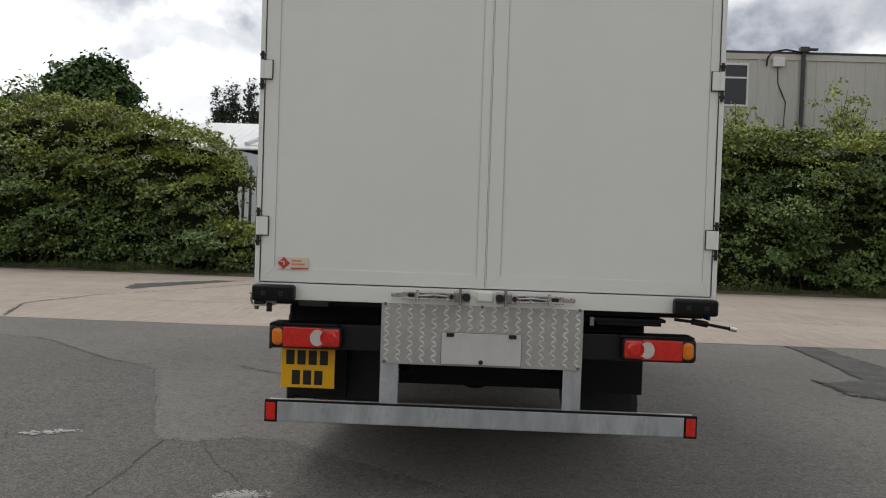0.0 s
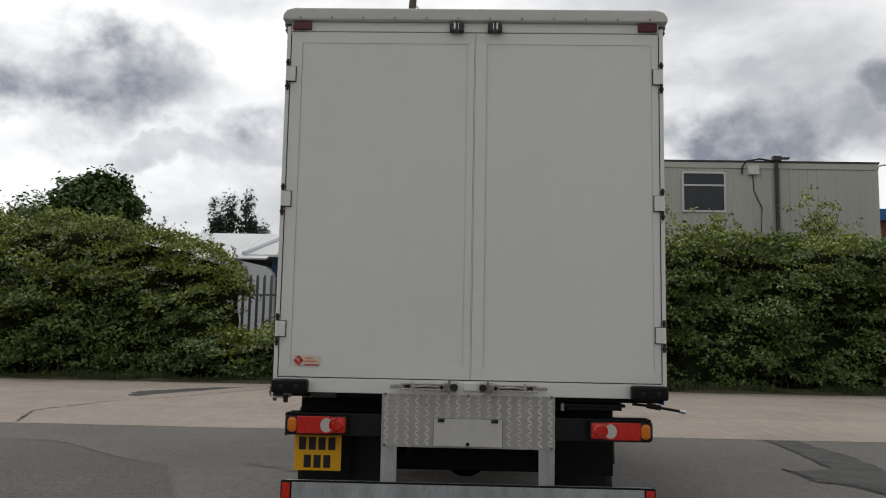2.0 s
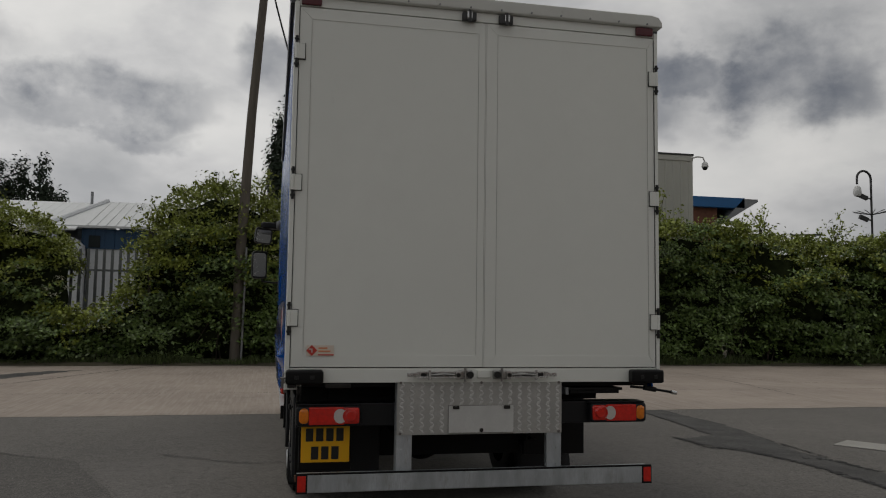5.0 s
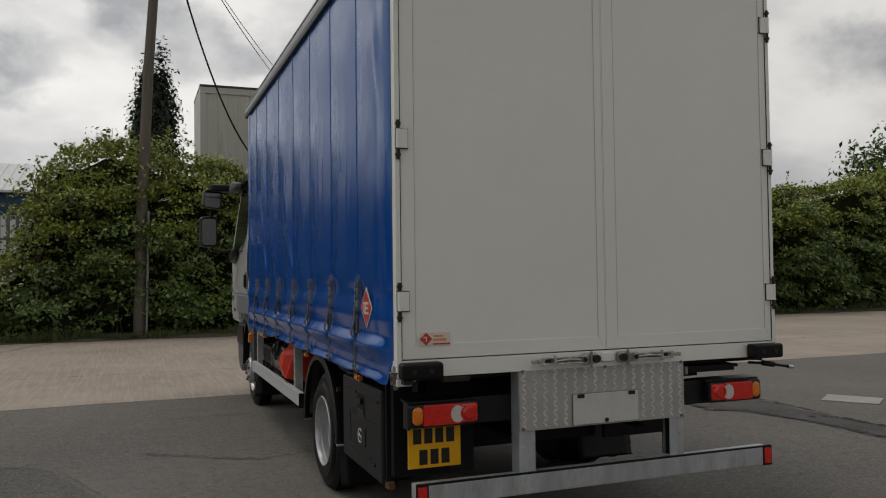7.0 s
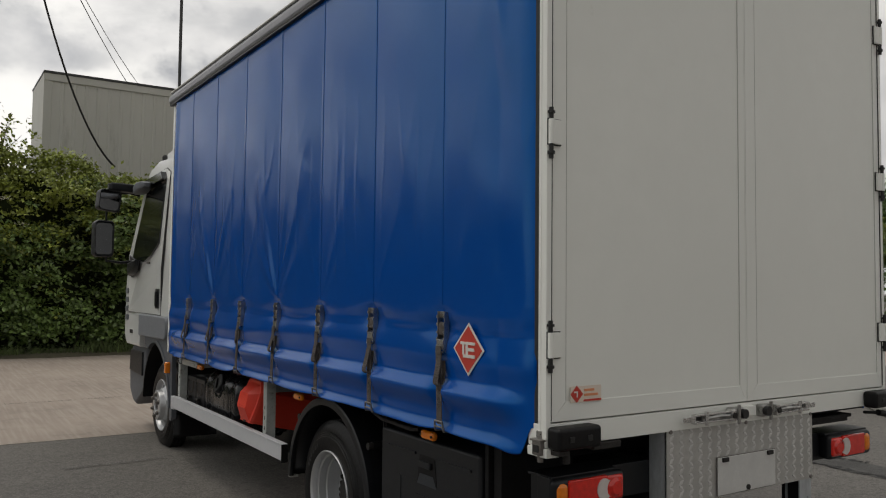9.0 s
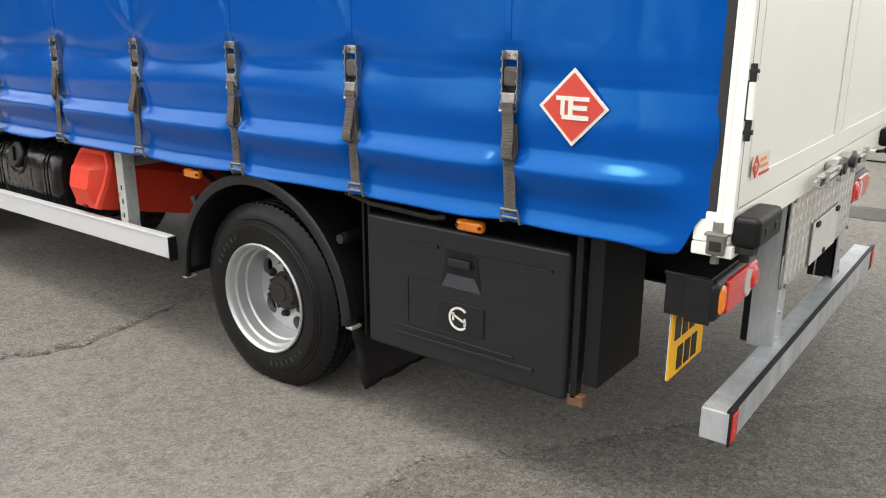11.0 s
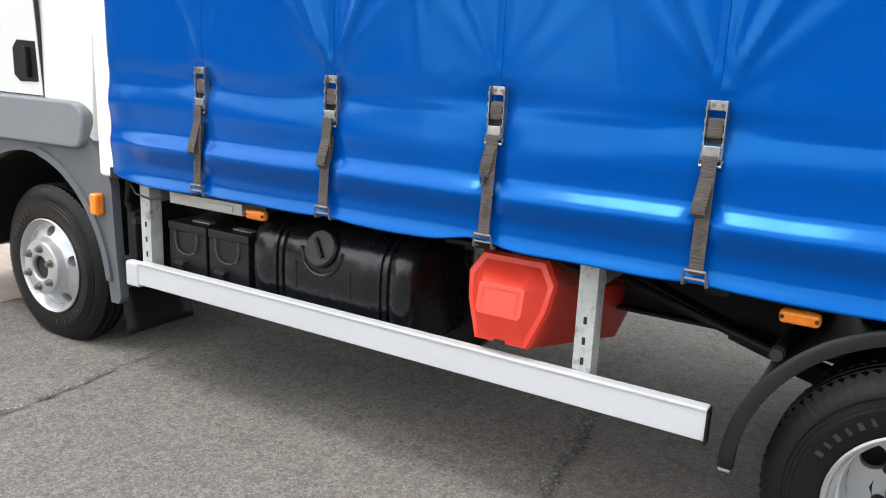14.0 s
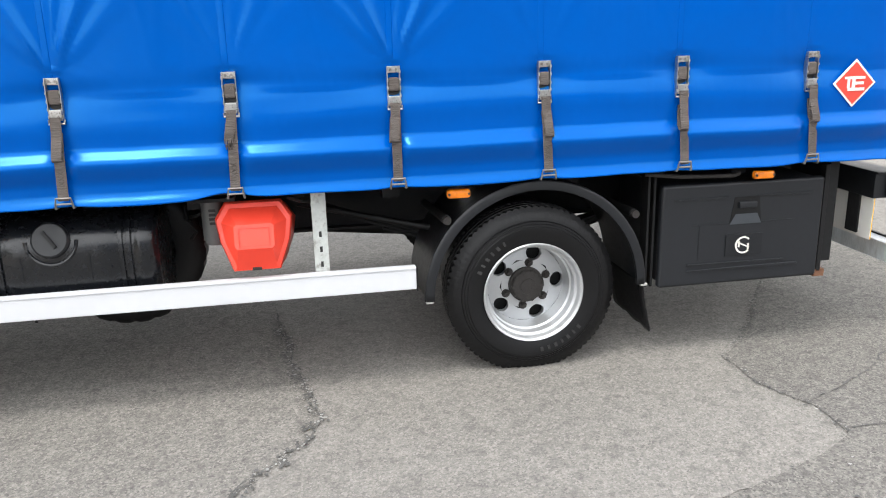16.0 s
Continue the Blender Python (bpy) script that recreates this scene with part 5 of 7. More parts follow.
for s in (-1, 1):
    bm = B()
    box(bm, s * 0.728, s * 1.114, 0.036, 0.105, 0.741, 0.868, 0.024, 3)
    lamp = part("tail_lamp", bm, M_BLACK, truck, "red and amber tail lamp cluster")
    y0, y1 = 0.028, 0.075
    bm = B()
    box(bm, s * 1.030, s * 1.104, y0, y1, 0.752, 0.858, 0.030, 4)
    part("amber_lens", bm, M_LENSAMB, lamp, "amber indicator lens")
    bm = B()
    box(bm, s * 0.83, s * 1.039, y0 + 0.001, y1, 0.752, 0.858, 0.008, 2)
    part("red_lens", bm, M_LENSRED, lamp, "red lens")
    bm = B()
    box(bm, s * 0.738, s * 0.84, y0 + 0.002, y1, 0.754, 0.856, 0.018, 3)
    part("stop_lens", bm, M_LENSRED, lamp, "red lens")
    bm = B()
    a = [(s * 0.856 + 0.037 * math.cos(radians(q)), 0.805 + 0.043 * math.sin(radians(q))) for q in range(0, 360, 12)]
    c0 = s * 0.800
    a = [(x, z) for x, z in a if math.hypot(x - c0, z - 0.805) > 0.041]
    inner = [(c0 + s * 0.041 * math.cos(radians(q)), 0.805 + 0.041 * math.sin(radians(q))) for q in range(-54, 55, 12)]
    cx_ = s * 0.862
    ring = sorted(a, key=lambda p: math.atan2(p[1] - 0.805, (p[0] - cx_) * s))
    ring = ring + inner[::-1]
    prism(bm, ring, "y", y0 - 0.003, y0 + 0.004)
    part("reverse_lens", bm, M_LENSWHT, lamp, "clear crescent reversing lens")
    bm = B()
    cyl(bm, (s * 0.790, y0 - 0.008, 0.805), (s * 0.790, y0 + 0.01, 0.805), 0.026, 0.046, seg=28)
    part("fog_lens", bm, M_LENSRED, lamp, "round red lens")
bm = B()
box(bm, -1.075, -0.783, 0.172, 0.178, 0.512, 0.735, 0.004)
plate = part("number_plate", bm, M_YELLOW, truck, "yellow rear number plate with black bars")
bm = B()
box(bm, -1.074, -0.784, 0.1785, 0.181, 0.513, 0.734)
part("plate_back", bm, M_SIGNWHITE, plate, "plain white back")
bm = B()
box(bm, -0.985, -0.895, 0.1815, 0.196, 0.53, 0.80, 0.003)
part("plate_bracket", bm, M_CHASSIS, plate)
for z0, count, x0 in ((0.638, 4, -1.047), (0.530, 3, -1.014)):
    for q in range(count):
        bm = B()
        box(bm, x0 + q * 0.061, x0 + q * 0.061 + 0.044, 0.1695, 0.173, z0, z0 + 0.077)
        part("plate_bar", bm, M_INK, plate)
bm = B()
box(bm, -0.52, 0.52, 0.004, 0.010, 0.690, 1.012, 0.001)
cheq = part("chequer_plate", bm, M_CHEQUER, truck, "dull aluminium chequer plate")
bm = B()
for i in range(17):
    for j in range(13):
        x, z = -0.492 + i * 0.0615, 0.700 + (j + 0.5) * 0.0236
        bx, bz = (0.0150, 0.0118) if j % 2 else (-0.0150, 0.0118)
        n_ = Vector((bz, 0, -bx)).normalized() * 0.0105
        mid_ = [Vector((x - bx * 0.9, 0.0019, z - bz * 0.9)), Vector((x + bx * 0.9, 0.0019, z + bz * 0.9))]
        ends_ = [Vector((x - bx * 1.05, 0.0042, z - bz * 1.05)), Vector((x + bx * 1.05, 0.0042, z + bz * 1.05))]
        side_ = [Vector((x, 0.0042, z)) - n_, Vector((x, 0.0042, z)) + n_]
        v0, v1, v2, v3, v4, v5 = [bm.verts.new(v) for v in mid_ + ends_ + side_]
        for tri in ((v2, v4, v0), (v0, v4, v1), (v1, v4, v3), (v2, v0, v5), (v0, v1, v5), (v1, v3, v5)):
            bm.faces.new(tri)
tread = part("raised_tread", bm, M_TREADPLATE, cheq, smooth=0)
tagged(tread, kind="stuff")
for x in (-0.50, 0.0, 0.50):
    for z in (0.70, 1.0):
        if x or z > 0.9:
            bm = B()
            cyl(bm, (x, -0.003, z), (x, 0.004, z), 0.009, seg=6)
            part("plate_bolt", bm, M_HOOK, cheq)
bm = B()
box(bm, -0.205, 0.205, -0.008, 0.001, 0.700, 0.862, 0.002)
blank = part("blank_plate", bm, M_BLANK, cheq, "plain grey blanking plate")
bm = B()
box(bm, -0.2075, 0.2075, -0.004, 0.0005, 0.6975, 0.8645)
part("plate_edge", bm, M_HOOK, blank)
for x in (-0.16, 0.16):
    bm = B()
    box(bm, x - 0.02, x + 0.02, -0.018, -0.007, 0.842, 0.862, 0.003)
    part("clip", bm, M_HUB, blank, "rusty clip")
bm = B()
cyl(bm, (0, -0.014, 0.715), (0, -0.007, 0.715), 0.012, seg=12)
part("bolt", bm, M_HUB, blank)
# added black sheet that keeps the view under the chequer plate dark
bm = B()
box(bm, -0.50, 0.55, 1.00, 1.02, 0.40, 0.84, 0.003)
part("underdeck_black_sheet", bm, M_CHASSIS, truck, "black stained sheet added to close the dark view under the deck")
for s in (-1, 1):
    bm = B()
    prism(bm, [(s * 0.52, 0.02), (s * 0.512, 0.02), (s * 0.512, 0.095), (s * 0.44, 0.095), (s * 0.44, 0.10), (s * 0.52, 0.10)], "z", 0.47, 1.0)
    box(bm, s * 0.425, s * 0.52, 0.012, 0.020, 0.468, 0.690, 0.002)
    for z in (0.50, 0.60):
        cyl(bm, (s * 0.49, 0.004, z), (s * 0.49, 0.014, z), 0.009, seg=6)
    part("upright", bm, M_GALV, truck, "galvanised underrun upright")
    bm = B()
    box(bm, s * 0.455, s * 0.50, 0.03, 0.13, 0.47, 0.98, 0.004)
    part("bracket", bm, M_CHASSIS, truck)
bm = B()
box(bm, -1.10, 1.10, -0.035, 0.055, 0.376, 0.478, 0.005)
bar = part("underrun_bar", bm, M_GALV, truck, "weathered galvanised underrun bar", smooth=20)
bm = B()
box(bm, -1.104, 1.104, -0.038, -0.022, 0.4785, 0.488, 0.002)
part("top_edge", bm, M_CHASSIS, bar, "dark top edge")
for s in (-1, 1):
    bm = B()
    box(bm, s * 1.106, s * 1.040, -0.0375, -0.030, 0.372, 0.482, 0.002)
    cap = part("end_cap", bm, M_CHASSIS, bar, "black end cap")
    bm = B()
    box(bm, s * 1.098, s * 1.050, -0.042, -0.036, 0.384, 0.474, 0.002)
    part("end_reflector", bm, M_LENSRED, cap, "bright red end reflector")
bm = B()
box(bm, 0.58, 0.95, 0.05, 0.55, 0.945, 0.962, 0.003)
fstep = part("folded_step", bm, M_CHASSIS, truck, "folded black step under the deck")
for q in range(5):
    bm = B()
    box(bm, 0.60, 0.93, 0.06 + q * 0.09, 0.085 + q * 0.09, 0.925, 0.945, 0.002)
    part("tread_bar", bm, M_CHASSIS, fstep)
bm = B()
box(bm, 0.56, 0.58, 0.04, 0.5, 0.92, 0.965, 0.002)
part("step_arm", bm, M_STEEL, fstep)

bm = B()
tube(bm, [(0.98, 0.0, 0.972), (1.08, -0.03, 0.965), (1.27, -0.03, 0.935)], 0.008, 8)
cyl(bm, (1.06, -0.03, 0.968), (1.14, -0.03, 0.955), 0.016, seg=10)
lv = part("deck_lever", bm, M_CHASSIS, truck, "black lever with a worn tip")
bm = B()
cyl(bm, (1.25, -0.03, 0.938), (1.285, -0.03, 0.932), 0.012, seg=10)
part("tip", bm, M_CHROME, lv)
bm = B()
cyl(bm, (-1.10, -0.02, 0.94), (-1.10, -0.02, 0.985), 0.014, seg=10)
part("corner_pin", bm, M_HUB, truck)
bm = B()
box(bm, -1.17, -1.12, -0.06, -0.01, 0.978, 0.998, 0.004)
part("corner_plate", bm, M_HUB, truck)
bm = B()
box(bm, -0.95, -0.80, -0.01, 0.06, 0.972, 0.998, 0.004)
part("corner_fitting", bm, M_HUB, truck)
# tensioner at the curtain's rear bottom corner
bm = B()
box(bm, -1.205, -1.150, 0.006, 0.056, 0.972, 1.028, 0.006)
box(bm, -1.212, -1.150, 0.000, 0.060, 1.026, 1.033, 0.002)
tens = part("curtain_tensioner", bm, M_HOOK, truck, "steel ratchet at the curtain's corner")
bm = B()
cyl(bm, (-1.182, 0.032, 1.033), (-1.182, 0.032, 1.062), 0.016, seg=12)
part("ratchet_head", bm, M_BUCKLE, tens)
bm = B()
box(bm, -1.209, -1.204, 0.014, 0.046, 0.985, 1.012, 0.002)
part("recess", bm, M_INK, tens)
bm = B()
cyl(bm, (-1.18, 0.035, 0.945), (-1.18, 0.035, 0.972), 0.012, seg=10)
part("stub", bm, M_HOOK, tens)
bm = B()
box(bm, 0.56, 1.03, 0.90, 0.93, 0.40, 0.90, 0.004)
part("rear_splash_panel", bm, M_RUBBER, truck, "black rubber splash panel")

# tool locker
bm = B()
box(bm, -1.075, -0.55, 0.53, 1.35, 0.375, 0.872, 0.012)
locker = part("tool_locker", bm, M_LOCKER, truck, "black moulded plastic tool locker")
bm = B()
box(bm, -1.118, -1.072, 0.50, 1.365, 0.358, 0.876, 0.016, 3)
ldoor = part("locker_door", bm, M_LOCKER, locker, "black ribbed locker door")
bm = B()
for y0, z0, y1, z1, t in ((1.30, 0.800, 1.02, 0.795, 0.012), (0.86, 0.800, 0.56, 0.795, 0.012), (1.22, 0.438, 0.62, 0.432, 0.014), (1.22, 0.470, 0.70, 0.462, 0.007)):
    prism(bm, [(y0, z0 + 0.002), (y1, z1 + t), (y1, z1), (y0, z0 - 0.002)], "x", -1.126, -1.115, 0.0015)
box(bm, -1.121, -1.116, 0.66, 1.20, 0.668, 0.672)
box(bm, -1.121, -1.116, 1.16, 1.164, 0.49, 0.668)
part("door_rib", bm, M_LOCKER, ldoor)
# flat trapezoid, coloured black for the recess's shade
bm = B()
prism(bm, [(0.985, 0.80), (0.855, 0.80), (0.835, 0.665), (1.005, 0.665)], "x", -1.1205, -1.117)
rec = part("handle_recess", bm, M_CHASSIS, ldoor)
# paler grey paints the light on the recess's lower face
bm = B()
v = [bm.verts.new(p) for p in ((-1.121, 1.005, 0.663), (-1.121, 0.835, 0.663), (-1.1235, 0.862, 0.715), (-1.1235, 0.978, 0.715))]
bm.faces.new(v)
bmesh.ops.solidify(bm, geom=bm.faces[:], thickness=0.003)
part("recess_lit_face", bm, M_GREY, rec)
bm = B()
box(bm, -1.138, -1.119, 0.872, 0.968, 0.745, 0.778, 0.006)
part("paddle_handle", bm, M_LOCKER, rec)
bm = B()
box(bm, -1.1235, -1.117, 0.82, 1.02, 0.500, 0.612, 0.003)
badge = part("badge", bm, M_BLACK, ldoor)
bm = B()
ring = arc(0.925, 0.555, 0.044, 225, 495, 24)
inn = arc(0.925, 0.555, 0.036, 225, 495, 24)
for a, b, c, d in zip(ring, ring[1:], inn[1:], inn):
    prism(bm, [a, b, c, d], "x", -1.1265, -1.1235)
box(bm, -1.1265, -1.1235, 0.89, 0.96, 0.552, 0.559, turn=Matrix.Rotation(radians(24), 4, "X"))
box(bm, -1.1265, -1.1235, 0.945, 0.953, 0.545, 0.575)
box(bm, -1.1265, -1.1235, 0.895, 0.903, 0.530, 0.560)
part("round_emblem", bm, M_SIGNWHITE, badge, "white round emblem")
bm = B()
box(bm, -1.10, -1.06, 0.465, 0.49, 0.37, 0.93, 0.004)
box(bm, -1.08, -0.75, 0.40, 0.455, 0.42, 0.94, 0.006)
part("locker_bracket", bm, M_CHASSIS, truck)
bm = B()
box(bm, -1.10, -1.06, 0.44, 0.50, 0.345, 0.385, 0.004)
M_RUST = mat("rust", (0.16, 0.075, 0.04), 0.9, var=0.4, scale=20)
part("rusty_bracket_foot", bm, M_RUST, truck, "rusty bracket foot")
bm = B()
box(bm, -1.02, -0.97, 1.375, 1.43, 0.372, 0.41, 0.004)
part("rusty_bracket_foot", bm, M_RUST, truck, "rusty bracket foot")
bm = B()
tube(bm, [(-1.12, 1.46, 0.94), (-1.15, 1.30, 0.925), (-1.15, 1.02, 0.915), (-1.13, 0.98, 0.92)], 0.010, 8)
part("loose_pole", bm, M_HUB, truck)
bm = B()
for y0 in (1.38, 1.41):
    box(bm, -1.08, -1.0, y0, y0 + 0.012, 0.36, 0.93, 0.002)
part("locker_stay", bm, M_CHASSIS, truck)

# side guard
bm = B()
box(bm, -1.168, -1.128, 2.578, 5.165, 0.478, 0.586, 0.004)
box(bm, -1.172, -1.128, 2.578, 5.165, 0.574, 0.587, 0.004)
guard = part("side_guard", bm, M_RAIL, truck, "pale anodised side guard rail", smooth=20)
bm = B()
box(bm, -1.171, -1.125, 5.165, 5.255, 0.462, 0.582, 0.012, 3)
part("end_cap", bm, M_RAIL, guard)
bm = B()
box(bm, -1.172, -1.128, 2.572, 2.579, 0.468, 0.582)
part("rail_end", bm, M_CHASSIS, guard)
for y in (3.00, 5.15):
    bm = B()
    prism(bm, [(-1.125, y - 0.032), (-1.118, y - 0.032), (-1.118, y + 0.026), (-1.07, y + 0.026), (-1.07, y + 0.032), (-1.125, y + 0.032)], "z", 0.47, 0.95)
    box(bm, -1.118, -1.06, y - 0.032, y - 0.027, 0.47, 0.95)
    up = part("guard_upright", bm, M_WEATHERED, truck, "flaking pale guard upright with slots")
    for z in (0.62, 0.69, 0.76):
        bm = B()
        box(bm, -1.1265, -1.124, y - 0.006, y + 0.006, z - 0.013, z + 0.013, 0.001)
        part("slot", bm, M_INK, up)
    bm = B()
    cyl(bm, (-1.062, y, 0.89), (-1.055, y, 0.89), 0.036, seg=20)
    box(bm, -1.06, -0.45, y - 0.02, y + 0.01, 0.86, 0.93, 0.004)
    part("guard_bracket", bm, M_STEEL, truck)
for y in (0.862, 2.37, 4.43):
    bm = B()
    box(bm, -1.165, -1.13, y - 0.055, y + 0.055, 0.890, 0.932, 0.014, 3)
    mk = part("side_marker", bm, M_LENSAMB, truck, "amber side marker lamp")
    for o in (-0.045, 0.045):
        bm = B()
        cyl(bm, (-1.168, y + o, 0.911), (-1.16, y + o, 0.911), 0.006, seg=8)
        part("screw", bm, M_HUB, mk)
bm = B()
box(bm, -1.16, -1.02, 4.50, 4.94, 0.895, 0.945, 0.004)
box(bm, -1.166, -1.158, 4.55, 4.70, 0.905, 0.93, 0.003)
part("aluminium_channel", bm, M_ALU, truck)

# fuel tank: a swollen plastic moulding with two strap grooves
def tank_ring(y, k, grow=0.0):
    """A rounded-square section round the tank's axis, k of its full size."""
    out = []
    for q in range(48):
        a = 2 * math.pi * q / 48
        c, t = math.cos(a), math.sin(a)
        p = 1 / (abs(c) ** 3.6 + abs(t) ** 3.6) ** (1 / 3.6)
        out.append((-0.765 + (0.322 * k + grow) * p * c, y, 0.668 + (0.232 * k + grow) * p * t))
    return out


def loft(bm, rings):
    rows = [[bm.verts.new(v) for v in r] for r in rings]
    for a, b in zip(rows, rows[1:]):
        for i in range(len(a)):
            j = (i + 1) % len(a)
            bm.faces.new((a[i], a[j], b[j], b[i]))
    bm.faces.new(rows[0][::-1])
    bm.faces.new(rows[-1])


bm = B()
loft(bm, [tank_ring(y, k) for y, k in ((3.712, 0.80), (3.716, 0.90), (3.732, 0.96), (3.752, 0.99), (3.778, 1.0), (3.796, 0.995), (3.812, 0.955), (3.882, 0.955), (3.900, 0.995), (3.96, 1.0), (4.27, 1.0), (4.330, 0.995), (4.346, 0.955), (4.416, 0.955), (4.432, 0.995), (4.48, 0.99), (4.520, 0.96), (4.538, 0.90), (4.542, 0.80))])
tank = part("fuel_tank", bm, M_TANK, truck, "black plastic fuel tank", smooth=50)
for y0 in (3.818, 3.852, 4.352, 4.386):
    bm = B()
    loft(bm, [tank_ring(y0, 0.955), tank_ring(y0 + 0.003, 0.955, 0.009), tank_ring(y0 + 0.020, 0.955, 0.009), tank_ring(y0 + 0.023, 0.955)])
    part("tank_strap", bm, M_TANK, tank, "black tank strap")
for y in (3.995, 4.275):
    bm = B()
    box(bm, -1.090, -1.083, y - 0.006, y + 0.006, 0.62, 0.74, 0.003)
    part("tank_rib", bm, M_TANK, tank)
bm = B()
tube(bm, [(-1.078 - 0.012 * math.sin(radians(max(0, -a))), 4.143 + 0.104 * math.cos(radians(a)), 0.800 + 0.104 * math.sin(radians(a))) for a in range(-180, 1, 12)], 0.008, 8)
part("filler_rim", bm, M_TANK, tank)
bm = B()
ax = Vector((-0.94, 0, 0.34))
lathe(bm, [(0.078, -0.05), (0.078, 0.018), (0.070, 0.026), (0.0005, 0.027)], (-1.068, 4.143, 0.800), ax, 28)
cap = part("filler_cap", bm, M_BLACK, tank, "round black filler cap")
bm = B()
m = Matrix.Translation(Vector((-1.068, 4.143, 0.800)) + ax.normalized() * 0.033) @ ax.to_track_quat("Z", "Y").to_matrix().to_4x4() @ Matrix.Rotation(radians(35), 4, "Z")
bmesh.ops.create_cube(bm, size=1, matrix=m @ Matrix.Diagonal((0.014, 0.088, 0.012, 1)))
part("cap_grip", bm, M_CHASSIS, cap)
bm = B()
for q, w in enumerate((0.034, 0.03, 0.03)):
    box(bm, -1.0885, -1.084, 4.06 + q * 0.045, 4.06 + q * 0.045 + w, 0.602, 0.626, 0.002)
part("moulded_mark", bm, M_TANK, tank)

# batteries
for k, y in enumerate((4.68, 4.94)):
    bm = B()
    box(bm, -1.07, -0.72, y - 0.122, y + 0.122, 0.50, 0.745, 0.008)
    box(bm, -1.072, -0.72, y - 0.125, y + 0.125, 0.745, 0.785, 0.006)
    bat = part("battery", bm, M_BLACK, truck, "black truck battery with a rope handle")
    bm = B()
    tube(bm, [(-1.078, y + 0.07 * c, 0.75 - d) for c, d in ((-1, 0), (-1.0, 0.05), (-0.8, 0.09), (-0.3, 0.105), (0.3, 0.105), (0.8, 0.09), (1.0, 0.05), (1, 0))], 0.004, 6)
    part("rope_handle", bm, M_STRAP, bat)
    bm = B()
    box(bm, -1.02, -0.98, y - 0.09, y + 0.02, 0.786, 0.792, 0.002)
    part("battery_label", bm, M_STEEL, bat)
    bm = B()
    cyl(bm, (-1.085, y + 0.03, 0.49), (-1.085, y + 0.03, 0.60), 0.008, seg=8)
    box(bm, -1.10, -1.07, y - 0.0, y + 0.06, 0.595, 0.612, 0.003)
    part("hold_down", bm, M_HUB, bat)
bm = B()
box(bm, -1.09, -0.65, 4.55, 5.08, 0.46, 0.495, 0.006)
box(bm, -0.70, -0.45, 4.55, 5.08, 0.50, 0.85, 0.006)
part("battery_tray", bm, M_CHASSIS, truck)

# red extinguisher box, lying with its lid to the side
cyb, czb = 3.285, 0.775
oct_ = [(-0.165, 0.075), (-0.12, 0.145), (0.12, 0.145), (0.165, 0.075), (0.15, -0.02), (0.10, -0.150), (-0.10, -0.150), (-0.15, -0.02)]
bm = B()
far, near = [[bm.verts.new((x + (0.24 * b if x < -1 else 0.0), cyb + a * s_, czb + dz + b * s_)) for a, b in oct_] for x, dz, s_ in ((-0.26, -0.20, 1.05), (-1.108, 0.0, 1.0))]
for i in range(8):
    bm.faces.new((near[i], near[(i + 1) % 8], far[(i + 1) % 8], far[i]))
bm.faces.new(far)
bm.faces.new(near)
ebox = part("extinguisher_box", bm, M_RED, truck, "red plastic extinguisher box slung under the deck")
bm = B()
outer = [bm.verts.new((-1.108 + 0.24 * b, cyb + a * 1.02, czb + b * 1.02)) for a, b in oct_]
lip = [bm.verts.new((-1.128 + 0.24 * b, cyb + a * 0.97, czb + b * 0.97)) for a, b in oct_]
lip2 = [bm.verts.new((-1.130 + 0.24 * b, cyb + a * 0.86, czb + b * 0.84)) for a, b in oct_]
top = [bm.verts.new((-1.186 + 0.24 * b, cyb + a, czb + b)) for a, b in ((-0.085, 0.055), (-0.075, 0.062), (0.075, 0.062), (0.085, 0.055), (0.085, -0.03), (0.075, -0.042), (-0.075, -0.042), (-0.085, -0.03))]
for p, q in ((outer, lip), (lip, lip2), (lip2, top)):
    for i in range(8):
        bm.faces.new((p[i], p[(i + 1) % 8], q[(i + 1) % 8], q[i]))
bm.faces.new(top)
lid = part("lid", bm, M_RED, ebox, "faceted red lid", smooth=20)
# darker red ring: the shadow line round the lid's panel, painted
bm = B()
rim_ = [[bm.verts.new((-1.1875 + 0.24 * b * q - e, cyb + a * q, czb + 0.010 + b * q)) for a, b in ((-0.066, 0.038), (0.066, 0.038), (0.066, -0.038), (-0.066, -0.038))] for q, e in ((1.0, 0.0042), (0.965, 0.0042))]
for i in range(4):
    bm.faces.new((rim_[0][i], rim_[0][(i + 1) % 4], rim_[1][(i + 1) % 4], rim_[1][i]))
bmesh.ops.solidify(bm, geom=bm.faces[:], thickness=0.001)
part("panel_shadow_line", bm, mat("red_shadow_line", (0.5, 0.03, 0.02), 0.4), lid)
bm = B()
box(bm, -1.172, -1.154, cyb - 0.02, cyb + 0.02, czb - 0.147, czb - 0.134, 0.002)
part("latch", bm, M_INK, lid)
bm = B()
box(bm, -1.10, -0.6, 3.36, 3.56, 0.928, 0.945, 0.003)
part("box_bracket", bm, M_CHASSIS, truck)
bm = B()
cyl(bm, (-0.92, 3.475, 0.72), (-0.92, 3.475, 0.92), 0.055, seg=20)
cyl(bm, (-0.92, 3.475, 0.70), (-0.92, 3.475, 0.72), 0.045, seg=20)
tube(bm, [(-0.92, 3.455, 0.70), (-0.92, 3.425, 0.655), (-0.90, 3.395, 0.69)], 0.008, 6)
can = part("air_dryer", bm, M_CONVEX, truck, "grey air dryer canister")
bm = B()
for z in (0.80, 0.82, 0.84, 0.86):
    box(bm, -0.977, -0.973, 3.46, 3.49, z, z + 0.012)
part("print_bar", bm, M_INK, can)
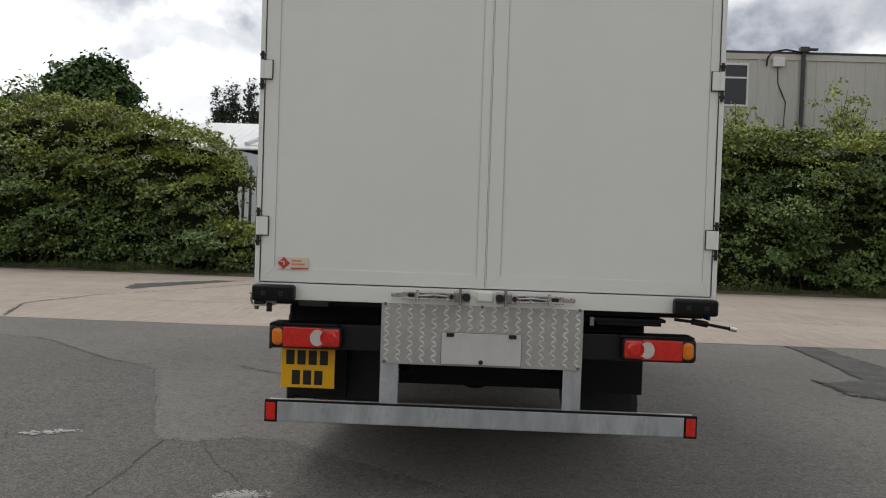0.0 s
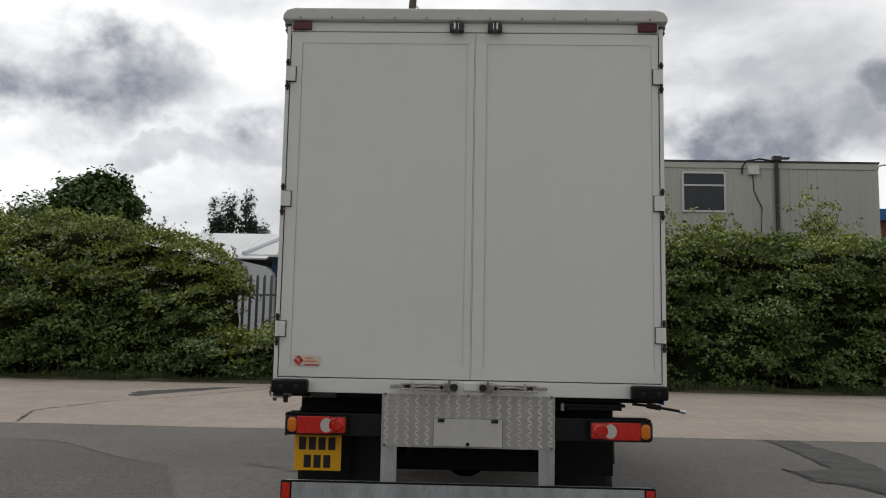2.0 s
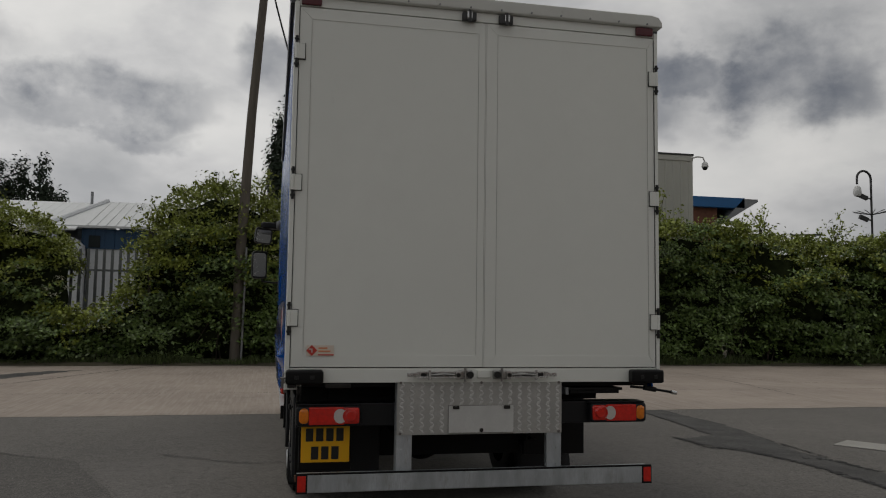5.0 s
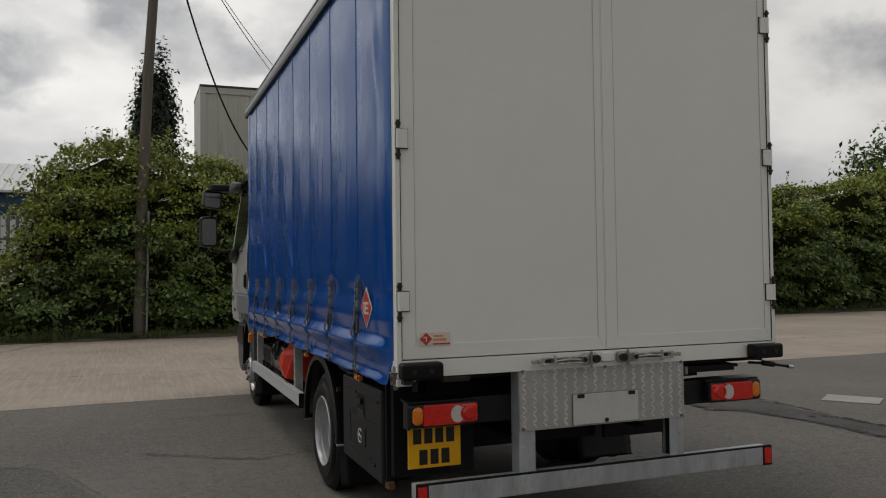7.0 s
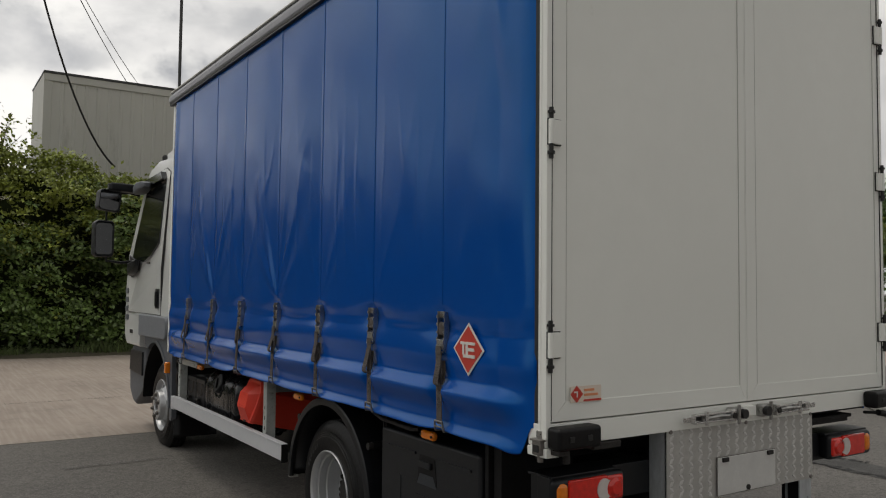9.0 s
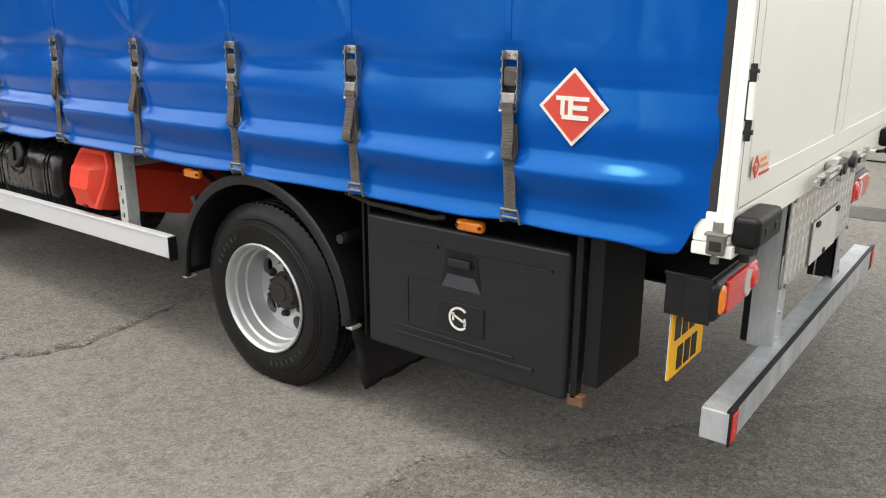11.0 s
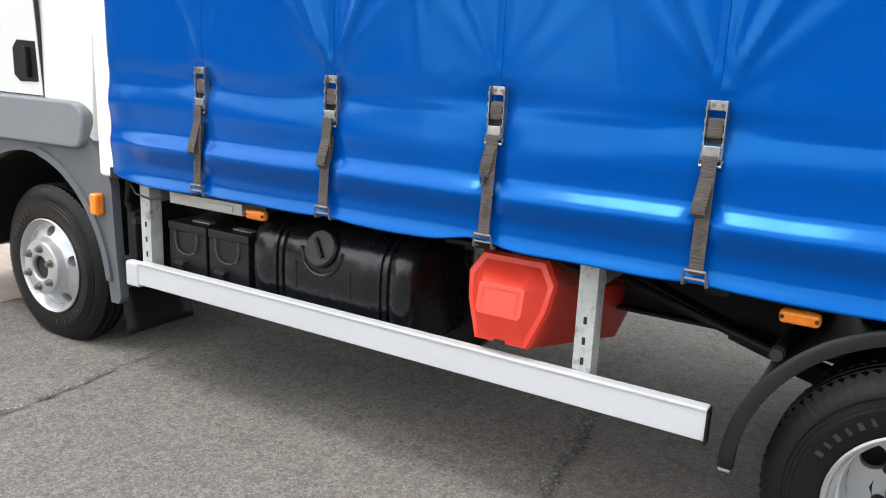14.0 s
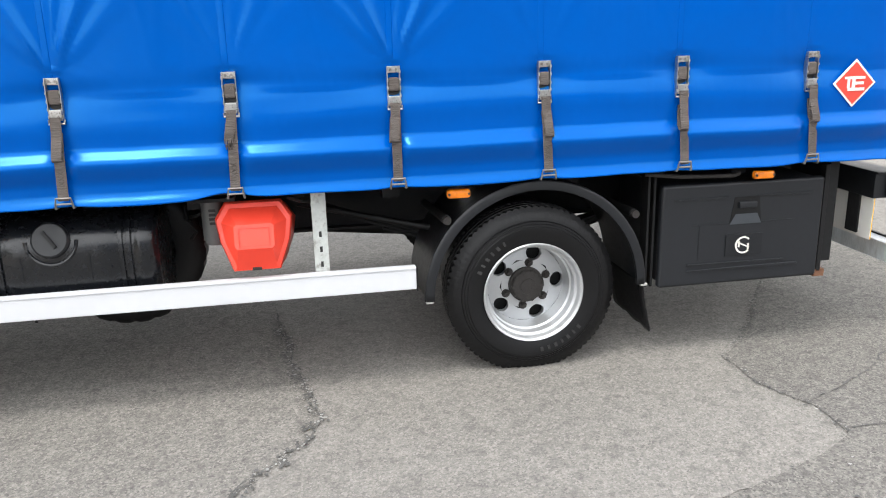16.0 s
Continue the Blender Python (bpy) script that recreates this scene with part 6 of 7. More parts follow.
bm = B()
tube(bm, [(-0.8, 3.62, 0.86), (-0.86, 3.60, 0.80), (-0.84, 3.57, 0.74), (-0.8, 3.6, 0.70)], 0.010, 8)
part("air_pipe", bm, M_CHASSIS, truck)
bm = B()
tube(bm, [(-0.8, 3.62, 0.80), (-0.9, 3.55, 0.83), (-0.9, 3.50, 0.86)], 0.008, 8)
part("air_pipe", bm, M_CHASSIS, truck)
bm = B()
tube(bm, [(-1.08, 3.13, 0.93), (-1.10, 3.08, 0.915), (-1.06, 3.03, 0.90)], 0.010, 8)
part("air_pipe", bm, M_CHASSIS, truck)
bm = B()
for y in (3.86, 4.29):
    box(bm, -0.98, -0.96, y - 0.01, y + 0.01, 0.415, 0.47)
    cyl(bm, (-0.97, y, 0.40), (-0.97, y, 0.47), 0.007, seg=6)
part("tank_stud", bm, M_CHASSIS, truck)

# ---- cab ----
def hull(bm, sections):
    rings = [[bm.verts.new(p) for p in s_] for s_ in sections]
    for a, b in zip(rings, rings[1:]):
        for i in range(len(a)):
            j = (i + 1) % len(a)
            bm.faces.new((a[i], a[j], b[j], b[i]))
    bm.faces.new(rings[0][::-1])
    bm.faces.new(rings[-1])


side = [(5.50, 1.05), (5.50, 2.70), (5.56, 2.82), (5.72, 2.90), (6.55, 2.94), (6.88, 2.88), (7.00, 2.76), (7.38, 1.92), (7.46, 1.60), (7.48, 1.00), (7.40, 0.92), (6.72, 0.92), (6.66, 1.14), (6.45, 1.27), (5.80, 1.27), (5.62, 1.18)]


def cab_ring(x, inset):
    out = []
    cyc, czc = 6.45, 1.9
    for y, z in side:
        tuck = 0.10 * max(0.0, (z - 1.9) / 1.0)
        xx = x - math.copysign(tuck, x) if abs(x) > 0.5 else x
        out.append((xx, y + (cyc - y) * inset, z + (czc - z) * inset))
    return out


bm = B()
hull(bm, [cab_ring(-1.135, 0.045), cab_ring(-1.118, 0.012), cab_ring(-1.06, 0.0), cab_ring(1.06, 0.0), cab_ring(1.118, 0.012), cab_ring(1.135, 0.045)])
cab = part("cab", bm, M_CAB, truck, "white forward-control lorry cab", smooth=50)


def on_side(y, z, off=0.0):
    """The x of the cab's near side at a height."""
    return -(1.135 - 0.10 * max(0.0, (z - 1.9) / 1.0)) - off


def side_panel(bm, pts, off0, off1):
    lo = [bm.verts.new((on_side(y, z, off0), y, z)) for y, z in pts]
    hi = [bm.verts.new((on_side(y, z, off1), y, z)) for y, z in pts]
    k = len(pts)
    bm.faces.new(lo[::-1])
    bm.faces.new(hi)
    for i in range(k):
        bm.faces.new((lo[i], lo[(i + 1) % k], hi[(i + 1) % k], hi[i]))


doorpts = [(5.85, 1.30), (5.88, 1.75), (5.93, 2.74), (6.10, 2.80), (6.86, 2.76), (7.22, 1.95), (7.26, 1.60), (7.26, 1.30)]
bm = B()
side_panel(bm, doorpts, -0.02, 0.006)
cdoor = part("cab_door", bm, M_CAB, cab, "white cab door", smooth=0)
bm = B()
ring = [(5.845, 1.295), (5.875, 1.75), (5.925, 2.746), (6.097, 2.806), (6.864, 2.766), (7.226, 1.953), (7.266, 1.60), (7.266, 1.295)]
side_panel(bm, ring, -0.02, 0.002)
part("door_gap", bm, M_GROOVE, cdoor, smooth=0)
bm = B()
side_panel(bm, [(6.03, 2.02), (6.03, 2.66), (6.12, 2.72), (6.80, 2.69), (7.08, 2.03), (7.10, 1.90), (6.60, 1.84), (6.30, 1.90)], -0.01, 0.009)
part("door_glass", bm, M_GLASS, cdoor, "dark cab side window", smooth=0)
bm = B()
side_panel(bm, [(7.10, 1.90), (7.22, 1.93), (7.25, 1.78), (7.12, 1.68), (6.98, 1.72), (6.90, 1.86)], 0.0, 0.02)
part("mirror_mount", bm, M_BLACK, cdoor, smooth=0)
bm = B()
side_panel(bm, [(6.02, 2.68), (6.10, 2.76), (6.84, 2.73), (6.90, 2.66), (6.82, 2.64), (6.12, 2.67)], 0.0, 0.06)
part("wind_deflector", bm, M_GLASS, cdoor, "smoked wind deflector", smooth=0)
bm = B()
side_panel(bm, [(5.875, 1.365), (5.885, 1.555), (6.03, 1.56), (6.07, 1.52), (6.07, 1.39), (6.02, 1.36)], 0.0, 0.010)
hr = part("handle_recess", bm, M_BLACK, cdoor, "black door handle recess", smooth=0)
bm = B()
box(bm, on_side(0, 1.45) - 0.035, on_side(0, 1.45) - 0.008, 5.93, 5.965, 1.38, 1.53, 0.006)
part("door_handle", bm, M_BLACK, hr)
bm = B()
for q in range(4):
    box(bm, on_side(0, 1.2) - 0.008, on_side(0, 1.2) + 0.02, 7.30, 7.42, 1.20 + q * 0.10, 1.26 + q * 0.10, 0.004)
part("corner_grille", bm, M_GREY, cab, "grey air slots at the cab corner")
bm = B()
for y0, y1 in ((7.04, 7.09), (7.11, 7.16)):
    box(bm, on_side(0, 1.12) - 0.008, on_side(0, 1.12), y0, y1, 1.06, 1.10, 0.001)
box(bm, on_side(0, 1.9) - 0.009, on_side(0, 1.9), 6.33, 6.44, 1.815, 1.835, 0.001)
part("badge_bar", bm, M_INK, cab)
bm = B()
prism(bm, [(5.60, 2.86), (6.5, 2.93), (6.5, 3.02), (6.2, 3.03), (5.66, 2.96)], "x", -0.95, 0.95, 0.02)
part("roof_spoiler", bm, M_CAB, cab)
bm = B()
cyl(bm, (-0.92, 6.7, 2.90), (-0.92, 6.7, 3.0), 0.03, seg=12)
bmesh.ops.create_uvsphere(bm, u_segments=10, v_segments=6, radius=0.032, matrix=Matrix.Translation((-0.92, 6.7, 3.0)))
part("roof_marker", bm, M_INK, cab)
bm = B()
prism(bm, [(6.98, 2.70), (7.03, 2.74), (7.42, 1.90), (7.38, 1.86)], "x", -0.98, 0.98)
part("windscreen", bm, M_GLASS, cab, "dark windscreen")
# wheel arch, wing and bumper
wc = (6.05, 0.40)
bm = B()
wing_pts = [(6.45, 0.98), (6.45, 1.20), (5.62, 1.20), (5.52, 1.12), (5.42, 1.02), (5.375, 0.92), (5.365, 0.62), (5.345, 0.37), (5.365, 0.335), (5.42, 0.335)]
prism(bm, wing_pts + arc(wc[0], wc[1], 0.615, 176, 62, 26), "x", -1.135, -1.09, 0.0)
wing = part("wheel_arch", bm, M_GREY, cab, "grey plastic wheel arch and wing", smooth=30)
bm = B()
prism(bm, arc(wc[0], wc[1], 0.64, 0, 178, 30) + arc(wc[0], wc[1], 0.618, 178, 0, 30), "x", -1.09, -0.60)
part("arch_liner", bm, M_CHASSIS, wing, "black arch liner")
bm = B()
prism(bm, arc(wc[0], wc[1], 0.655, 176, 100, 20) + arc(wc[0], wc[1], 0.617, 100, 176, 20), "x", -1.150, -1.13, 0.006)
part("arch_bead", bm, M_GREY, wing)
bm = B()
prism(bm, [(6.62, 1.06), (6.62, 1.29), (5.60, 1.29), (5.545, 1.275), (5.515, 1.24), (5.512, 1.19), (5.535, 1.105), (5.56, 1.078), (5.60, 1.07)], "x", -1.172, -1.09, 0.016)
part("arch_lip", bm, M_LIP, wing, "lighter grey arch lip")
bm = B()
box(bm, -1.182, -1.13, 5.430, 5.488, 0.765, 0.872, 0.016, 3)
part("wing_marker", bm, M_LENSAMB, wing, "amber lamp on the wing")
bm = B()
prism(bm, [(6.72, 0.92), (7.40, 0.92), (7.50, 0.86), (7.55, 0.60), (7.52, 0.38), (7.34, 0.26), (7.20, 0.24), (6.95, 0.40), (6.74, 0.50)], "x", -1.05, 1.05, 0.05)
part("bumper", bm, M_GREY, cab, "grey plastic front bumper")
bm = B()
prism(bm, [(6.86, 0.86), (7.42, 0.86), (7.46, 0.62), (6.86, 0.60)], "x", -1.07, -1.02, 0.01)
part("bumper_corner", bm, M_BLACK, cab)
bm = B()
pts = [[bm.verts.new((-1.115 + 0.40 * a + (random.uniform(-0.004, 0.010) if a < 0.01 else 0), 5.38 - 0.05 * q, 0.40 - 0.22 * q)) for a in np.linspace(0, 1, 6)] for q in np.linspace(0, 1, 8)]
for a, b in zip(pts, pts[1:]):
    for i in range(5):
        bm.faces.new((a[i], a[i + 1], b[i + 1], b[i]))
fl = part("front_flap", bm, M_RUBBER, truck, "black front mud flap")
md = fl.modifiers.new("thick", "SOLIDIFY")
md.thickness = 0.008
# mirrors
def rounded(w, h, r, n=5):
    """The outline of a rounded rectangle about the origin."""
    out = []
    for cx, cz, a0 in ((w - r, h - r, 0), (r - w, h - r, 90), (r - w, r - h, 180), (w - r, r - h, 270)):
        out += [(cx + r * math.cos(radians(a0 + 90 * q / n)), cz + r * math.sin(radians(a0 + 90 * q / n))) for q in range(n + 1)]
    return out


for cz, cx, w, h, lean in ((2.515, -1.43, 0.122, 0.118, 6), (2.095, -1.475, 0.106, 0.200, 0)):
    m = Matrix.Translation((cx, 7.0, cz)) @ Matrix.Rotation(radians(14), 4, "Z") @ Matrix.Rotation(radians(lean), 4, "Y")
    rings = ((0.86, -0.012), (0.90, -0.030), (0.97, -0.032), (1.0, -0.022), (1.0, 0.030), (0.94, 0.075), (0.72, 0.105))
    bm = B()
    loft(bm, [[m @ Vector((x - (1 - q) * 0.2 * w, dy, z)) for x, z in rounded(w * q, h * q, 0.042 * q)] for q, dy in rings])
    mir = part("mirror", bm, M_BLACK, cab, "black mirror head with rounded corners on a tubular arm", smooth=40)
    bm = B()
    loft(bm, [[m @ Vector((x - 0.14 * 0.2 * w, dy, z)) for x, z in rounded(w * 0.85, h * 0.85, 0.036)] for dy in (-0.013, -0.019)])
    part("mirror_glass", bm, M_MIRROR, mir, "mirror glass", smooth=20)
bm = B()
loft(bm, [[(x, 6.98 + 0.35 * (x + 1.13) + z, 2.655 + h_) for z, h_ in rounded(0.075 * q, 0.045 * q, 0.02 * q)] for x, q in ((-1.47, 0.6), (-1.44, 0.95), (-1.30, 1.0), (-1.15, 1.0), (-1.02, 0.8))])
part("mirror_hood", bm, M_BLACK, cab, "black moulded mirror bracket")
bm = B()
loft(bm, [[(-1.16 - 0.02 * q + dx, y, 2.60 + 0.10 * (6.95 - y) + dz) for dx, dz in rounded(0.075 * q, 0.055 * q, 0.03 * q)] for y, q in ((6.42, 0.35), (6.47, 0.8), (6.58, 1.0), (6.72, 0.9), (6.84, 0.5))])
part("kerb_mirror", bm, M_GREY, cab, "small grey kerb mirror over the door")
bm = B()
loft(bm, [[(-1.17 + dx, y, zc + dz) for dx, dz in rounded(0.045 * q, 0.075 * q, 0.03 * q)] for y, zc, q in ((6.78, 1.84, 0.4), (6.86, 1.80, 0.9), (7.02, 1.77, 1.0), (7.14, 1.80, 0.6))])
part("mirror_foot", bm, M_BLACK, cab, "black foot of the mirror arm")
bm = B()
tube(bm, [(-1.10, 7.06, 2.60), (-1.20, 7.05, 2.62), (-1.42, 7.05, 2.60), (-1.44, 7.06, 2.45), (-1.45, 7.06, 2.0), (-1.43, 7.06, 1.86), (-1.28, 7.08, 1.84), (-1.12, 7.10, 1.86)], 0.015, 10)
part("mirror_arm", bm, M_BLACK, cab)
bm = B()
box(bm, -1.11, -1.04, 5.245, 5.305, 0.56, 0.80, 0.006)
box(bm, -1.125, -1.10, 5.225, 5.275, 0.69, 0.75, 0.006)
box(bm, -1.12, -1.06, 5.26, 5.34, 0.53, 0.58, 0.006)
iso = part("battery_isolator", bm, M_CHASSIS, truck, "dark steel bracket and isolator switch")
bm = B()
tube(bm, [(-1.10, 5.29, 0.95), (-1.10, 5.30, 0.84), (-1.08, 5.29, 0.74)], 0.017, 8)
part("hose", bm, M_CHASSIS, iso)
bm = B()
tube(bm, [(-1.12, 5.25, 0.93), (-1.135, 5.20, 0.90), (-1.135, 5.10, 0.885), (-1.11, 5.03, 0.905)], 0.005, 6)
part("loose_wire", bm, M_STRAP, iso)
bm = B()
cyl(bm, (-1.128, 5.235, 0.765), (-1.10, 5.235, 0.765), 0.018, seg=14)
part("knob", bm, M_HUB, iso)
bm = B()
box(bm, -1.192, -1.14, 5.235, 5.30, 0.965, 1.015, 0.005)
box(bm, -1.197, -1.19, 5.245, 5.265, 0.98, 1.00, 0.002)
part("front_tensioner", bm, M_CHASSIS, truck)

# ---- hedge, fence and trees ----
def bumps(seed, n=7, lo=0.4, hi=2.6):
    r = np.random.default_rng(seed)
    return r.uniform(lo, hi, (n, 2)) * r.choice([-1, 1], (n, 2)), r.uniform(0, 6.28, n), r.uniform(0.4, 1.0, n)


def bump_at(bp, a, b):
    k, ph, am = bp
    s = sum(am[i] * np.sin(k[i, 0] * a + k[i, 1] * b + ph[i]) for i in range(len(ph)))
    return s / am.sum()


def hedge(label, x0, x1, y0, depth, top, seed, density=860, size=0.057, blossom=0.0, ends=0.9, low=0.10, fresh=0.72):
    """top: rows of (x, height) of the hedge's upper edge."""
    rng = np.random.default_rng(seed)
    tx, tz = np.array([p[0] for p in top]), np.array([p[1] for p in top])
    big, small = bumps(seed + 1, 7, 0.5, 1.8), bumps(seed + 2, 9, 2.0, 6.0)
    ob = thing("hedge", ((x0 + x1) / 2, y0 + depth / 2, 0.1), label, "hedge", "hedges along the yard")

    def height(x):
        h = np.interp(x, tx, tz)
        return h + 0.22 * bump_at(big, x * 1.3, 0 * x + 3) + 0.16 * bump_at(small, x, 0 * x)

    def face(x, z, h):
        f = np.clip(z / h, 0, 1)
        y = y0 + 0.75 * bump_at(big, x, z) + 0.80 * bump_at(small, x, z) + 0.9 * np.clip(f - 0.62, 0, 1) ** 2 * 3.0
        y = y + 0.35 * np.clip(0.12 - f, 0, 1) * 4
        e = np.minimum(np.clip((x - x0) / ends, 0, 1), np.clip((x1 - x) / ends, 0, 1))
        return y + (1 - np.sqrt(np.clip(1 - (1 - e) ** 2, 0, 1))) * depth * 0.45

    L = x1 - x0
    mean_h = float(np.interp(np.linspace(x0, x1, 50), tx, tz).mean())
    k = 24
    n = int(L * mean_h * density / k)
    # leaves gather in flat sprays, most of them on boughs that stand out and shade what lies under them
    boughs = max(4, n // 16)
    bx = rng.uniform(x0, x1, boughs)
    bh = height(bx)
    bz = low + 0.1 + (bh - low - 0.1) * rng.uniform(0, 1, boughs) ** 0.9
    by = face(bx, bz, bh) + rng.normal(0.10, 0.14, boughs)
    pick = rng.integers(0, boughs, n)
    u = rng.normal(0, 1, (n, 3))
    u /= np.linalg.norm(u, axis=1)[:, None]
    u[:, 1] = -np.abs(u[:, 1])
    u[:, 2] = np.where(u[:, 2] < -0.15, -u[:, 2], u[:, 2])
    grow = rng.uniform(0.7, 1.35, boughs)[pick]
    cx = (bx[pick] + 0.46 * grow * u[:, 0]).clip(x0, x1)
    cz = (bz[pick] + 0.27 * grow * u[:, 2]).clip(low)
    cy = by[pick] + 0.36 * grow * u[:, 1]
    loose = rng.uniform(0, 1, n) < 0.34
    lx = rng.uniform(x0, x1, n)
    lz = low + (height(lx) - low) * rng.uniform(0, 1, n) ** 0.9
    cx, cz, cy = np.where(loose, lx, cx), np.where(loose, lz, cz), np.where(loose, face(lx, lz, height(lx)) + 0.20 - rng.exponential(0.12, n), cy)
    droop = rng.normal(0, 0.35, n)
    off = rng.normal(0, 1, (n, k, 3)) * np.array([0.17, 0.13, 0.035])
    off[:, :, 2] += droop[:, None] * off[:, :, 0] + 0.35 * off[:, :, 1]
    pos = (np.stack([cx, cy, cz], 1)[:, None, :] + off).reshape(-1, 3)
    x, z = pos[:, 0], pos[:, 2].clip(0.05)
    h = height(x)
    n = len(pos)
    out = np.tile(np.array([0.0, -0.55, 0.80]), (n, 1))
    upper = (z / h + np.repeat(rng.normal(0, 0.16, n // k), k) + 0.22 * bump_at(big, x * 1.7, z * 1.7)) > fresh
    v, f = leaves(rng, pos[~upper], out[~upper], size, 0.6)
    cloud("foliage", v, f, M_LEAF, ob, "dense green leaves")
    # the top, seen against the sky, with loose shoots
    m = int(L * depth * 330)
    xt = rng.uniform(x0, x1, m)
    ht = height(xt)
    d = rng.uniform(0, 1, m)
    yt = face(xt, ht * 0.98, ht) + d * depth * 0.7
    zt = ht + 0.15 * bump_at(small, xt, yt) + rng.exponential(0.07, m) - 0.25 * d ** 2 - rng.exponential(0.10, m)
    shoots = int(L * 2.2)
    sx = rng.uniform(x0 + 0.3, x1 - 0.3, shoots)
    sl = rng.exponential(0.22, shoots).clip(0.08, 0.75)
    k = 26
    st = rng.uniform(0, 1, (shoots, k))
    lean = rng.normal(0, 0.25, (shoots, 2))
    sp = np.stack([sx[:, None] + lean[:, :1] * st * sl[:, None] + rng.normal(0, 0.035, (shoots, k)), (face(sx, height(sx), height(sx)) + rng.uniform(0, 0.8, shoots))[:, None] + lean[:, 1:] * st * sl[:, None] + rng.normal(0, 0.035, (shoots, k)), height(sx)[:, None] + st * sl[:, None]], 2).reshape(-1, 3)
    ptop = np.concatenate([np.stack([xt, yt, zt], 1), sp, pos[upper]])
    v, f = leaves(rng, ptop, np.tile(np.array([0.0, -0.4, 0.8]), (len(ptop), 1)), size * 0.92)
    cloud("new_growth", v, f, M_LEAFTOP, ob, "yellowish green new leaves")
    if blossom:
        c = int(L * blossom)
        bx = rng.uniform(x0, x1, c)
        bh = height(bx)
        bz = bh * rng.uniform(0.55, 0.97, c)
        by = face(bx, bz, bh) - 0.10
        cen = np.repeat(np.stack([bx, by, bz], 1), 22, 0)
        pp = cen + rng.normal(0, 1, cen.shape) * np.array([0.085, 0.05, 0.035])
        v, f = leaves(rng, pp, np.tile(np.array([0.0, -0.5, 0.8]), (len(pp), 1)), 0.026)
        cloud("blossom", v, f, M_BLOSSOM, ob, "flat creamy blossom heads")
    # dark shell behind the leaves: the shade inside the hedge put into its colour
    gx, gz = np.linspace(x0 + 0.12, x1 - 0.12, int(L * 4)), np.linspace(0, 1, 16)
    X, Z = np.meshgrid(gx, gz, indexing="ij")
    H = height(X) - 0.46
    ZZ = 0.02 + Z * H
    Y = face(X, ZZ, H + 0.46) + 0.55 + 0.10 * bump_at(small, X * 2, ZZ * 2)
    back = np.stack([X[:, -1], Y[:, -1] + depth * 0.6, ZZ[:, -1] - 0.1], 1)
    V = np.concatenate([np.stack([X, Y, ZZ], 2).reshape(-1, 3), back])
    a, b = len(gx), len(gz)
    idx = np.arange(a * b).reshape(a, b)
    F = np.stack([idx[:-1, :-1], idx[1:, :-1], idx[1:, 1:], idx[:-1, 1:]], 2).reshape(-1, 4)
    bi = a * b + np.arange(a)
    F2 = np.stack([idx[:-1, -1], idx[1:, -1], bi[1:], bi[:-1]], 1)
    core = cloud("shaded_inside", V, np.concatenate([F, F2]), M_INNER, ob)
    bm = B()
    r = random.Random(seed)
    for q in range(int(L * 1.6)):
        sx_ = r.uniform(x0 + 0.2, x1 - 0.2)
        tube(bm, [(sx_, y0 + 0.5, 0.05), (sx_ + r.uniform(-0.2, 0.2), y0 + 0.45, 0.6), (sx_ + r.uniform(-0.4, 0.4), y0 + 0.4, 1.3)], 0.02, 5, [0.03, 0.02, 0.01])
    tagged(part("underwood", bm, M_BARK, ob), kind="stuff")
    return ob


hedge("tall unclipped green hedge with creamy blossom", -24.0, -6.75, 17.9, 3.0, [(-24, 4.6), (-18, 4.7), (-14, 4.75), (-10.5, 4.6), (-8.4, 4.2), (-7.4, 3.8), (-6.7, 2.6)], 11, blossom=9.0, fresh=0.60)
hedge("low green bushes in front of the fence", -7.4, -4.6, 17.8, 1.0, [(-7.4, 1.7), (-6.4, 1.15), (-5.6, 1.6), (-4.6, 2.4)], 17, blossom=1.0, ends=0.5)
hedge("tall green bush round the timber pole", -5.3, 0.6, 18.0, 3.0, [(-5.3, 2.5), (-4.7, 3.6), (-4.1, 4.7), (-3.2, 5.0), (-2.2, 4.9), (-0.8, 4.5), (0.6, 4.3)], 23, blossom=1.5, fresh=0.58)
hedge("broad dark green hedge before the cabin", 0.3, 13.5, 17.9, 3.0, [(0.3, 4.4), (2.0, 4.2), (6, 4.3), (7, 4.5), (9.6, 4.25), (11, 4.45), (13.5, 4.3)], 31, blossom=0.3, fresh=0.92)
hedge("green hedge with pale new growth", 13.0, 36.0, 17.7, 3.0, [(13, 4.4), (17, 3.9), (20, 4.3), (24, 5.0), (28, 5.2), (36, 5.4)], 37, density=600, size=0.066, blossom=0.8)

# shoots that stand well above the hedge
def sapling(x, y, z, h, seed, n=260):
    rng = np.random.default_rng(seed)
    ob = thing("sapling", (x, y, 0.1), "thin leafy sapling growing up through the hedge", "sapling", "saplings in the hedge")
    bm = B()
    for k in range(5):
        r = random.Random(seed * 7 + k)
        tube(bm, [(x, y, 0.1), (x + r.uniform(-0.1, 0.1), y, z), (x + r.uniform(-0.45, 0.45), y + r.uniform(-0.2, 0.2), z + h * r.uniform(0.6, 1.0))], 0.02, 5, [0.03, 0.018, 0.005])
    part("stem", bm, M_BARK, ob)
    c = rng.normal(0, 1, (n // 10, 3)) * np.array([0.30, 0.25, h * 0.3]) + np.array([x, y, z + h * 0.42])
    p = np.repeat(c, 10, 0) + rng.normal(0, 0.08, (len(c) * 10, 3))
    v, f = leaves(rng, p, np.tile(np.array([0, -0.5, 0.7]), (len(p), 1)), 0.06)
    cloud("leaf_spray", v, f, M_LEAFTOP, ob)


sapling(7.4, 18.8, 4.2, 1.2, 1, 420)
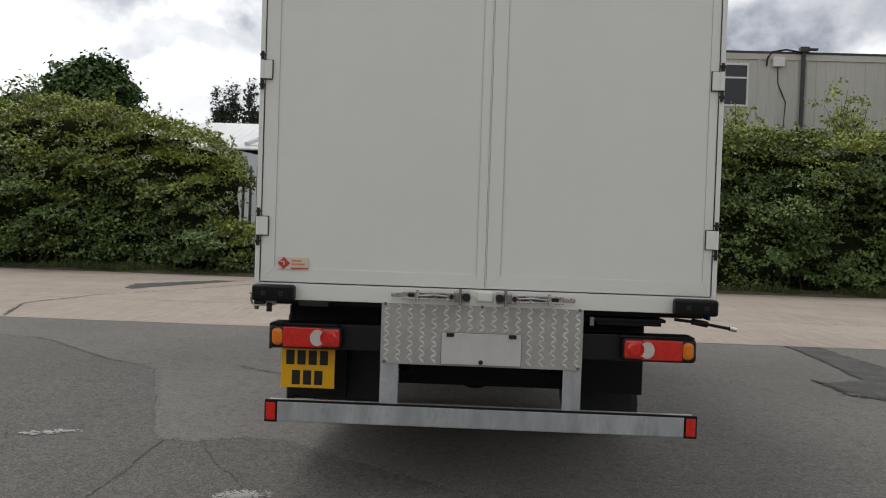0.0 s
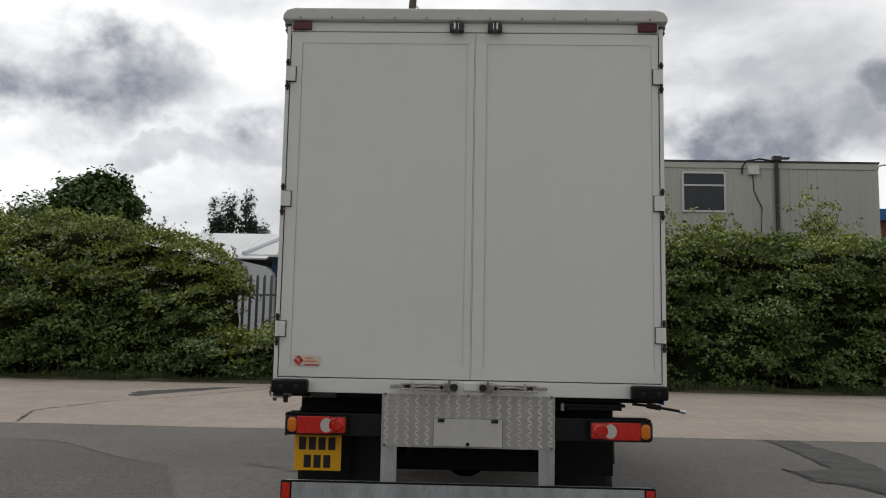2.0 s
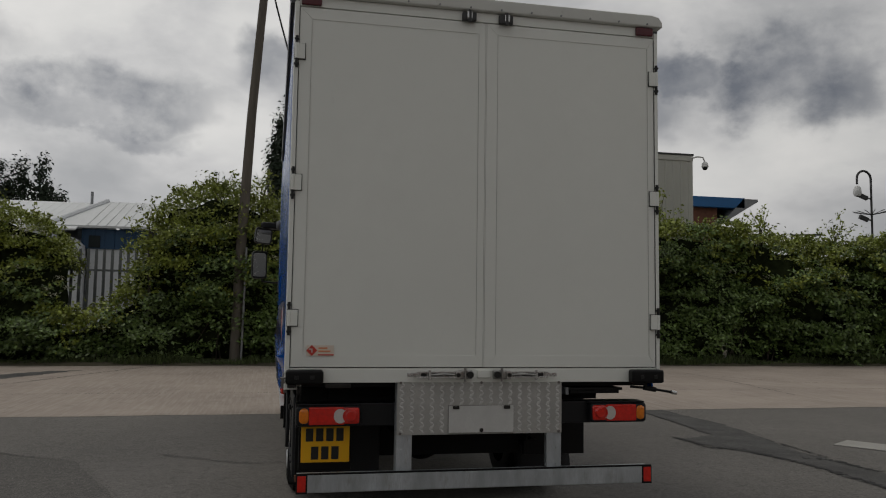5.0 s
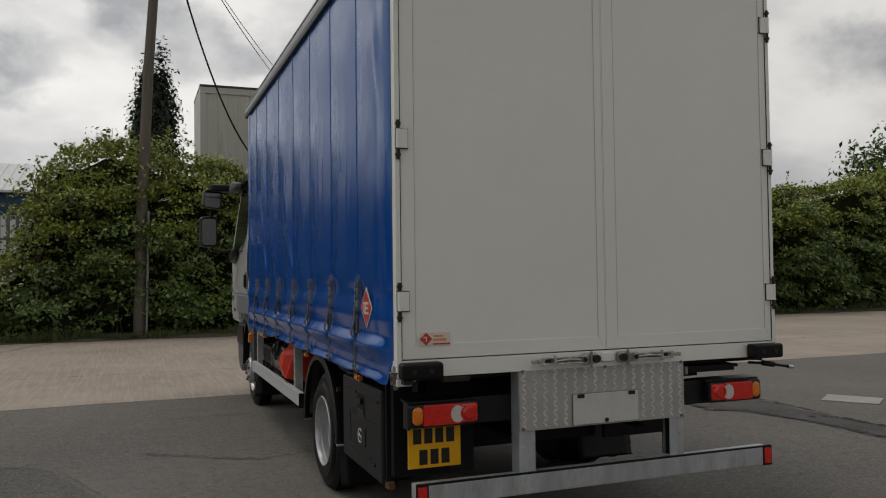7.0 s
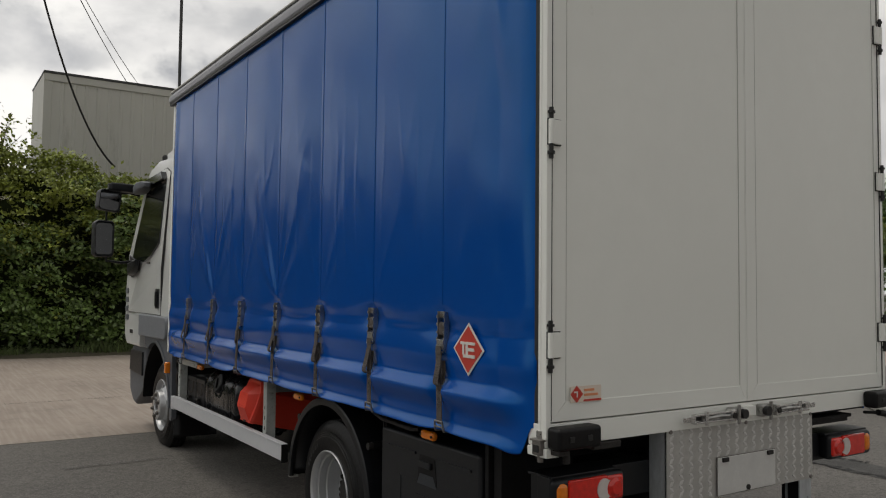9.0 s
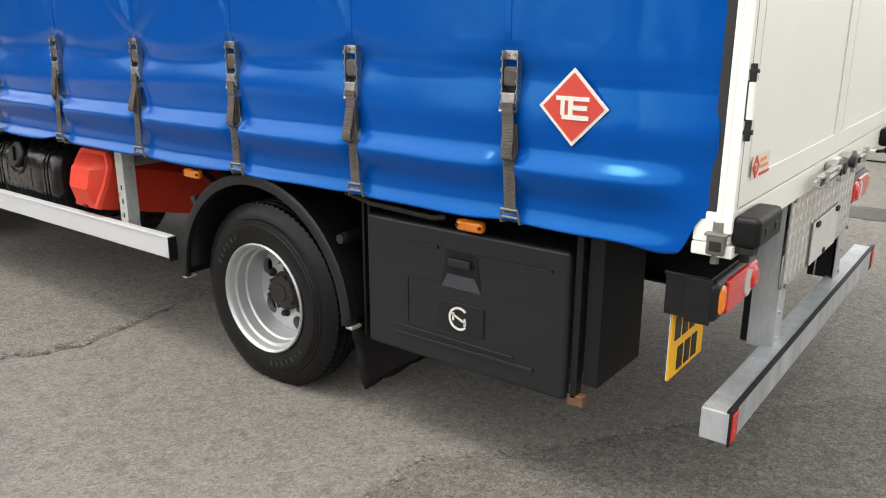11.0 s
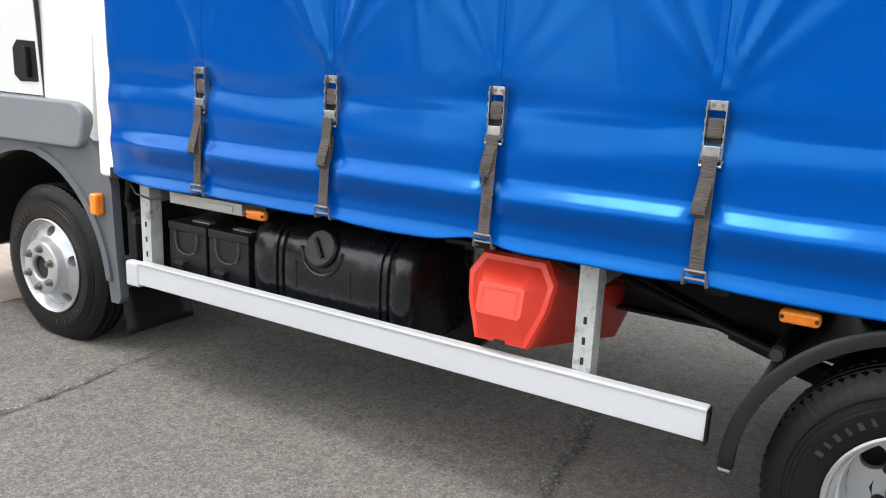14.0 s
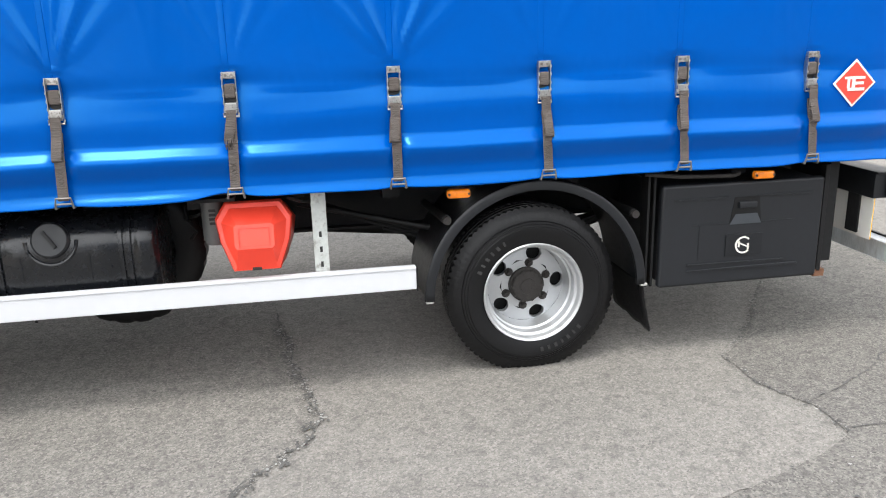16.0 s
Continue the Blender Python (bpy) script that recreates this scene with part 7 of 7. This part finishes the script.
sapling(10.3, 18.8, 4.3, 1.5, 2, 520)
sapling(10.9, 19.2, 4.2, 1.3, 3, 420)
sapling(5.9, 18.9, 4.2, 1.3, 4, 300)
sapling(14.4, 18.6, 4.2, 0.9, 5)
sapling(17.2, 18.6, 3.8, 1.1, 6)
sapling(-2.9, 18.9, 4.6, 0.9, 7)
sapling(-1.6, 18.9, 4.6, 0.9, 8)
sapling(-4.6, 18.4, 3.4, 0.9, 9, 160)


def grass_strip():
    rng = np.random.default_rng(77)
    n = 26000
    x = rng.uniform(-26, 30, n)
    y = 17.3 + rng.exponential(0.28, n)
    tuft = 0.5 + 0.5 * np.sin(x * 1.9) * np.sin(x * 0.73 + 1)
    h = rng.uniform(0.06, 0.30, n) * (0.5 + tuft)
    a = rng.uniform(0, 6.28, n)
    lean = rng.normal(0, 0.10, (n, 2))
    w = 0.012
    p0 = np.stack([x - w * np.cos(a), y - w * np.sin(a), np.full(n, 0.02)], 1)
    p1 = np.stack([x + w * np.cos(a), y + w * np.sin(a), np.full(n, 0.02)], 1)
    p2 = np.stack([x + lean[:, 0], y + lean[:, 1], h], 1)
    v = np.stack([p0, p1, p2], 1).reshape(-1, 3)
    tagged(cloud("grass", v, np.arange(3 * n).reshape(-1, 3), M_GRASS), "rough grass and weeds along the verge", "grass")


grass_strip()

# palisade fence in the gap
fence = thing("palisade_fence", (-6.4, 20.2, 0.1), "grey steel palisade fence with pointed pales", "fence")
for z in (0.7, 2.55):
    bm = B()
    box(bm, -9.6, -3.2, 20.22, 20.27, z, z + 0.06, 0.004)
    part("fence_rail", bm, M_FENCE, fence)
for i in range(29):
    x = -9.5 + i * 0.222
    bm = B()
    prism(bm, [(x - 0.042, 0.2), (x + 0.042, 0.2), (x + 0.042, 3.12), (x + 0.02, 3.22), (x, 3.12 + 0.06), (x - 0.02, 3.22), (x - 0.042, 3.12)], "y", 20.19, 20.215)
    part("pale", bm, M_FENCE, fence, smooth=0)

# timber pole with cables
pole = thing("utility_pole", (-2.26, 18.0, 0), "weathered timber utility pole with cables", "pole")
bm = B()
tube(bm, [(-2.26, 18.0, -0.05), (-2.20, 18.0, 3.0), (-2.02, 18.0, 7.0), (-1.72, 18.0, 11.5)], 0.13, 14, [0.15, 0.145, 0.13, 0.11])
part("timber_post", bm, M_POLE, pole)
bm = B()
cyl(bm, (-2.08, 17.82, 0.1), (-2.03, 17.82, 3.2), 0.03, seg=8)
part("cable_guard", bm, M_STEEL, pole, "grey steel cable guard")


def sag(a, b, drop, n=16):
    a, b = Vector(a), Vector(b)
    return [a.lerp(b, i / n) - Vector((0, 0, drop * 4 * (i / n) * (1 - i / n))) for i in range(n + 1)]


for b, drop, r in (((1.45, 21.95, 5.0), 1.2, 0.028), ((12.0, 60, 14.0), 1.0, 0.018), ((14.5, 62, 14.5), 1.6, 0.014)):
    bm = B()
    tube(bm, sag((-1.72, 18.0, 11.3), b, drop), r, 6)
    part("cable", bm, M_WIRE, pole, "sagging black cable")


def tree(label, x, y, trunk_h, crown, seed, n_clumps, per, leaf, material, clump=0.55, name="tree", lean=0.0, tall=0.55):
    """crown: centre height, half width, half height."""
    rng = np.random.default_rng(seed)
    r = random.Random(seed)
    cz, cw, ch = crown
    ob = thing(name, (x, y, 0), label, "tree", "trees behind the hedge")
    bm = B()
    tube(bm, [(x, y, 0), (x + lean * 0.3, y, trunk_h * 0.5), (x + lean, y, cz + ch * 0.4)], 0.2, 9, [cw * 0.10, cw * 0.075, 0.03])
    for k in range(14):
        a, zz = r.uniform(0, 6.28), r.uniform(trunk_h * 0.7, cz + ch * 0.3)
        l = cw * r.uniform(0.5, 0.95)
        tube(bm, [(x, y, zz), (x + l * 0.5 * math.cos(a), y + l * 0.5 * math.sin(a), zz + l * 0.35), (x + l * math.cos(a), y + l * math.sin(a), zz + l * 0.6)], 0.05, 6, [cw * 0.035, cw * 0.02, 0.01])
    part("trunk", bm, M_BARK, ob)
    u = rng.normal(0, 1, (n_clumps, 3))
    u /= np.linalg.norm(u, axis=1)[:, None]
    rad = rng.uniform(0.35, 1.0, n_clumps) ** 0.5
    lump = 1 + 0.22 * np.sin(u[:, 0] * 5 + seed) * np.sin(u[:, 2] * 6 + u[:, 1] * 4)
    c = u * (rad * lump)[:, None] * np.array([cw, cw, ch]) + np.array([x + lean * 0.7, y, cz])
    p = np.repeat(c, per, 0) + rng.normal(0, 1, (n_clumps * per, 3)) * np.array([clump, clump, clump * tall])
    out = (p - np.array([x, y, cz])) / np.array([cw, cw, ch]) + np.array([0, 0, 0.6])
    v, f = leaves(rng, p, out, leaf)
    cloud("crown", v, f, material, ob, "uneven leafy crown")
    return ob


tree("round-crowned green broadleaf tree", -17.4, 31.5, 3.5, (6.4, 1.95, 2.15), 3, 300, 90, 0.125, M_LEAFDARK, 0.27)
tree("olive green tree beyond the hedge", -21.3, 33.0, 3.0, (5.6, 2.3, 2.0), 4, 200, 50, 0.12, M_LEAF, 0.4)
tree("olive green tree beyond the hedge", -26.5, 36.0, 3.0, (5.2, 2.8, 2.2), 6, 200, 50, 0.12, M_LEAF, 0.4)
for k, (x, h, w) in enumerate(((-37.8, 20.0, 1.5), (-35.8, 21.8, 1.7), (-33.2, 21.2, 1.6), (-31.0, 17.8, 1.5))):
    tree("tall dark poplar far beyond the sheds", x, 112, 3, (h * 0.55, w, h * 0.47), 50 + k, 130, 40, 0.24, M_CONIFER, 0.34, lean=0.6, tall=1.9)
for k, (x, h, w) in enumerate(((0.3, 31.0, 2.8),)):
    tree("tall dark poplar behind the pole", x, 110, 2, (h * 0.54, w, h * 0.48), 60 + k, 420, 50, 0.28, M_CONIFER, 0.6, tall=1.3)
tree("dark leafy tree by the road bend", 40.0, 27.0, 3, (5.5, 5.0, 4.0), 71, 300, 60, 0.16, M_LEAFDARK, 0.6)
tree("dark leafy tree by the road bend", 50.0, 30.0, 3, (6.5, 5.5, 4.5), 72, 300, 60, 0.16, M_LEAFDARK, 0.6)
tree("dark leafy tree by the road bend", 60.0, 26.0, 3, (6.0, 5.5, 4.5), 75, 300, 60, 0.16, M_LEAFDARK, 0.6)
tree("dark conifer beside the mast", 46.5, 47.0, 2, (4.6, 2.2, 3.6), 73, 160, 50, 0.16, M_CONIFER, 0.4)

# ---- cabin block ----
cabin = thing("portable_cabin_block", (6.75, 23.5, 0), "two-storey grey-beige clad portable cabin block", "building")
X0, X1, YF, YB, ZT = -0.40, 13.85, 22.0, 24.6, 7.45
bm = B()
box(bm, X0, X1, YF, YB, 0.0, ZT)
wall = part("wall", bm, M_CLAD, cabin, smooth=0)
for i in range(46):
    x = X0 + 0.12 + i * (X1 - X0 - 0.24) / 45
    spans = ((3.4, 5.68), (7.15, ZT - 0.22)) if 7.2 < x < 8.85 else ((3.4, ZT - 0.22),)
    for a, b in spans:
        bm = B()
        prism(bm, [(x - 0.05, YF + 0.001), (x - 0.03, YF - 0.022), (x + 0.03, YF - 0.022), (x + 0.05, YF + 0.001)], "z", a, b)
        part("cladding_rib", bm, M_CLAD, wall, smooth=0)
bm = B()
box(bm, X0 - 0.06, X1 + 0.06, YF - 0.06, YB + 0.06, ZT, ZT + 0.07, 0.01)
part("roof", bm, M_DARKTRIM, cabin, "thin dark roof edge")
bm = B()
box(bm, X0 - 0.03, X1 + 0.03, YF - 0.04, YF, ZT - 0.20, ZT, 0.005)
box(bm, X0 - 0.05, X0 + 0.10, YF - 0.03, YB, 0.0, ZT, 0.01)
box(bm, X1 - 0.10, X1 + 0.02, YF - 0.03, YB, 0.0, ZT, 0.01)
part("corner_trim", bm, M_CLAD, cabin)
bm = B()
for a in ((7.28, 8.75, 5.72, 5.79), (7.28, 8.75, 7.05, 7.12), (7.28, 8.75, 6.62, 6.68)):
    box(bm, a[0], a[1], YF - 0.05, YF + 0.02, a[2], a[3], 0.006)
for x in (7.28, 8.69):
    box(bm, x, x + 0.06, YF - 0.049, YF + 0.02, 5.72, 7.12, 0.006)
win = part("window", bm, M_UPVC, cabin, "white framed upper-floor window")
for z0, z1 in ((5.79, 6.62), (6.68, 7.05)):
    bm = B()
    box(bm, 7.34, 8.69, YF - 0.024, YF - 0.012, z0, z1)
    part("pane", bm, M_WINDOW, win)
bm = B()
cyl(bm, (10.44, YF - 0.10, 0.3), (10.44, YF - 0.10, 7.55), 0.065, seg=14)
box(bm, 10.30, 10.58, YF - 0.22, YF - 0.02, 7.50, 7.66, 0.01)
box(bm, 10.58, 10.86, YF - 0.2, YF - 0.05, 7.56, 7.62, 0.01)
part("downpipe", bm, M_DARKTRIM, cabin, "black downpipe")
bm = B()
box(bm, 9.48, 9.84, YF - 0.16, YF, 7.02, 7.32, 0.02)
unit = part("wall_box", bm, M_UPVC, cabin, "white service box on the wall")
bm = B()
tube(bm, [(10.4, YF - 0.06, 7.5), (9.9, YF - 0.06, 7.58), (9.45, YF - 0.05, 7.50), (9.32, YF - 0.05, 7.30), (9.30, YF - 0.04, 7.05)], 0.03, 7)
tube(bm, [(9.66, YF - 0.04, 7.02), (9.68, YF - 0.03, 6.5), (9.95, YF - 0.03, 5.9), (9.9, YF - 0.03, 5.0)], 0.018, 6)
part("loose_cable", bm, M_WIRE, cabin)
bm = B()
tube(bm, [(13.80, YF - 0.05, 7.36), (14.05, YF - 0.08, 7.42), (14.25, YF - 0.10, 7.40), (14.33, YF - 0.10, 7.22)], 0.03, 8)
lathe(bm, [(0.05, 0.2), (0.11, 0.14), (0.13, 0.02), (0.12, 0.0)], (14.33, YF - 0.10, 7.04), (0, 0, 1), 18)
cam_arm = part("dome_camera", bm, M_UPVC, cabin, "white dome camera on a swan-neck arm")
bm = B()
bmesh.ops.create_uvsphere(bm, u_segments=16, v_segments=10, radius=0.105, matrix=Matrix.Translation((14.33, YF - 0.10, 7.03)))
part("dome", bm, M_GLASS, cam_arm)
bm = B()
cyl(bm, (3.75, 24.0, 7.5), (3.75, 24.0, 11.2), 0.05, seg=10)
box(bm, 3.55, 3.75, 23.9, 24.0, 11.0, 11.12, 0.01)
box(bm, 3.75, 3.95, 23.95, 24.05, 11.15, 11.22, 0.01)
part("roof_mast", bm, M_DARKTRIM, cabin, "thin dark roof mast")
bm = B()
box(bm, 13.87, 14.12, 22.6, 22.9, 5.9, 6.15, 0.02, turn=Matrix.Rotation(radians(25), 4, "Y"))
part("flood_lamp", bm, M_INK, cabin)

# brick building with blue roof edge
brick = thing("brick_building", (21.5, 42, 0), "brown brick building with a blue roof edge", "building")
bm = B()
box(bm, 14.0, 25.7, 40.0, 48.0, 0, 8.3)
part("wall", bm, M_BRICK, brick, smooth=0)
bm = B()
box(bm, 13.8, 27.4, 39.6, 48.4, 8.3, 8.95, 0.03)
part("roof_edge", bm, M_BLUEMETAL, brick, "blue metal fascia")
bm = B()
prism(bm, [(25.7, 7.2), (28.3, 8.75), (28.3, 8.9), (27.3, 8.9)], "y", 39.6, 48.4)
part("canopy", bm, M_STEEL, brick)
bm = B()
box(bm, 25.72, 28.4, 41, 46, 0, 4.3)
part("annexe", bm, M_BRICK, brick, smooth=0)
low = thing("flat_roofed_unit", (34, 50, 0), "low flat-roofed unit with a dark roof edge", "building")
bm = B()
box(bm, 26.0, 48.0, 46.0, 56.0, 0, 4.6)
part("wall", bm, M_SHEDWALL, low, smooth=0)
bm = B()
box(bm, 25.8, 48.2, 45.8, 56.2, 4.6, 5.35, 0.02)
part("roof_edge", bm, M_DARKTRIM, low)
lampost = thing("street_lamp", (33.8, 44, 0), "slim dark street lamp with a flat arm", "lamp")
bm = B()
tube(bm, [(33.8, 44, 0), (33.8, 44, 7.25)], 0.08, 10)
part("column", bm, M_DARKTRIM, lampost)
bm = B()
box(bm, 33.75, 36.2, 43.93, 44.07, 7.25, 7.38, 0.02, turn=Matrix.Rotation(radians(-3), 4, "Y"))
part("lantern", bm, M_DARKTRIM, lampost)
mast = thing("camera_mast", (39.0, 42.5, 0), "grey steel camera mast with a hooked top", "mast")
bm = B()
tube(bm, [(39.0, 42.5, 0), (39.0, 42.5, 11.2)] + [(39.0 - 0.55 + 0.55 * math.cos(radians(a)), 42.5, 11.2 + 0.55 * math.sin(radians(a))) for a in range(15, 181, 15)] + [(37.9, 42.5, 10.8)], 0.08, 10)
part("column", bm, M_DARKTRIM, mast)
bm = B()
lathe(bm, [(0.08, 0.5), (0.24, 0.35), (0.28, 0.0), (0.2, -0.22), (0.001, -0.3)], (37.9, 42.5, 10.2), (0, 0, 1), 16)
part("dome_camera", bm, M_UPVC, mast, "white dome camera")
bm = B()
for z in (8.3, 9.8, 5.9):
    box(bm, 38.0, 38.7, 42.4, 42.6, z, z + 0.3, 0.03, turn=Matrix.Rotation(radians(20), 4, "Y"))
    cyl(bm, (38.6, 42.5, z + 0.1), (39.0, 42.5, z), 0.05, seg=8)
part("bullet_camera", bm, M_DARKTRIM, mast)
bm = B()
for a in range(0, 360, 30):
    cyl(bm, (39.0, 42.5, 8.7), (39.0 + 1.2 * math.cos(radians(a)), 42.5 + 1.2 * math.sin(radians(a)), 8.95), 0.025, seg=5)
part("anti_climb_spikes", bm, M_DARKTRIM, mast)

# sheds beyond the fence
shed2 = thing("industrial_shed", (-30, 59, 0), "low shed with pale sheet roof and white wall", "building")
bm = B()
prism(bm, [(-48.0, 0), (-13.2, 0), (-13.2, 5.5), (-13.7, 5.95), (-16.0, 6.42), (-48, 6.42)], "y", 48.9, 66)
part("wall", bm, M_SHEDWALL, shed2, smooth=0)
bm = B()
prism(bm, [(48.8, 6.40), (57.2, 9.12), (66.4, 6.42), (66.4, 6.52), (57.2, 9.22), (48.8, 6.50)], "x", -48.4, -13.6)
roof = part("roof", bm, M_SHEDROOF, shed2, "pale ribbed sheet roof")
for i in range(60):
    bm = B()
    x = -48.2 + i * 0.57
    prism(bm, [(48.8, 6.50), (57.2, 9.222), (57.2, 9.235), (48.8, 6.515)], "x", x, x + 0.04)
    part("roof_rib", bm, M_SHEDROOF, roof)
bm = B()
cyl(bm, (-14.4, 56.8, 8.9), (-14.4, 56.8, 10.0), 0.10, seg=10)
part("flue", bm, M_STEEL, shed2, "short steel flue")
shed = thing("industrial_shed", (-4, 56, 0), "low shed with pale sheet roof and dark blue cladding", "building")
bm = B()
box(bm, -13.1, 6.0, 50, 64, 0, 5.35)
part("wall", bm, M_SHEDWALL, shed, smooth=0)
bm = B()
box(bm, -13.45, 6.05, 49.9, 64, 5.35, 6.62)
part("cladding_band", bm, M_BLUEWALL, shed, "dark blue cladding under the eaves", smooth=0)
for i in range(32):
    bm = B()
    x = -13.3 + i * 0.6
    box(bm, x, x + 0.06, 49.86, 49.91, 5.4, 6.6)
    part("cladding_rib", bm, M_BLUEWALL, shed, smooth=0)
bm = B()
low_, high_ = [[bm.verts.new((x, y, z + h)) for x, y, z in ((-15.3, 49.5, 6.66), (6.4, 49.5, 6.66), (6.4, 57.0, 9.18), (-13.3, 57.0, 9.18))] for h in (0.0, 0.15)]
for a, b in zip(range(4), (1, 2, 3, 0)):
    bm.faces.new((low_[a], low_[b], high_[b], high_[a]))
bm.faces.new(high_)
bm.faces.new(low_[::-1])
roof = part("roof", bm, M_SHEDROOF, shed, "pale ribbed sheet roof", smooth=0)
bm = B()
prism(bm, [(57.0, 9.15), (64.4, 6.6), (64.4, 6.75), (57.0, 9.32)], "x", -13.2, 6.4)
part("back_roof", bm, M_SHEDROOF, shed, smooth=0)
for i in range(34):
    bm = B()
    x = -13.1 + i * 0.57
    prism(bm, [(49.45, 6.815), (57.0, 9.335), (57.0, 9.365), (49.45, 6.85)], "x", x, x + 0.05)
    part("roof_rib", bm, M_SHEDROOF, roof)
bm = B()
tube(bm, [(-15.35, 49.45, 6.86), (-13.35, 57.0, 9.40)], 0.17, 6)
part("verge_capping", bm, M_SHEDWALL, shed)
bm = B()
box(bm, -13.0, -12.3, 49.84, 49.9, 5.42, 6.2)
part("window", bm, M_WINDOW, shed)

# pylon far to one side
pylon = thing("pylon", (135, 78, 0), "tall lattice steel electricity pylon", "pylon")
bm = B()
px, py = 132.0, 80.0
lv = [(0, 9.0), (20, 6.8), (34, 5.0), (44, 4.0), (52, 3.4), (60, 3.1), (68, 2.9), (76, 2.6), (88, 0.4)]
for (z0, w0), (z1, w1) in zip(lv, lv[1:]):
    for a, b in ((-1, -1), (1, -1), (1, 1), (-1, 1)):
        cyl(bm, (px + a * w0, py + b * w0, z0), (px + a * w1, py + b * w1, z1), 0.17, seg=5)
    for (a, b), (c, d) in (((-1, -1), (1, -1)), ((1, -1), (1, 1)), ((1, 1), (-1, 1)), ((-1, 1), (-1, -1))):
        cyl(bm, (px + a * w0, py + b * w0, z0), (px + c * w1, py + d * w1, z1), 0.08, seg=4)
        cyl(bm, (px + c * w0, py + d * w0, z0), (px + a * w1, py + b * w1, z1), 0.08, seg=4)
        cyl(bm, (px + a * w1, py + b * w1, z1), (px + c * w1, py + d * w1, z1), 0.07, seg=4)
part("lattice_tower", bm, M_PYLON, pylon)
for z, l in ((58, 13.0), (68, 15.0), (77, 11.0)):
    bm = B()
    for s in (-1, 1):
        for o in (-1, 1):
            cyl(bm, (px + o * 1.0, py, z), (px + s * l * 0.78, py - s * l * 0.62, z + 0.6), 0.10, seg=4)
        cyl(bm, (px, py, z + 2.0), (px + s * l * 0.78, py - s * l * 0.62, z + 0.6), 0.10, seg=4)
        cyl(bm, (px + s * l * 0.78, py - s * l * 0.62, z + 0.6), (px + s * l * 0.78, py - s * l * 0.62, z - 1.6), 0.12, seg=5)
    part("cross_arm", bm, M_PYLON, pylon)

# raised pavement at the bend
line = [(7.0 - 0.05 * k, 2.4 - k * 0.9) for k in range(12, 0, -1)] + [(7.0, 2.6), (7.4, 3.3), (8.2, 4.0), (9.4, 4.8), (10.6, 5.5), (12.2, 6.2), (15, 7.0), (19, 7.8), (26, 8.6), (34, 9.2)]
pave = thing("kerbed_pavement", (14, 2, 0), "raised asphalt pavement with worn concrete kerbs", "pavement")
tagged(pave, kind="structure")
bm = B()
f = bm.faces.new([bm.verts.new((x + 0.12, y - 0.06, 0.11)) for x, y in line] + [bm.verts.new(p) for p in ((60, 9, 0.11), (60, -12, 0.11))])
bmesh.ops.triangulate(bm, faces=[f])
part("pavement", bm, M_PATCH, pave)
for (x0, y0), (x1, y1) in zip(line, line[1:]):
    d = Vector((x1 - x0, y1 - y0)).normalized()
    nx, ny = d.y * 0.13, -d.x * 0.13
    bm = B()
    e = 0.006
    prism(bm, [(x0 + d.x * e, y0 + d.y * e), (x1 - d.x * e, y1 - d.y * e), (x1 - d.x * e + nx, y1 - d.y * e + ny), (x0 + d.x * e + nx, y0 + d.y * e + ny)], "z", 0.0, 0.115, 0.012)
    part("kerb_stone", bm, M_KERB, pave)

# unseen backdrops behind the walk; the west one darkens the curtain's reflection
bm = B()
box(bm, -42, -41.6, -60, 16, 0, 7.5)
solid("backdrop_west", bm, M_BLUEWALL, "unseen dark backdrop added for the curtain to reflect", "wall", "structure", smooth=0)
bm = B()
box(bm, -42, 60, -40.4, -40, 0, 6.0)
solid("backdrop_south", bm, M_BRICK, "unseen plain brick backdrop added behind the yard", "wall", "structure", smooth=0)
